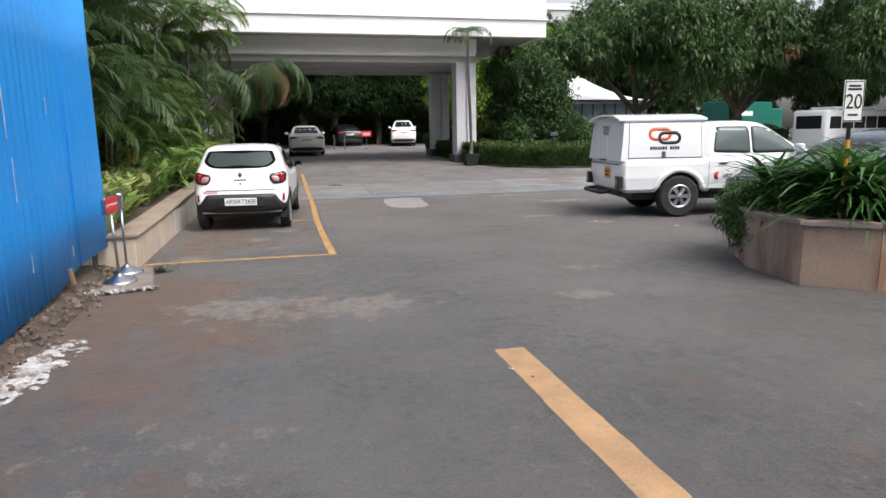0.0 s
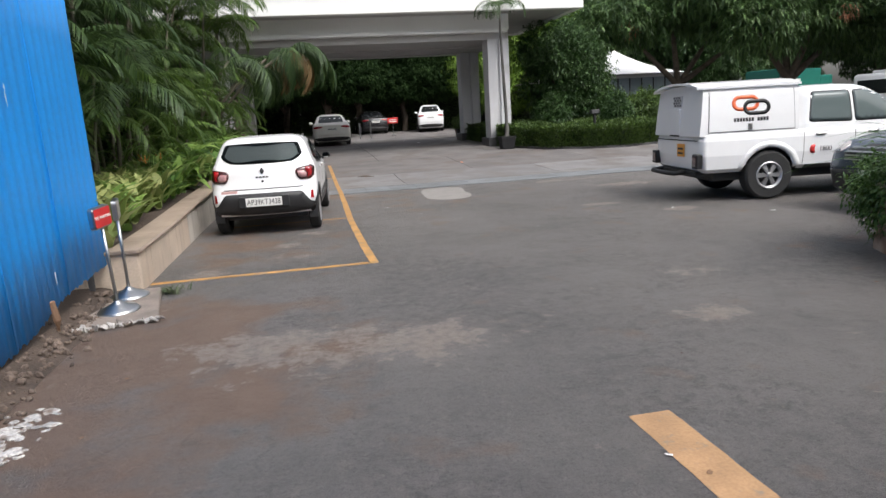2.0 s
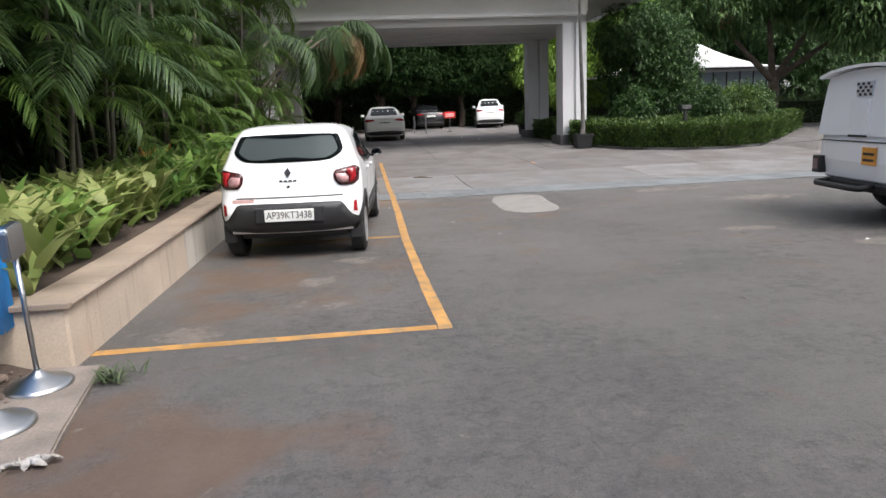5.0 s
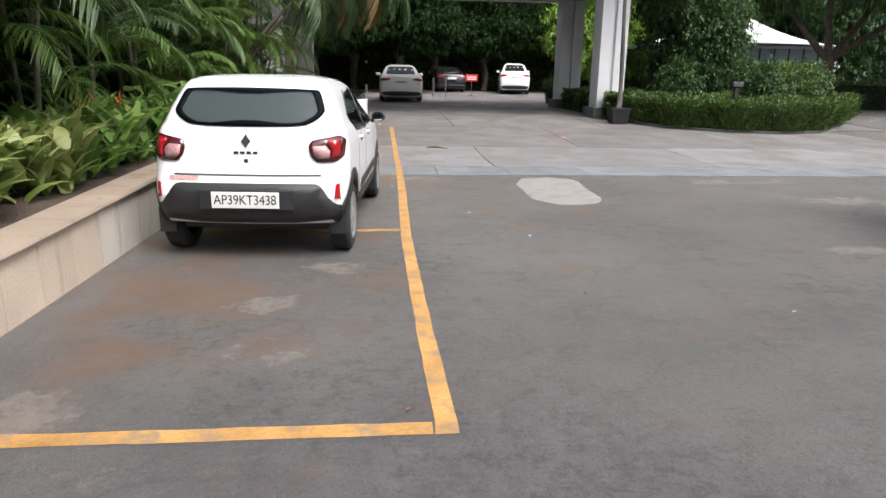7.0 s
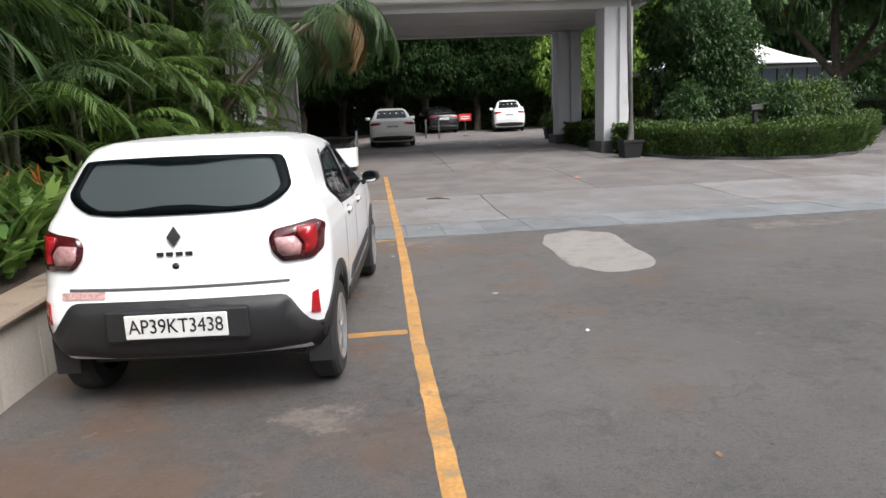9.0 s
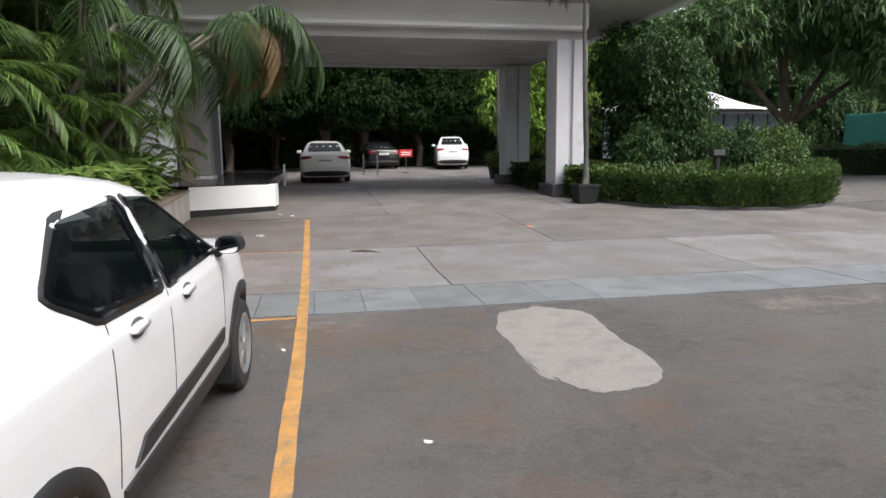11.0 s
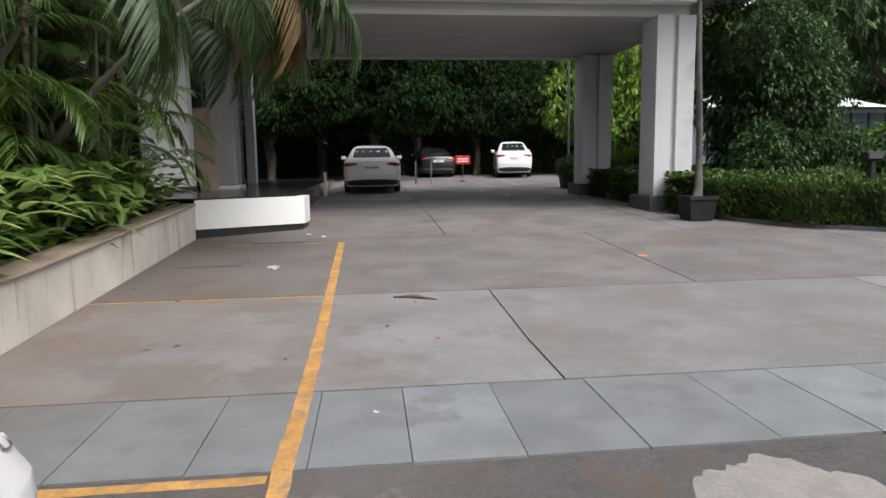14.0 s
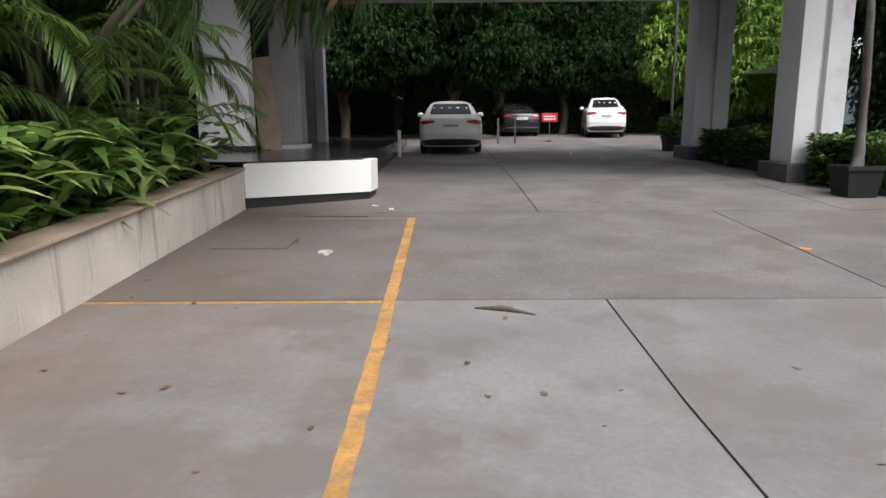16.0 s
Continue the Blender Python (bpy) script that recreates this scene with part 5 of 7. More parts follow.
STICKER = surface("faded_sticker", (0.5, 0.3, 0.28), 0.5, 0.3, 60, 90, 0)
SEAM = surface("panel_gap", (0.06, 0.06, 0.06), 0.8, 0.1, 6, 60, 0)
STEELBLUE = surface("grey_blue_car_paint", (0.07, 0.09, 0.12), 0.25, 0.03, 3, 60, 0, metal=0.5, coat=0.6)
DARKCAR = surface("black_car_paint", (0.015, 0.015, 0.017), 0.2, 0.03, 3, 60, 0, coat=0.6)


def soft_poly(points, times=2):
    for _ in range(times):
        points = [(p[0] * a + q[0] * (1 - a), p[1] * a + q[1] * (1 - a)) for p, q in zip(points, points[1:] + points[:1]) for a in (0.75, 0.25)]
    return points


def rc(points, r=0.05):
    """An outline with small rounded corners."""
    out = []
    for k, p in enumerate(points):
        p, a, b = Vector(p), Vector(points[k - 1]), Vector(points[(k + 1) % len(points)])
        u, v = p + (a - p).normalized() * r, p + (b - p).normalized() * r
        out += [tuple(u), tuple((u + v) * 0.2 + p * 0.6), tuple(v)]
    return out


def in_poly(x, y, poly):
    c = False
    for (x0, y0), (x1, y1) in zip(poly, poly[1:] + poly[:1]):
        if (y0 > y) != (y1 > y) and x < (x1 - x0) * (y - y0) / (y1 - y0) + x0:
            c = not c
    return c


def shell(slices, levels=44, rear_r=0.2, front_r=0.35, bow=0.05, cap=True):
    """A car body as a stack of plan outlines: slices of (z, rear y, front y, half width)."""
    s = np.array(slices)
    zs = np.unique(np.concatenate([np.linspace(s[0, 0], s[-1, 0], levels), s[:, 0]]))
    bm = bmesh.new()
    rings = []
    for z in zs:
        yr, yf, hw = (np.interp(z, s[:, 0], s[:, k]) for k in (1, 2, 3))
        ln = yf - yr
        rr, rf = min(rear_r, ln * 0.3), min(front_r, ln * 0.35)
        cx = min(0.17, hw * 0.3)
        half = [(hw * t - cx * t, yr + bow * t * t) for t in np.linspace(0, 1, 9)]
        half += [(hw - cx + cx * math.sin(a), yr + bow + rr - rr * math.cos(a)) for a in np.linspace(0, math.pi / 2, 8)[1:]]
        half += [(hw * (1 - 0.05 * max(0, t - 0.5) ** 2 * 2), yr + bow + rr + (ln - 2 * bow - rr - rf) * t) for t in np.linspace(0, 1, 46)[1:]]
        e = half[-1][0]
        half += [(e - cx + cx * math.cos(a), yf - bow - rf + rf * math.sin(a)) for a in np.linspace(0, math.pi / 2, 8)[1:]]
        half += [((e - cx) * (1 - t), yf - bow + bow * t * (2 - t)) for t in np.linspace(0, 1, 9)[1:]]
        full = half + [(-x, y) for x, y in half[-2:0:-1]]
        rings.append([bm.verts.new((x, y, z)) for x, y in full])
    n = len(rings[0])
    for lo, hi in zip(rings, rings[1:]):
        for k in range(n):
            bm.faces.new((lo[k], lo[(k + 1) % n], hi[(k + 1) % n], hi[k]))
    if cap:
        bm.faces.new(rings[-1])
    bm.faces.new(rings[0][::-1])
    bmesh.ops.recalc_face_normals(bm, faces=bm.faces)
    return bm


def cut_arches(bm, wheels, r):
    gone = [f for f in bm.faces if any(math.hypot(f.calc_center_median().y - y, f.calc_center_median().z - z) < r for y, z in wheels) and abs(f.calc_center_median().x) > 0.4]
    bmesh.ops.delete(bm, geom=gone, context="FACES")


def cut_window(bm, poly, axis, side):
    gone = []
    for f in bm.faces:
        c = f.calc_center_median()
        if axis == "x" and c.x * side > 0.3 and in_poly(c.y, c.z, poly) or axis == "y" and c.y * side > 0 and abs(f.normal.y) > 0.3 and f.normal.y * side > 0 and in_poly(c.x, c.z, poly):
            gone.append(f)
    bmesh.ops.delete(bm, geom=gone, context="FACES")


def stick(name, poly, axis, side, bvh, material, parent, lift=0.004, label="", depth=0.012, ylim=None, hole=None):
    """A panel laid on a body: an outline in (x, z) seen from an end, or in (y, z) seen from a side."""
    bm = bmesh.new()
    if hole:
        a = [bm.verts.new((p[0], p[1], 0)) for p in poly]
        b = [bm.verts.new((p[0], p[1], 0)) for p in hole]
        for k in range(len(a)):
            bm.faces.new((a[k], a[(k + 1) % len(a)], b[(k + 1) % len(a)], b[k]))
    else:
        bm.faces.new([bm.verts.new((p[0], p[1], 0)) for p in poly])
        bmesh.ops.triangulate(bm, faces=bm.faces)
        for _ in range(4):
            long = [e for e in bm.edges if e.calc_length() > 0.09]
            if not long:
                break
            bmesh.ops.subdivide_edges(bm, edges=long, cuts=1)
            bmesh.ops.triangulate(bm, faces=bm.faces)
    normal = {}
    for v in bm.verts:
        u, z = v.co.x, v.co.y
        if axis == "y":
            o, d = Vector((u, -9 if side < 0 else 12, z)), Vector((0, -side, 0))
        else:
            o, d = Vector((4 * side, u, z)), Vector((-side, 0, 0))
        hit, nrm, _, _ = bvh.ray_cast(o, d)
        if hit is None:
            hit, nrm, _, _ = bvh.find_nearest(Vector((u, 0.1 if side < 0 else 3.5, z)) if axis == "y" else Vector((0.7 * side, u, z)))
        v.co = hit - d * lift
        normal[v] = d
    edge = [e for e in bm.edges if e.is_boundary]
    got = bmesh.ops.extrude_edge_only(bm, edges=edge)["geom"]
    for v in got:
        if isinstance(v, bmesh.types.BMVert):
            v.co += (Vector((0, -side, 0)) if axis == "y" else Vector((-side, 0, 0))) * depth
    bmesh.ops.recalc_face_normals(bm, faces=bm.faces)
    outward = Vector((0, side, 0)) if axis == "y" else Vector((side, 0, 0))
    if sum(f.normal.dot(outward) * f.calc_area() for f in bm.faces) < 0:
        bmesh.ops.reverse_faces(bm, faces=bm.faces)
    return part(name, bm, material, parent, label, smooth=len(poly) > 5)


def grown(poly, d):
    cx, cy = sum(p[0] for p in poly) / len(poly), sum(p[1] for p in poly) / len(poly)
    out = []
    for x, y in poly:
        r = math.hypot(x - cx, y - cy)
        out.append((x + (x - cx) / r * d, y + (y - cy) / r * d))
    return out


def wheel(parent, x, y, r, w, side, spokes=8, rim_material=None, rim=1.0):
    """A tyre with its spoked rim; side: the way its face looks."""
    prof = [(r * 0.62 * rim, -w / 2), (r * 0.9, -w / 2), (r * 0.975, -w * 0.4), (r, -w * 0.3), (r, w * 0.3), (r * 0.975, w * 0.4), (r * 0.9, w / 2), (r * 0.62 * rim, w / 2)]
    bm = lathe(prof, 36, None, "x", False)
    ob = part("wheel", bm, RUBBER, parent, "black tyre", smooth=False)
    ob.matrix_basis = pose(x, y, r)
    bm = lathe([(r * 0.2, w * 0.2), (r * 0.56, w * 0.24), (r * 0.6, w * 0.34), (r * 0.66, w * 0.52), (r * 0.62, w * 0.54), (r * 0.57, w * 0.4)][:2] + [(r * 0.56, w * 0.25)], 30, None, "x")
    part("brake_disc", bm, BLACK, ob).matrix_basis = pose(0, 0, 0, 0, 0, 0 if side > 0 else 180)
    bm = bmesh.new()
    ring = lathe([(r * 0.6, w * 0.3), (r * 0.68, w * 0.51), (r * 0.64, w * 0.54), (r * 0.56, w * 0.44), (r * 0.56, w * 0.3)], 36, bm, "x", False)
    for k in range(spokes):
        a = 2 * math.pi * k / spokes
        m = Matrix.Rotation(a, 4, "X")
        vs = [bm.verts.new(m @ Vector(p)) for p in ((w * 0.5, r * 0.08, -r * 0.07), (w * 0.5, r * 0.08, r * 0.07), (w * 0.44, r * 0.6, r * 0.13), (w * 0.44, r * 0.6, -r * 0.13), (w * 0.36, r * 0.08, -r * 0.07), (w * 0.36, r * 0.08, r * 0.07), (w * 0.32, r * 0.6, r * 0.13), (w * 0.32, r * 0.6, -r * 0.13))]
        for f in ((0, 1, 2, 3), (7, 6, 5, 4), (0, 3, 7, 4), (1, 5, 6, 2), (0, 4, 5, 1), (3, 2, 6, 7)):
            bm.faces.new([vs[i] for i in f])
    lathe([(r * 0.14, w * 0.4), (r * 0.14, w * 0.53), (r * 0.08, w * 0.56)], 16, bm, "x")
    bmesh.ops.recalc_face_normals(bm, faces=bm.faces)
    part("rim", bm, rim_material or SILVER, ob, "silver spoked wheel").matrix_basis = pose(0, 0, 0, 0, 0, 0 if side > 0 else 180) @ Matrix.Diagonal((1, rim, rim, 1))
    return ob


def arch_ring(name, y, z, r0, r1, bvh, side, material, parent, a0=-12, a1=192):
    n = 22
    out = [(y + r1 * math.cos(radians(a)), z + r1 * math.sin(radians(a))) for a in np.linspace(a0, a1, n)]
    inn = [(y + r0 * math.cos(radians(a)), z + r0 * math.sin(radians(a))) for a in np.linspace(a1, a0, n)]
    return stick(name, out + inn, "x", side, bvh, material, parent, 0.012, depth=0.05)


def words(text, size, m, material, parent, name="lettering", thick=0.001):
    cu = bpy.data.curves.new(name, "FONT")
    cu.body, cu.size, cu.extrude, cu.align_x, cu.align_y = text, size, thick, "CENTER", "CENTER"
    tmp = bpy.data.objects.new(name, cu)
    scene.collection.objects.link(tmp)
    me = bpy.data.meshes.new_from_object(tmp.evaluated_get(bpy.context.evaluated_depsgraph_get()))
    bpy.data.objects.remove(tmp)
    me.materials.clear()
    me.materials.append(material)
    ob = new(name, me)
    ob.parent = parent
    ob.matrix_basis = m
    return ob


# Specular held far below real glass to suppress the sky's reflection.
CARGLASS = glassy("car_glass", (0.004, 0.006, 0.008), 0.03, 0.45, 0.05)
# Opaque: light through and off the cab windows is put into the tint.
CABGLASS = glassy("cab_glass_light_tint", (0.1, 0.125, 0.125), 0.04, 0.0, 0.5)


def hatchback(m):
    car = empty("hatchback_car", m, "small white hatchback with black bumper, parked by the planter", "car")
    lift_z = lambda z: float(np.interp(z, (0.2, 0.56, 0.62, 0.93, 1.02, 1.3, 1.43), (0.28, 0.62, 0.69, 0.99, 1.05, 1.31, 1.43)))
    sl = [(0.22, 0.07, 3.5, 0.755), (0.3, 0.02, 3.6, 0.77), (0.45, 0.0, 3.66, 0.78), (0.56, 0.02, 3.67, 0.785), (0.62, 0.045, 3.66, 0.785), (0.75, 0.065, 3.56, 0.785), (0.84, 0.075, 3.42, 0.78), (0.9, 0.085, 3.18, 0.765), (0.945, 0.1, 2.84, 0.755), (0.975, 0.11, 2.66, 0.745),
          (1.02, 0.13, 2.68, 0.728), (1.14, 0.2, 2.5, 0.69), (1.26, 0.28, 2.3, 0.645), (1.33, 0.31, 2.15, 0.605), (1.37, 0.33, 2.0, 0.565), (1.4, 0.42, 1.75, 0.51), (1.42, 0.62, 1.55, 0.41), (1.43, 0.85, 1.4, 0.25)]
    sl = [(lift_z(z), a, b, c) for z, a, b, c in sl]
    bm = shell(sl, front_r=0.55)
    bvh = BVHTree.FromBMesh(bm)
    up = lambda poly: [(a, lift_z(b)) for a, b in poly]
    wh = ((0.5, 0.29), (3.06, 0.29))
    rear_glass = soft_poly([(-0.43, 1.045), (0, 1.04), (0.43, 1.045), (0.53, 1.085), (0.6, 1.145), (0.585, 1.2), (0.545, 1.305), (0.5, 1.318), (0, 1.328), (-0.5, 1.318), (-0.545, 1.305), (-0.585, 1.2), (-0.6, 1.145), (-0.53, 1.085)], 1)
    front_win = rc([(1.62, 0.955), (2.56, 0.965), (2.27, 1.18), (2.06, 1.295), (1.62, 1.32)], 0.04)
    back_win = rc([(0.72, 1.1), (0.95, 0.985), (1.55, 0.955), (1.55, 1.32), (0.98, 1.28)], 0.05)
    screen = soft_poly([(-0.66, 1.0), (0.66, 1.0), (0.55, 1.32), (-0.55, 1.32)], 1)
    cut_arches(bm, wh, 0.33)
    cut_window(bm, grown(rear_glass, -0.015), "y", -1)
    cut_window(bm, grown(screen, -0.015), "y", 1)
    for sd in (-1, 1):
        cut_window(bm, grown(front_win, -0.015), "x", sd)
        cut_window(bm, grown(back_win, -0.015), "x", sd)
    part("body", bm, CARWHITE, car, "glossy white painted body", smooth=True)
    lining = shell([(z * 0.985, a + 0.05, b - 0.05, c * 0.955) for z, a, b, c in sl], front_r=0.55)
    cut_arches(lining, wh, 0.36)
    cut_window(lining, grown(rear_glass, 0.0), "y", -1)
    cut_window(lining, grown(screen, 0.0), "y", 1)
    for sd in (-1, 1):
        cut_window(lining, front_win, "x", sd)
        cut_window(lining, back_win, "x", sd)
    part("cabin_lining", lining, SEATS, car, "dark inner trim", smooth=True)
    stick("window_border", rear_glass, "y", -1, bvh, BLACK, car, 0.01, "black printed glass border", 0.02, hole=grown(rear_glass, -0.055))
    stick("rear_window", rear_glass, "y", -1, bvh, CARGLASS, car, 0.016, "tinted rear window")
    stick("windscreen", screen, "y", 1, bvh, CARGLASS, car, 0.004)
    for sd in (-1, 1):
        stick("window_frame", grown(front_win, 0.03), "x", sd, bvh, BLACK, car, 0.002, hole=grown(front_win, -0.04))
        stick("window_frame", grown(back_win, 0.03), "x", sd, bvh, BLACK, car, 0.002, hole=grown(back_win, -0.04))
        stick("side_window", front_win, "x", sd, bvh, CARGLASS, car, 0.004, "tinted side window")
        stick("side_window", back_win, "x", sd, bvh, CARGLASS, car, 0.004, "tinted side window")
        lamp = stick("tail_lamp", rc([(sd * 0.485, 0.9), (sd * 0.51, 0.94), (sd * 0.72, 0.98), (sd * 0.765, 0.945), (sd * 0.757, 0.82), (sd * 0.7, 0.782), (sd * 0.55, 0.778), (sd * 0.5, 0.83)], 0.02), "y", -1, bvh, LAMPDARK, car, 0.014, "dark red tail lamp", 0.05)
        stick("lamp_lens", rc([(sd * 0.515, 0.9), (sd * 0.53, 0.83), (sd * 0.555, 0.805), (sd * 0.645, 0.807), (sd * 0.655, 0.86), (sd * 0.62, 0.905)], 0.012), "y", -1, bvh, LAMPPALE, lamp, 0.02, "clear reversing lamp section")
        stick("lamp_lens", rc([(sd * 0.63, 0.95), (sd * 0.635, 0.915), (sd * 0.672, 0.865), (sd * 0.665, 0.81), (sd * 0.71, 0.82), (sd * 0.73, 0.86), (sd * 0.725, 0.955)], 0.012), "y", -1, bvh, LAMPRED, lamp, 0.02, "red lamp section")
        stick("reflector", up([(sd * 0.685, 0.44), (sd * 0.73, 0.43), (sd * 0.725, 0.56), (sd * 0.695, 0.55)]), "y", -1, bvh, LAMPRED, car, 0.012, "red rear reflector")
        arch_ring("arch_trim", 0.5, 0.29, 0.325, 0.4, bvh, sd, BLACK, car)
        arch_ring("arch_trim", 3.06, 0.29, 0.325, 0.41, bvh, sd, BLACK, car)
        stick("sill_trim", up([(1.0, 0.23), (2.66, 0.23), (2.66, 0.33), (1.0, 0.33)]), "x", sd, bvh, BLACK, car, 0.012, "black plastic sill", 0.05)
        stick("door_moulding", up([(1.1, 0.36), (2.5, 0.4), (2.5, 0.48), (1.2, 0.44)]), "x", sd, bvh, BLACK, car, 0.012, "black door moulding")
        for a, b, c in ((0.98, 0.35, 0.97), (1.585, 0.35, 0.95), (2.56, 0.36, 0.95)):
            stick("door_gap", up([(a, b), (a + 0.007, b), (a + 0.007, c), (a, c)]), "x", sd, bvh, SEAM, car, 0.0015, depth=0.004)
        for a in (1.15, 1.78):
            stick("handle_cup", up(soft_poly([(a, 0.79), (a + 0.13, 0.79), (a + 0.13, 0.86), (a, 0.86)], 2)), "x", sd, bvh, PLINTH, car, 0.002)
            stick("door_handle", up(soft_poly([(a - 0.02, 0.815), (a + 0.14, 0.815), (a + 0.14, 0.845), (a - 0.02, 0.845)], 1)), "x", sd, bvh, CARWHITE, car, 0.022, "white door handle", 0.02)
        stick("headlamp", up(soft_poly([(3.4, 0.72), (3.56, 0.7), (3.54, 0.78), (3.42, 0.8)], 2)), "x", sd, bvh, LAMPCLEAR, car, 0.008, "clear headlamp", 0.03)
        shape = [(a * 0.84 - 0.01, b * 0.84) for a, b in soft_poly([(-0.075, -0.045), (0.085, -0.05), (0.1, 0.02), (0.06, 0.075), (-0.07, 0.06)], 2)]
        at = pose(sd * 0.83, 2.46, 0.995, 90, 0, -8 * sd)
        mir = part("mirror", prism([(sd * a, b) for a, b in shape], -0.09, 0.0, 0.012), BLACK, car, "dark wing mirror")
        mir.matrix_basis = at
        part("mirror_glass", prism([(sd * a * 0.87, b * 0.87) for a, b in shape], 0.0, 0.003), MIRROR, mir, "mirror glass")
        part("mirror_cap", prism([(sd * a * 0.94, b * 0.94) for a, b in shape], -0.115, -0.05, 0.0), BLACK, mir, "black mirror cap")
        part("mirror_arm", box(sd * -0.1 - 0.05, sd * -0.1 + 0.05, -0.06, -0.02, -0.07, -0.02, 0.008), BLACK, mir)
        wheel(car, sd * 0.695, 0.5, 0.29, 0.165, sd, 6)
        wheel(car, sd * 0.695, 3.06, 0.29, 0.165, sd, 6)
        part("mud_flap", box(sd * 0.7 - 0.075, sd * 0.7 + 0.07, 2.7, 2.71, 0.15, 0.42, 0.004), BLACK, car)
        part("mud_flap", box(sd * 0.7 - 0.07, sd * 0.7 + 0.065, 0.17, 0.18, 0.2, 0.4, 0.004), BLACK, car)
    bumper = soft_poly([(-0.775, 0.23), (0.775, 0.23), (0.775, 0.37), (0.69, 0.385), (0.63, 0.46), (0.575, 0.545), (0.52, 0.56), (-0.52, 0.56), (-0.575, 0.545), (-0.63, 0.46), (-0.69, 0.385), (-0.775, 0.37)], 1)
    stick("rear_bumper", up(bumper), "y", -1, bvh, BLACK, car, 0.016, "black plastic rear bumper", 0.05)
    part("bumper_recess", box(-0.37, 0.37, -0.019, 0.05, 0.415, 0.58, 0.012, 2), BLACK, car)
    plate = part("number_plate", box(-0.265, 0.265, -0.031, -0.02, 0.435, 0.56, 0.006), PLATEWHITE, car, "white number plate with black characters")
    words("AP39KT3438", 0.105, pose(0.0, -0.0325, 0.4975, 90, 0, 0) @ Matrix.Diagonal((0.86, 1, 1, 1)), INK, plate, thick=0.0015)
    stick("tailgate_gap", up([(-0.58, 0.604), (0.58, 0.604), (0.58, 0.616), (-0.58, 0.616)]), "y", -1, bvh, SEAM, car, 0.003, depth=0.004)
    stick("emblem", up([(0, 0.82), (0.036, 0.87), (0, 0.925), (-0.036, 0.87)]), "y", -1, bvh, BLACK, car, 0.012, "dark diamond-shaped badge")
    for k in range(4):
        stick("badge", up([(-0.095 + 0.05 * k, 0.772), (-0.06 + 0.05 * k, 0.772), (-0.06 + 0.05 * k, 0.792), (-0.095 + 0.05 * k, 0.792)]), "y", -1, bvh, INK, car, 0.006, "small dark letters")
    stick("tailgate_lock", up(soft_poly([(-0.018, 0.705), (0.018, 0.705), (0.018, 0.735), (-0.018, 0.735)], 2)), "y", -1, bvh, BLACK, car, 0.004)
    stick("sticker", up([(-0.62, 0.57), (-0.38, 0.572), (-0.38, 0.602), (-0.62, 0.6)]), "y", -1, bvh, STICKER, car, 0.005, "small faded red sticker")
    cab = part("cabin", box(-0.6, 0.6, 0.5, 2.7, 0.25, 0.75, 0.03), SEATS, car, "dark cabin floor and trim")
    for sx in (-0.33, 0.33):
        part("seat", box(sx - 0.23, sx + 0.23, 1.45, 1.6, 0.6, 1.08, 0.05, 3), SEATS, cab)
        part("headrest", box(sx - 0.12, sx + 0.12, 1.46, 1.54, 1.1, 1.27, 0.03, 3), SEATS, cab)
        part("headrest", box(sx - 0.13, sx + 0.13, 0.66, 0.74, 0.98, 1.12, 0.03, 3), SEATS, cab)
    part("rear_seat", box(-0.58, 0.58, 0.62, 0.78, 0.6, 1.0, 0.05, 3), SEATS, cab)
    part("dashboard", box(-0.62, 0.62, 2.3, 2.7, 0.7, 0.96, 0.05, 3), SEATS, cab)
    part("underbody", box(-0.6, 0.6, 0.25, 3.4, 0.22, 0.36, 0.02), BLACK, car, "black underside")
    return car


hatchback(pose(-0.605, 11.17, 0, 0, 0, -4.3) @ Matrix.Diagonal((0.95, 1.0, 0.985, 1)))


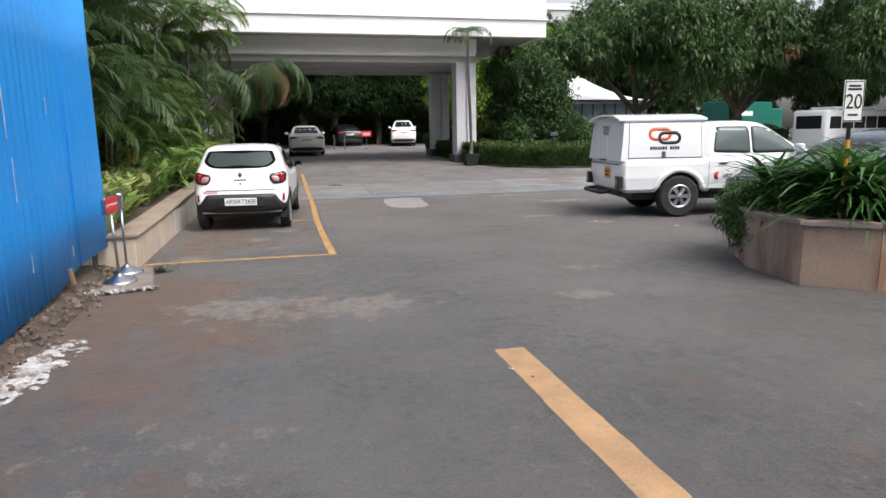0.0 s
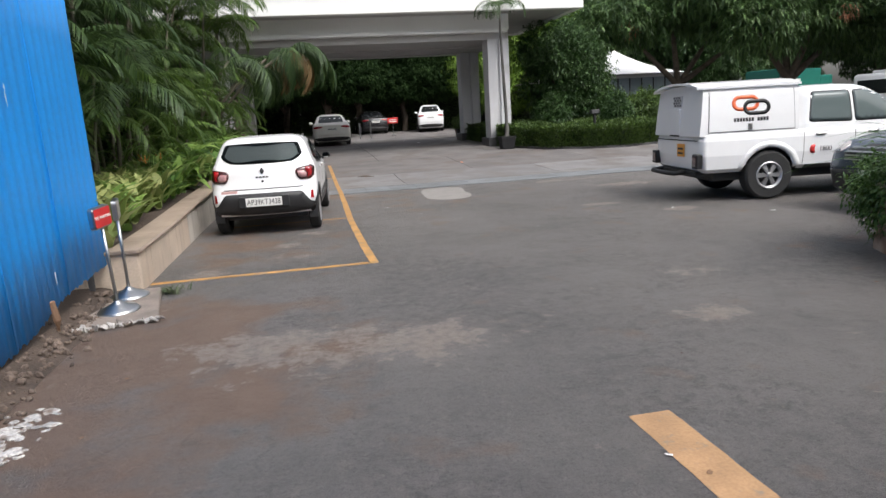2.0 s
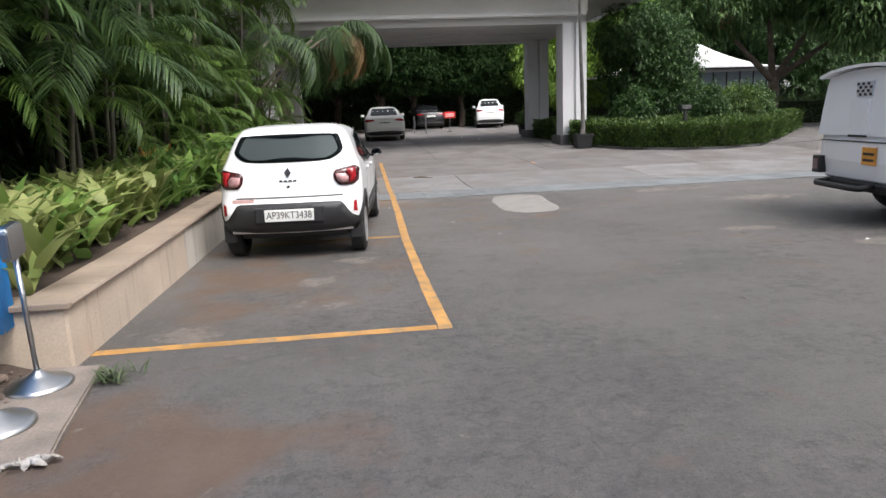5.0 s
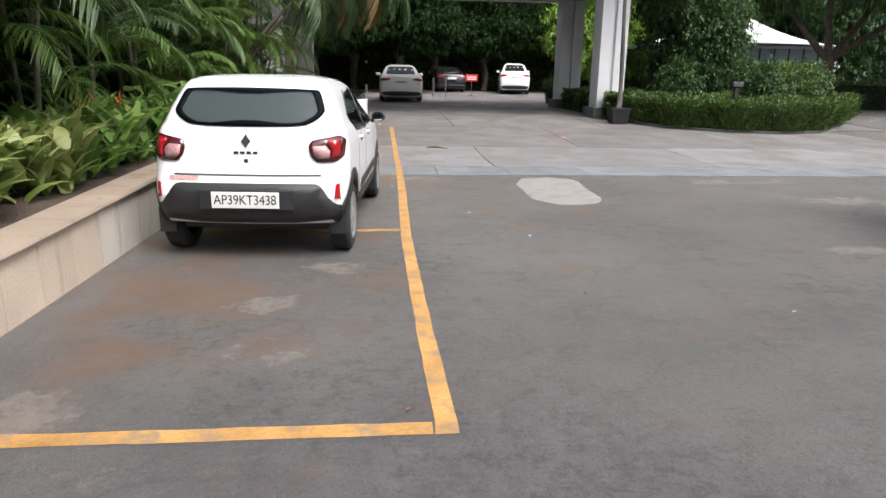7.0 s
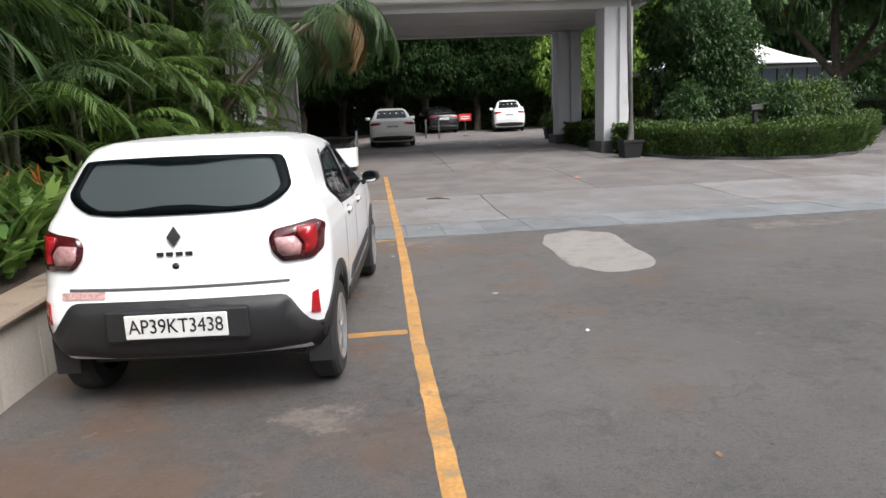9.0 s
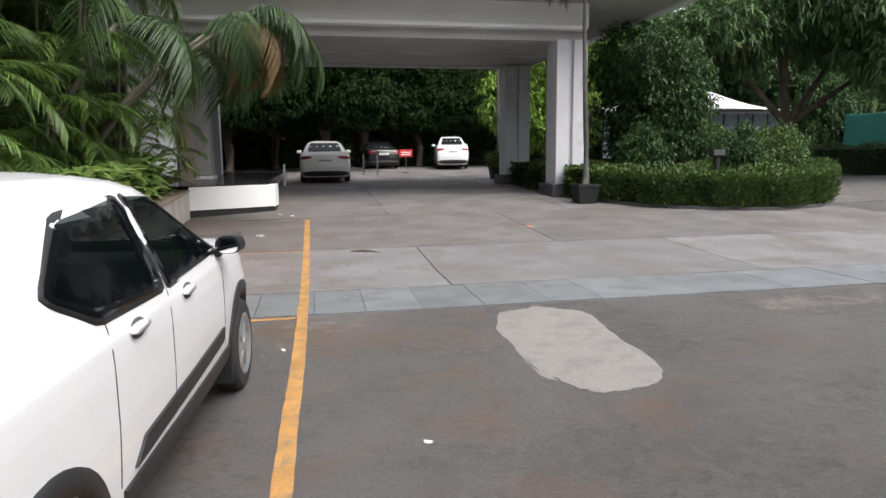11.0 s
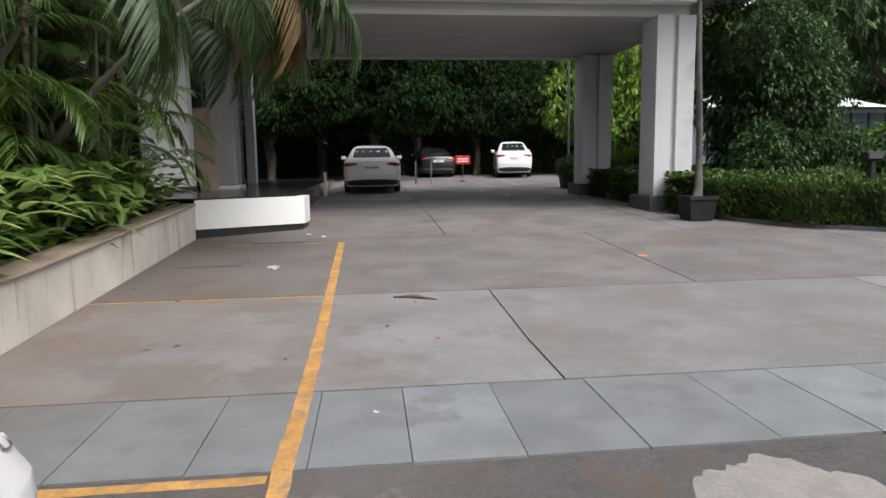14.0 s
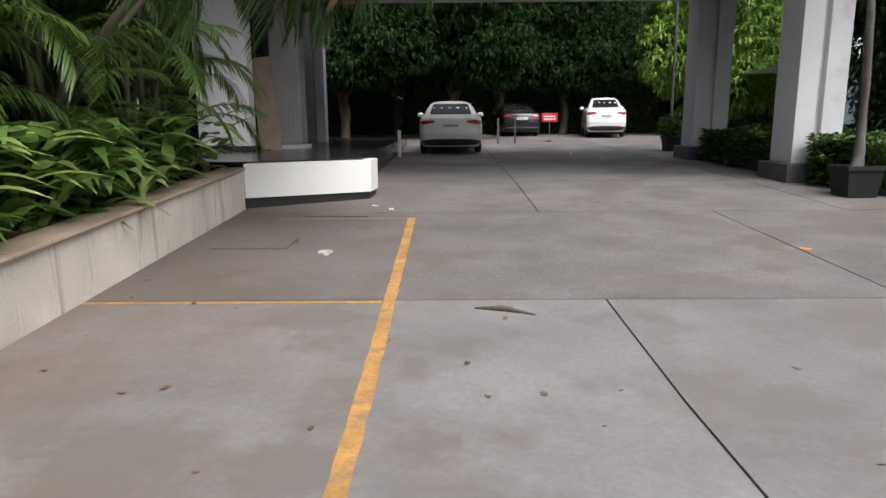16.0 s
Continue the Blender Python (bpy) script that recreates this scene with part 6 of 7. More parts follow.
def pickup(m):
    car = empty("pickup_truck", m, "white double-cab service pickup with a boxy canopy", "pickup truck")
    low = [(0.44, 0.1, 4.95, 0.8), (0.5, 0.03, 5.1, 0.87), (0.7, 0.0, 5.15, 0.9), (0.92, 0.0, 5.1, 0.9), (1.0, 0.02, 5.02, 0.885), (1.03, 0.05, 4.9, 0.86)]
    bm = shell(low, 24, 0.08, 0.45, 0.02)
    bvh = BVHTree.FromBMesh(bm)
    wh = ((1.08, 0.38), (4.2, 0.38))
    cut_arches(bm, wh, 0.44)
    part("body", bm, CARWHITE, car, "white painted body", smooth=False)
    part("bonnet", shell([(1.0, 3.1, 5.02, 0.85), (1.06, 3.1, 4.95, 0.82), (1.11, 3.15, 4.7, 0.72), (1.14, 3.2, 4.3, 0.5)], 12, 0.1, 0.4), CARWHITE, car, smooth=True)
    cabs = [(1.0, 1.56, 3.72, 0.86), (1.1, 1.57, 3.55, 0.85), (1.3, 1.6, 3.24, 0.8), (1.5, 1.64, 2.95, 0.745), (1.6, 1.68, 2.78, 0.7), (1.65, 1.75, 2.65, 0.63), (1.68, 1.9, 2.45, 0.4)]
    bm = shell(cabs, 34, 0.12, 0.3, 0.03)
    cvh = BVHTree.FromBMesh(bm)
    part("cab", bm, CARWHITE, car, "white cab", smooth=True)
    sec = [(-0.87, 1.0), (-0.86, 1.3), (-0.83, 1.6), (-0.8, 1.7), (-0.4, 1.755), (0, 1.77), (0.4, 1.755), (0.8, 1.7), (0.83, 1.6), (0.86, 1.3), (0.87, 1.0)]
    bm = bmesh.new()
    a = [bm.verts.new((x, 0.0 + 0.1 * max(0, z - 1.0), z)) for x, z in sec]
    b = [bm.verts.new((x, 1.53, z)) for x, z in sec]
    for k in range(len(sec) - 1):
        bm.faces.new((a[k], b[k], b[k + 1], a[k + 1]))
    bm.faces.new(a), bm.faces.new(b[::-1])
    bmesh.ops.recalc_face_normals(bm, faces=bm.faces)
    box_vh = BVHTree.FromBMesh(bm)
    part("canopy", bm, CARWHITE, car, "white box canopy over the bed")
    bm = bmesh.new()
    arc = [(-0.85, 1.69), (-0.6, 1.745), (-0.3, 1.775), (0, 1.785), (0.3, 1.775), (0.6, 1.745), (0.85, 1.69)]
    rows = [[bm.verts.new((x, y, z + dz)) for x, z in arc] for y, dz in ((-0.04, 0), (1.55, 0), (1.55, 0.035), (-0.04, 0.035))]
    for r0, r1 in zip(rows, rows[1:] + rows[:1]):
        for k in range(len(arc) - 1):
            bm.faces.new((r0[k], r0[k + 1], r1[k + 1], r1[k]))
    for k in (0, -1):
        bm.faces.new([r[k] for r in rows])
    bmesh.ops.recalc_face_normals(bm, faces=bm.faces)
    part("roof_lip", bm, CARWHITE, car, "curved canopy roof with an overhanging lip")
    for sd in (-1, 1):
        w1 = rc([(1.72, 1.14), (2.36, 1.12), (2.36, 1.56), (1.8, 1.56)])
        w2 = rc([(2.44, 1.12), (3.3, 1.12), (2.9, 1.48), (2.7, 1.56), (2.44, 1.56)])
        for w in (w1, w2):
            stick("window_frame", grown(w, 0.025), "x", sd, cvh, BLACK, car, 0.003)
            stick("side_window", w, "x", sd, cvh, CABGLASS, car, 0.007, "side window, grey-green for the light in it")
        for y0 in (1.6, 2.4, 3.35):
            stick("door_gap", [(y0, 0.5), (y0 + 0.008, 0.5), (y0 + 0.008, 0.98), (y0, 0.98)], "x", sd, bvh, SEAM, car, 0.002, depth=0.004)
        for y0 in (1.78, 2.6):
            stick("door_handle", soft_poly([(y0, 0.93), (y0 + 0.16, 0.93), (y0 + 0.16, 0.96), (y0, 0.96)], 1), "x", sd, bvh, CHROME, car, 0.02)
        stick("canopy_panel", [(0.14, 1.06), (1.46, 1.06), (1.44, 1.64), (0.16, 1.64)], "x", sd, box_vh, CARWHITE, car, 0.012, "white side hatch panel")
        for q in ([(0.13, 1.045), (1.47, 1.045), (1.47, 1.055), (0.13, 1.055)], [(0.13, 1.045), (0.138, 1.045), (0.158, 1.65), (0.15, 1.65)], [(1.462, 1.045), (1.47, 1.045), (1.452, 1.65), (1.445, 1.65)]):
            stick("hatch_gap", q, "x", sd, box_vh, SEAM, car, 0.004, depth=0.004)
        stick("hatch_latch", [(0.74, 1.07), (0.8, 1.07), (0.8, 1.16), (0.74, 1.16)], "x", sd, box_vh, CHROME, car, 0.025, "steel latch")
        arch_ring("arch_lip", 1.08, 0.38, 0.415, 0.5, bvh, sd, CARWHITE, car, 12, 168)
        arch_ring("arch_lip", 4.2, 0.38, 0.415, 0.5, bvh, sd, CARWHITE, car, 12, 168)
        stick("sill_step", [(1.65, 0.44), (3.6, 0.44), (3.6, 0.5), (1.65, 0.5)], "x", sd, bvh, BLACK, car, 0.05, "black side step", 0.06)
        wheel(car, sd * 0.78, 1.08, 0.37, 0.25, sd, 6, None, 0.82)
        wheel(car, sd * 0.78, 4.2, 0.37, 0.25, sd, 6, None, 0.82)
        mir = part("mirror", box(sd * 0.98 - 0.1, sd * 0.98 + 0.1, 3.16, 3.26, 1.1, 1.26, 0.03, 2), CARWHITE, car, "white wing mirror", smooth=True)
        lamp = part("lamp_housing", box(sd * 0.8 - 0.09, sd * 0.8 + 0.09, -0.045, 0.05, 0.52, 0.74, 0.015), BLACK, car, "black tail lamp housing")
        part("lamp_lens", box(sd * 0.8 - 0.06, sd * 0.8 + 0.06, -0.052, -0.045, 0.56, 0.7, 0.004), LAMPDARK, lamp)
    # chain-link device of two rings, and its caption as plain bars, on the near side panel
    for cy, mt, z0 in ((0.7, ORANGE, 1.46), (0.87, INK, 1.395)):
        ring_o = [(cy + 0.15 * (1 if math.cos(t) > 0 else -1) * 0.6 + 0.12 * math.cos(t), z0 + 0.115 * math.sin(t)) for t in np.linspace(0, 2 * math.pi, 28, endpoint=False)]
        ring_i = [(cy + 0.15 * (1 if math.cos(t) > 0 else -1) * 0.6 + 0.065 * math.cos(t), z0 + 0.06 * math.sin(t)) for t in np.linspace(0, 2 * math.pi, 28, endpoint=False)]
        stick("painted_device", ring_o, "x", 1, box_vh, mt, car, 0.0145 if mt is ORANGE else 0.016, "ring of a painted chain-link device", 0.002, hole=ring_i)
    for k in range(12):
        if k != 7:
            y0 = 0.52 + 0.045 * k
            stick("caption", [(y0, 1.19), (y0 + 0.034, 1.19), (y0 + 0.034, 1.245), (y0, 1.245)], "x", 1, box_vh, INK, car, 0.0145, "plain dark caption", 0.002)
    words("1800", 0.1, pose(0.907, 1.94, 0.72, 90, 0, 90), INK, car, "phone_number")
    words("121", 0.1, pose(0.907, 2.2, 0.72, 90, 0, 90), INK, car, "phone_number")
    stick("phone_mark", soft_poly([(1.72, 0.66), (1.79, 0.66), (1.76, 0.72), (1.79, 0.79), (1.72, 0.79), (1.69, 0.72)], 1), "x", 1, bvh, RED, car, 0.008, "red telephone mark")
    # rear
    part("rear_door", box(-0.2, 0.14, -0.004, 0.03, 1.0, 1.42, 0.006), CARWHITE, car, "small rear canopy door")
    part("door_step", box(-0.2, 0.14, -0.016, 0.0, 0.99, 1.015), BLACK, car)
    vent = part("vent", box(-0.17, 0.13, 0.035, 0.06, 1.45, 1.62), GREYWHITE, car, "perforated vent in the rear canopy")
    for k in range(6):
        for j in range(4):
            if (k + j) % 2:
                part("vent_hole", box(-0.165 + 0.048 * k, -0.125 + 0.048 * k, 0.028, 0.04, 1.46 + 0.04 * j, 1.49 + 0.04 * j), INK, vent)
    part("number_plate", box(0.1, 0.36, -0.016, -0.003, 0.68, 0.88, 0.004), PLATEYELLOW, car, "square orange number plate")
    for k in range(2):
        part("plate_line", box(0.13, 0.33, -0.018, -0.016, 0.72 + 0.07 * k, 0.75 + 0.07 * k), INK, car, "unreadable plate characters")
    part("rear_bumper", box(-0.7, 0.7, 0.02, 0.2, 0.4, 0.47, 0.02), BLACK, car, "dark rear bumper bar")
    bm = limb([(-0.6, 0.1, 0.45), (-0.6, -0.14, 0.42), (-0.5, -0.18, 0.42), (0.2, -0.18, 0.42), (0.3, -0.14, 0.42), (0.3, 0.1, 0.45)], [0.035] * 6, None, 10)
    part("step_bar", bm, BLACK, car, "black tubular rear step", smooth=True)
    part("tail_gap", box(-0.8, 0.8, -0.006, 0.0, 0.93, 0.945), SEAM, car)
    part("underbody", box(-0.7, 0.7, 0.3, 4.8, 0.3, 0.5, 0.02), BLACK, car)
    return car


pickup(pose(5.93, 11.42, 0, 0, 0, -98))


def plain_car(name, m, paint, slices, rear_glass, side_windows, wheels, r, half, label, lamps, front=False, boot_plate=0.72):
    car = empty(name, m, label, "car")
    bm = shell(slices)
    bvh = BVHTree.FromBMesh(bm)
    cut_arches(bm, [(y, r) for y in wheels], r + 0.05)
    part("body", bm, paint, car, smooth=True)
    stick("rear_window", rear_glass, "y", -1, bvh, DARKGLASS, car, 0.006, "dark rear window")
    for sd in (-1, 1):
        for w in side_windows:
            stick("side_window", w, "x", sd, bvh, DARKGLASS, car, 0.006, "dark side window")
        stick("tail_lamp", soft_poly([(sd * a, b) for a, b in lamps], 1), "y", -1, bvh, LAMPRED, car, 0.012, "red tail lamp", 0.04)
        part("mirror", box(sd * (half + 0.06) - 0.09, sd * (half + 0.06) + 0.09, slices[-1][2] + 0.5, slices[-1][2] + 0.62, 0.98, 1.1, 0.03, 2), paint, car, smooth=True)
        for y in wheels:
            wheel(car, sd * (half - 0.1), y, r, 0.19, sd, 7)
    stick("rear_bumper", soft_poly([(-half, 0.24), (half, 0.24), (half, 0.36), (half * 0.6, 0.42), (-half * 0.6, 0.42), (-half, 0.36)], 1), "y", -1, bvh, BLACK, car, 0.014, "dark lower bumper", 0.05)
    pl = stick("number_plate", [(-0.25, boot_plate), (0.25, boot_plate), (0.25, boot_plate + 0.11), (-0.25, boot_plate + 0.11)], "y", -1, bvh, PLATEWHITE, car, 0.02, "pale number plate")
    for k in range(7):
        x0 = -0.2 + 0.06 * k
        stick("plate_mark", [(x0, boot_plate + 0.025), (x0 + 0.035, boot_plate + 0.025), (x0 + 0.035, boot_plate + 0.085), (x0, boot_plate + 0.085)], "y", -1, bvh, INK, pl, 0.023, depth=0.002)
    stick("windscreen", soft_poly([(-half * 0.78, 1.08), (half * 0.78, 1.08), (half * 0.66, 1.34), (-half * 0.66, 1.34)], 1), "y", 1, bvh, DARKGLASS, car, 0.006)
    part("underbody", box(-half * 0.75, half * 0.75, 0.3, slices[2][2] - 0.3, 0.17, 0.32, 0.02), BLACK, car)
    if front:
        gr = stick("grille", soft_poly([(-0.5, 0.62), (0.5, 0.62), (0.56, 0.84), (-0.56, 0.84)], 1), "y", 1, bvh, BLACK, car, 0.01, "black grille")
        for k in range(4):
            z = 0.65 + 0.048 * k
            stick("grille_bar", [(-0.5, z), (0.5, z), (0.5, z + 0.018), (-0.5, z + 0.018)], "y", 1, bvh, CHROME, gr, 0.022, "chrome bar")
        for sd in (-1, 1):
            stick("headlamp", soft_poly([(sd * 0.58, 0.72), (sd * 0.86, 0.76), (sd * 0.86, 0.9), (sd * 0.58, 0.85)], 1), "y", 1, bvh, LAMPCLEAR, car, 0.012, "clear headlamp", 0.05)
        stick("front_bumper", soft_poly([(-half, 0.26), (half, 0.26), (half, 0.5), (0.5, 0.54), (-0.5, 0.54), (-half, 0.5)], 1), "y", 1, bvh, BLACK, car, 0.012, "black lower front bumper", 0.05)
        stick("front_plate", [(-0.25, 0.44), (0.25, 0.44), (0.25, 0.55), (-0.25, 0.55)], "y", 1, bvh, PLATEWHITE, car, 0.02)
    return car


SEDAN = [(0.2, 0.12, 4.25, 0.78), (0.3, 0.03, 4.35, 0.84), (0.55, 0.0, 4.4, 0.865), (0.75, 0.03, 4.35, 0.865), (0.88, 0.07, 4.1, 0.855), (0.96, 0.1, 3.6, 0.84), (1.0, 0.14, 3.3, 0.82), (1.03, 0.55, 3.18, 0.78), (1.08, 0.78, 3.05, 0.745), (1.25, 1.1, 2.72, 0.66), (1.36, 1.38, 2.42, 0.59), (1.42, 1.65, 2.2, 0.48), (1.44, 1.85, 2.05, 0.3)]
SED_GLASS = rc([(-0.6, 1.07), (0.6, 1.07), (0.5, 1.36), (-0.5, 1.36)], 0.06)
SED_SIDE = (rc([(1.0, 1.02), (1.95, 1.02), (1.95, 1.35), (1.5, 1.32)]), rc([(2.05, 1.02), (2.95, 1.02), (2.45, 1.32), (2.05, 1.35)]))
SED_LAMP = ((0.42, 0.86), (0.84, 0.8), (0.84, 0.92), (0.45, 0.93))
plain_car("sedan_car", pose(1.2, 33.0, rise(34.5) + 0.0, 1.3), CARCREAM, SEDAN, SED_GLASS, SED_SIDE, (0.85, 3.5), 0.31, 0.865, "cream white sedan parked facing away under the porch", SED_LAMP)
plain_car("sedan_car", pose(7.62, 42.2, rise(44) + 0.0, 1.2, 0, -8) @ Matrix.Diagonal((0.93, 0.95, 1.13, 1)), CARWHITE, SEDAN, SED_GLASS, SED_SIDE, (0.85, 3.5), 0.31, 0.865, "white sedan parked at the end of the drive", SED_LAMP)
plain_car("sedan_car", pose(4.4, 44.2, rise(45) + 0.0, 1.2, 0, 4), DARKCAR, SEDAN, SED_GLASS, SED_SIDE, (0.85, 3.5), 0.31, 0.865, "black sedan parked behind the red board", SED_LAMP)
plain_car("saloon_car", pose(11.4, 8.85, 0, 0, 0, 95) @ Matrix.Diagonal((1.03, 1.03, 1.03, 1)), STEELBLUE, SEDAN, SED_GLASS, SED_SIDE, (0.85, 3.5), 0.31, 0.865, "dark grey-blue car with a chrome barred grille", SED_LAMP, True)

# minibus and green lorry across the garden
bus = empty("minibus", pose(24.7, 25.2, rise(25.2), 0, 0, 12) @ Matrix.Scale(0.86, 4), "white minibus parked beyond the trees", "minibus")
part("body", box(-2.6, 2.6, -0.95, 0.95, 0.4, 2.3, 0.16, 3), CARWHITE, bus, smooth=True)
part("roof_unit", box(-1.6, 1.6, -0.7, 0.7, 2.3, 2.45, 0.06), CARWHITE, bus)
for k in range(5):
    part("window", box(-2.3 + 0.95 * k, -1.45 + 0.95 * k, -0.965, -0.94, 1.35, 1.95, 0.02), DARKGLASS, bus)
part("end_window", box(-2.615, -2.58, -0.7, 0.7, 1.35, 2.0, 0.02), DARKGLASS, bus)
for sx in (-1.7, 1.7):
    for sy in (-0.8, 0.8):
        part("wheel", lathe([(0.2, -0.1), (0.36, -0.1), (0.36, 0.1), (0.2, 0.1)], 24, None, "x"), RUBBER, bus).matrix_basis = pose(sx, sy, 0.36, 0, 0, 90)
GREENPAINT = surface("green_paint", (0.008, 0.14, 0.105), 0.45, 0.1, 2, 40, 0.1)
lorry = empty("green_lorry", pose(29.5, 38.5, rise(38.5), 0, 0, 20), "green box-bodied utility lorry at the far side", "lorry")
part("cargo_box", box(-2.4, 2.0, -1.1, 1.1, 1.0, 2.6, 0.04), GREENPAINT, lorry)
part("chassis", box(-2.4, 3.4, -0.6, 0.6, 0.55, 1.0, 0.03), BLACK, lorry)
part("cab", box(2.1, 3.6, -1.0, 1.0, 0.6, 2.2, 0.12, 3), GREENPAINT, lorry)
part("label", box(-1.6, -0.2, -1.115, -1.1, 1.7, 2.0), PLATEWHITE, lorry, "plain pale lettering panel")
for sx in (-1.6, 2.8):
    for sy in (-0.9, 0.9):
        part("wheel", lathe([(0.2, -0.12), (0.42, -0.12), (0.42, 0.12), (0.2, 0.12)], 24, None, "x"), RUBBER, lorry).matrix_basis = pose(sx, sy, 0.42, 0, 0, 90)

# ---- small things ----
def soft_rect(w, h, r):
    return [(sx * (w - r) + r * math.cos(radians(a)), sy * (h - r) + r * math.sin(radians(a))) for sx, sy, a0 in ((1, 1, 0), (-1, 1, 90), (-1, -1, 180), (1, -1, 270)) for a in (a0, a0 + 30, a0 + 60, a0 + 90)]


def stanchion(m, board=True):
    t = empty("sign_stanchion", m, "chrome floor stand with a red no-parking board" if board else "chrome floor stand with a rounded head", "sign stand", "chrome stands")
    part("base", lathe([(0.17, 0.0), (0.172, 0.012), (0.15, 0.03), (0.07, 0.062), (0.03, 0.085), (0.022, 0.1)], 36), CHROME, t, smooth=True)
    part("pole", rod((0, 0, 0.08), (0, 0, 0.74), 0.014, seg=16), CHROME, t, smooth=True)
    fr = part("frame", prism(soft_rect(0.132, 0.09, 0.03), -0.022, 0.022, 0.008), CHROME, t, "rounded chrome frame")
    fr.matrix_basis = pose(0, 0, 0.83, 90, 0, 0)
    if board:
        for sg in (1, -1):
            part("board", prism(soft_rect(0.118, 0.076, 0.018), 0.0225, 0.025), RED, fr, "red board").matrix_basis = pose(0, 0, 0, 0, 0 if sg > 0 else 180, 0)
        words("NO PARKING", 0.039, pose(0, 0, 0.0262), PLATEWHITE, fr)
    return t


plinth_slab = tagged(part("concrete_slab", prism([(-1.86, 7.0), (-1.25, 7.16), (-1.3, 7.4), (-1.45, 8.3), (-1.9, 8.34)], 0, 0.035, 0.01), DUST), "broken thin concrete slab under the stands", "slab", kind="structure")
stanchion(pose(-1.64, 7.5, 0.035, 0, -4, 76))
stanchion(pose(-1.68, 8.02, 0.035, 0, -3, 100), False)
bm = bmesh.new()
random.seed(4)
for k in range(26):
    u = k / 25
    m = Matrix.Translation((-1.9 + 0.68 * u, 7.0 + 0.14 * u + random.uniform(-0.02, 0.02), 0.03)) @ Euler((random.random() * 3, random.random() * 3, random.random() * 3)).to_matrix().to_4x4() @ Matrix.Diagonal((random.uniform(0.02, 0.045), random.uniform(0.012, 0.03), random.uniform(0.008, 0.018), 1))
    bmesh.ops.create_icosphere(bm, subdivisions=2, radius=1, matrix=m)
for v in bm.verts:
    v.co += Vector((noise.noise(v.co * 30), noise.noise(v.co * 30 + Vector((5, 0, 0))), noise.noise(v.co * 30 + Vector((0, 7, 0))))) * 0.015
tagged(part("lime_edging", bm, LIME), "crusted whitewashed edge of the broken slab", "edging", kind="structure")
WOOD = surface("weathered_wood", (0.2, 0.12, 0.075), 0.85, 0.3, 5, 60, 0.5)
tagged(part("wooden_peg", limb([(-1.93, 6.95, 0), (-1.925, 6.95, 0.15), (-1.94, 6.94, 0.3)], [0.03, 0.028, 0.026], None, 8), WOOD), "short brown wooden peg driven in the earth", "peg")
np.random.seed(2)
tuft = empty("grass_tuft", pose(-1.33, 8.12, 0.01), "small dry grey-green weed tuft", "weed")
lv = new("leaves", blade_mesh("leaves", np.random.normal(0, 0.04, (60, 3)) * (1, 1, 0), np.random.normal(0, 1, (60, 3)) * (1, 1, 0.3) + (0, 0, 1), 0.14, 0.01, 0.5, leafy("dry_weed", (0.06, 0.09, 0.04), (0.15, 0.17, 0.1))))
lv.parent = tuft

# speed sign in the corner planter
sg = empty("speed_sign", pose(5.54, 5.55, 0.6), "small white speed limit sign on a black and yellow pole", "sign")
for k in range(9):
    part("pole_band", rod((0, 0, 0.09 * k), (0, 0, 0.09 * (k + 1)), 0.022, seg=14), INK if k % 2 else surface("yellow_band", (0.7, 0.35, 0.02), 0.5, 0.1, 5, 50, 0) if k == 0 else bpy.data.materials["yellow_band"], sg)
part("pole_top", rod((0, 0, 0.81), (0, 0, 1.36), 0.02, seg=14), INK, sg)
pl = part("plate", box(-0.12, 0.12, -0.03, -0.022, 0.98, 1.38, 0.004), PLATEWHITE, sg, "white plate with a black border")
for x0, x1, z0, z1 in ((-0.112, 0.112, 0.988, 0.996), (-0.112, 0.112, 1.364, 1.372), (-0.112, -0.104, 0.996, 1.364), (0.104, 0.112, 0.996, 1.364)):
    part("border", box(x0, x1, -0.0325, -0.03, z0, z1), INK, pl)
words("20", 0.2, pose(0, -0.0325, 1.17, 90, 0, 0), INK, pl)
for z, w in ((1.315, 0.07), (1.285, 0.08), (1.04, 0.06)):
    part("caption", box(-w, w, -0.0325, -0.03, z, z + 0.018), INK, pl)

# red board, bollards and pole lamp at the end of the drive
rs = empty("red_board", pose(4.95, 40.0, rise(40) + 0.014), "red notice board on a thin stand", "sign")
part("board", box(-0.3, 0.3, -0.02, 0.02, 0.72, 1.05, 0.01), RED, rs)
for k in range(2):
    part("caption", box(-0.22, 0.22, -0.024, -0.02, 0.8 + 0.1 * k, 0.85 + 0.1 * k), PLATEWHITE, rs, "unreadable pale lettering")
part("pole", rod((0, 0, 0.02), (0, 0, 0.75), 0.015), CHROME, rs)
part("foot", lathe([(0.16, 0), (0.16, 0.02), (0.02, 0.05)], 20), PLINTH, rs)
for x in (2.9, 3.5):
    b_ = empty("bollard", pose(x, 38.5, rise(38.5) + 0.014), "slim grey steel bollard", "bollard", "drive bollards")
    part("shaft", rod((0, 0, 0), (0, 0, 0.85), 0.035), CHROME, b_)
    part("cap", lathe([(0.045, 0.85), (0.045, 0.88), (0.02, 0.9)], 16), PLINTH, b_)
lp = empty("pole_lamp", pose(8.25, 36.2, rise(36.2)), "slim dark grey garden lamp pole", "lamp post")
part("pole", rod((0, 0, 0), (-0.02, 0, 4.6), 0.045, 0.035), PLINTH, lp)
part("head", lathe([(0.06, 4.6), (0.14, 4.68), (0.14, 4.9), (0.05, 4.96)], 20), PLINTH, lp)
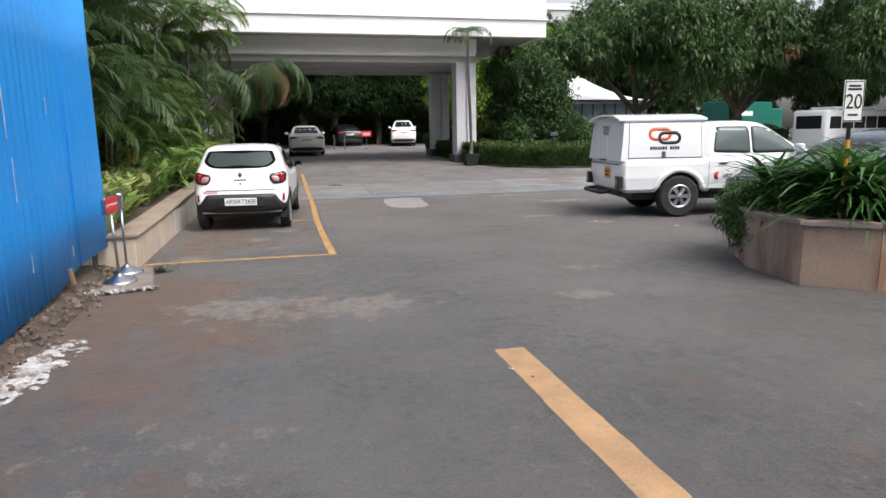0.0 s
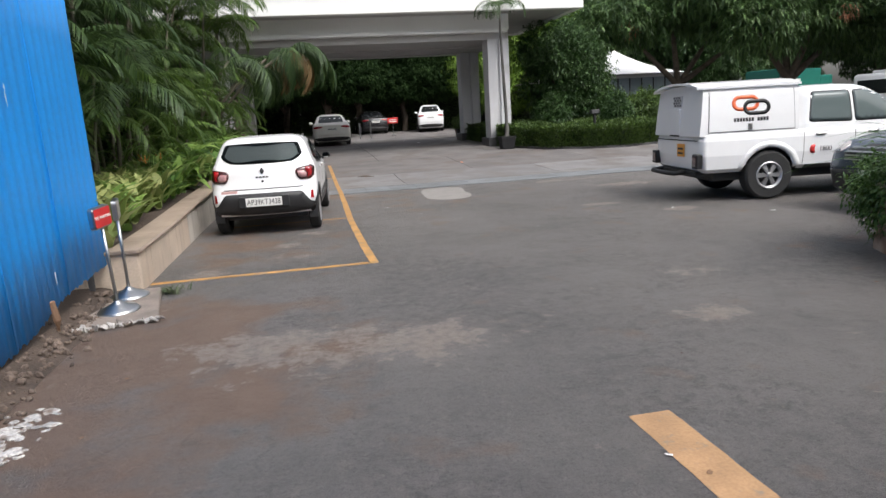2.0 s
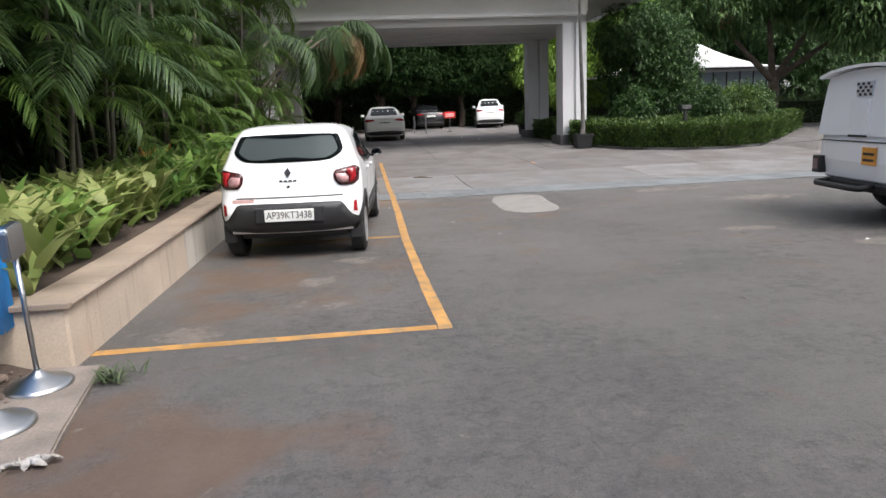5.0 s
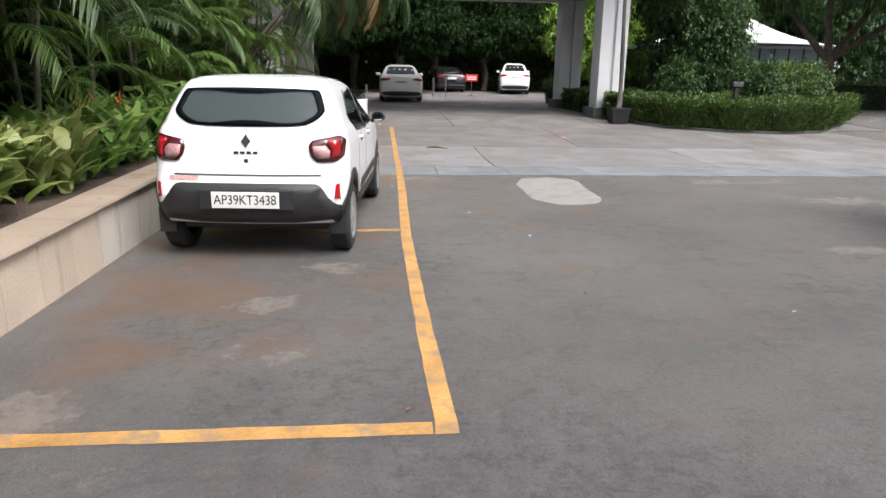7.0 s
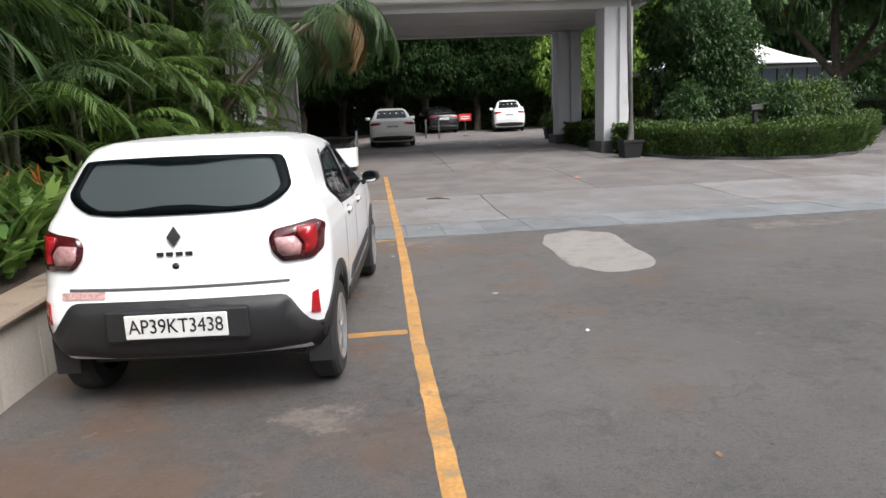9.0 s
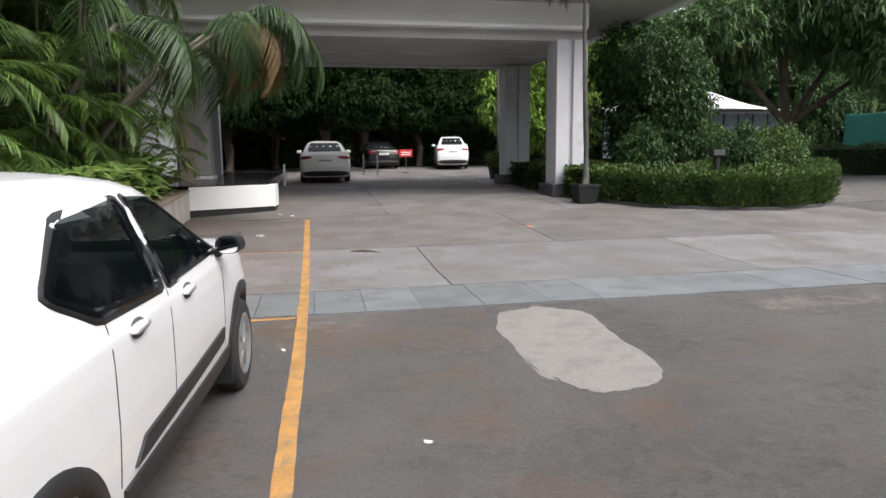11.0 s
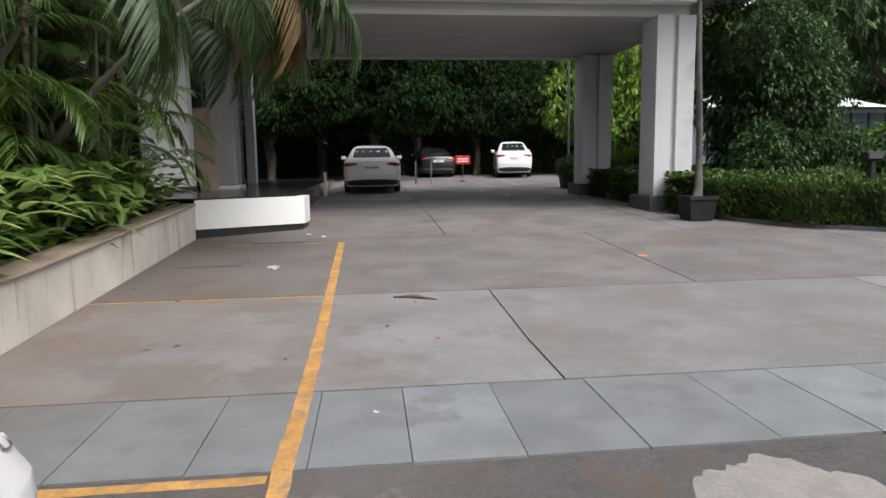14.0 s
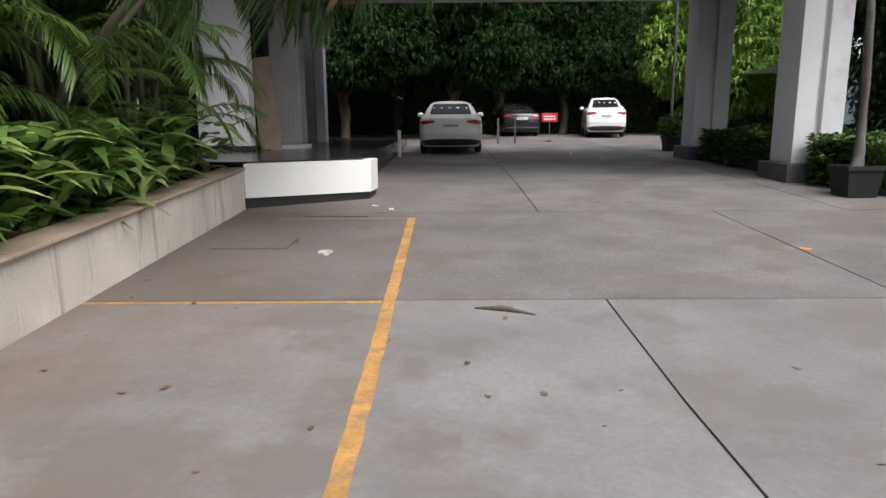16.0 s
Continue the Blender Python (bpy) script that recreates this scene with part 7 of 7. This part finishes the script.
for x, y in ((10.4, 24.4), (15.2, 27.6)):
    gl = empty("garden_light", pose(x, y, rise(y) + 0.3), "dark square-headed garden light above the hedge", "garden light", "garden lights")
    part("stem", box(-0.05, 0.05, -0.05, 0.05, 0, 0.78, 0.008), BLACK, gl)
    part("head", box(-0.17, 0.17, -0.1, 0.1, 0.78, 0.93, 0.02), BLACK, gl)
    part("lens", box(-0.14, 0.14, -0.105, -0.1, 0.8, 0.9), PLINTH, gl)

# pavilion, fence panels, and pale buildings behind the garden
TENT = surface("white_membrane", (0.8, 0.8, 0.8), 0.6, 0.04, 1, 40, 0.05)
PANEL = surface("blue_grey_panel", (0.36, 0.43, 0.5), 0.4, 0.1, 1, 40, 0.05)
pv = empty("pavilion", pose(17.7, 39.6, rise(39.6), 0, 0, -4), "white tensile-roofed pavilion with pale glazed walls", "pavilion")
bm = bmesh.new()
prev = None
for s in np.linspace(0, 0.97, 12):
    h = 2.62 + 2.1 * s ** 1.8
    ring = []
    for x0, y0, x1, y1 in ((-4.7, -3.2, 4.7, -3.2), (4.7, -3.2, 4.7, 3.2), (4.7, 3.2, -4.7, 3.2), (-4.7, 3.2, -4.7, -3.2)):
        for u in np.linspace(0, 1, 10, endpoint=False):
            sag = 1 - 0.05 * math.sin(math.pi * u) * (1 - s)
            ring.append(bm.verts.new(((x0 + (x1 - x0) * u) * (1 - s) * sag, (y0 + (y1 - y0) * u) * (1 - s) * sag, h + 0.08 * math.sin(math.pi * u) * (1 - s))))
    if prev:
        for k in range(40):
            bm.faces.new((prev[k], prev[(k + 1) % 40], ring[(k + 1) % 40], ring[k]))
    prev = ring
bm.faces.new(prev)
part("roof", bm, TENT, pv, "white tensile roof", smooth=True)
part("floor", box(-4.3, 4.3, -2.8, 2.8, 0, 0.15), PLINTH, pv)
part("eave_beam", box(-4.25, 4.25, -2.72, -2.6, 2.48, 2.6), TENT, pv)
for k in range(12):
    x = -4.2 + 0.7 * k
    part("wall_panel", box(x + 0.03, x + 0.67, -2.65, -2.62, 0.2, 2.48), PANEL, pv)
    part("mullion", box(x - 0.03, x + 0.03, -2.68, -2.6, 0.15, 2.5), BLACK, pv)
for k in range(7):
    y = -2.6 + 0.75 * k
    part("wall_panel", box(4.19, 4.22, y + 0.03, y + 0.72, 0.2, 2.48), PANEL, pv)
    part("mullion", box(4.17, 4.25, y - 0.03, y + 0.03, 0.15, 2.5), BLACK, pv)


def block(x, y, w, d, h, turn, label, floors, bays):
    t = empty("building", pose(x, y, 0, 0, 0, turn), label, "building")
    part("wall", box(-w / 2, w / 2, 0, d, 0, h), GREYWHITE, t)
    part("parapet", box(-w / 2 - 0.15, w / 2 + 0.15, -0.15, d + 0.15, h, h + 0.6), WHITEWALL, t)
    for f in range(floors):
        for b in range(bays):
            cx, cz = -w / 2 + w * (b + 0.5) / bays, 1.2 + (h - 1) * f / floors
            win = part("window", box(cx - 0.75, cx + 0.75, -0.06, 0.02, cz, cz + 1.5), DARKGLASS, t)
            part("sill", box(cx - 0.85, cx + 0.85, -0.2, 0, cz - 0.12, cz), WHITEWALL, win)
    return t


block(34, 66, 22, 12, 14, -8, "pale multi-storey building beyond the trees", 4, 6)
# Unseen building behind the start, added to close the yard and its reflections.
block(8, -34, 50, 10, 9, 180, "plain pale building added unseen behind the yard", 2, 10)

# litter: fallen leaves, paper scraps and a stick
PAPER = surface("white_paper", (0.75, 0.75, 0.73), 0.8, 0.05, 8, 60, 0.2)
DRY = surface("dry_leaf", (0.16, 0.09, 0.05), 0.8, 0.3, 8, 60, 0.2, random_tint=0.4)


def scrap(name, x, y, size, material, label, category, group, curl=0.25):
    bm = bmesh.new()
    n = 6
    pts = []
    for k in range(n):
        a = 2 * math.pi * k / n
        r = size * random.uniform(0.5, 1.0)
        pts.append(bm.verts.new((r * math.cos(a), r * 0.6 * math.sin(a), size * curl * random.uniform(0, 1))))
    mid = bm.verts.new((0, 0, size * curl * 0.2))
    for k in range(n):
        bm.faces.new((pts[k], pts[(k + 1) % n], mid))
    ob = part(name, bm, material)
    lift = 0.016 if y > 15.97 else 0.004
    ob.matrix_basis = pose(x, y, rise(y) + lift, 0, 0, random.uniform(0, 360))
    return tagged(ob, label, category, group)


random.seed(9)
for x, y, s_ in ((1.77, 12.0, 0.045), (0.55, 14.9, 0.04), (1.35, 13.1, 0.04), (3.0, 9.9, 0.03), (5.3, 10.4, 0.05), (1.1, 16.6, 0.03), (0.35, 23.6, 0.08), (0.1, 23.9, 0.07), (5.0, 31.5, 0.07), (4.6, 33.5, 0.06), (-0.2, 1.2, 0.03), (0.35, 2.4, 0.02), (1.5, 4.0, 0.03), (6.2, 9.4, 0.06)):
    scrap("paper_scrap", x, y, s_, PAPER, "small white scrap of litter on the ground", "litter", "paper scraps")
for k in range(46):
    x, y = random.uniform(-1.5, 3.2), random.uniform(17.2, 23.5)
    scrap("dry_leaf", x, y, random.uniform(0.018, 0.05), DRY, "curled brown fallen leaf on the pavement", "leaf", "fallen leaves")
for k in range(24):
    scrap("dry_leaf", random.uniform(-1.5, 6), random.uniform(3, 15.5), random.uniform(0.012, 0.03), DRY, "curled brown fallen leaf on the pavement", "leaf", "fallen leaves")
scrap("dry_leaf", 4.6, 21.2, 0.07, FLOWER, "fallen yellow-orange leaf on the concrete", "leaf", "fallen leaves")
tagged(part("palm_sheath", limb([(1.3, 19.45, rise(19.45) + 0.02), (1.5, 19.4, rise(19.4) + 0.035), (1.72, 19.3, rise(19.3) + 0.02)], [0.008, 0.022, 0.004], None, 7), BARK), "dried brown palm leaf sheath on the concrete", "debris")
blotch("lime_mark", -0.1, 21.2, 0.07, 0.12, LIME, "white splash mark on the concrete", 0.019, 0.2, 0.5)
for x, y in ((-0.9, 21.6), (-0.3, 23.35)):
    cov = empty("drain_cover", pose(x, y, rise(y) + 0.015), "recessed concrete drain cover set in the slab", "drain cover", kind="structure")
    part("frame", box(-0.4, 0.4, -0.25, 0.25, -0.02, 0.004), PLINTH, cov)
    part("lid", box(-0.385, 0.385, -0.235, 0.235, -0.02, 0.009, 0.003), OLDCONCRETE, cov)
    cov.rotation_euler = (0.042, 0, 0)
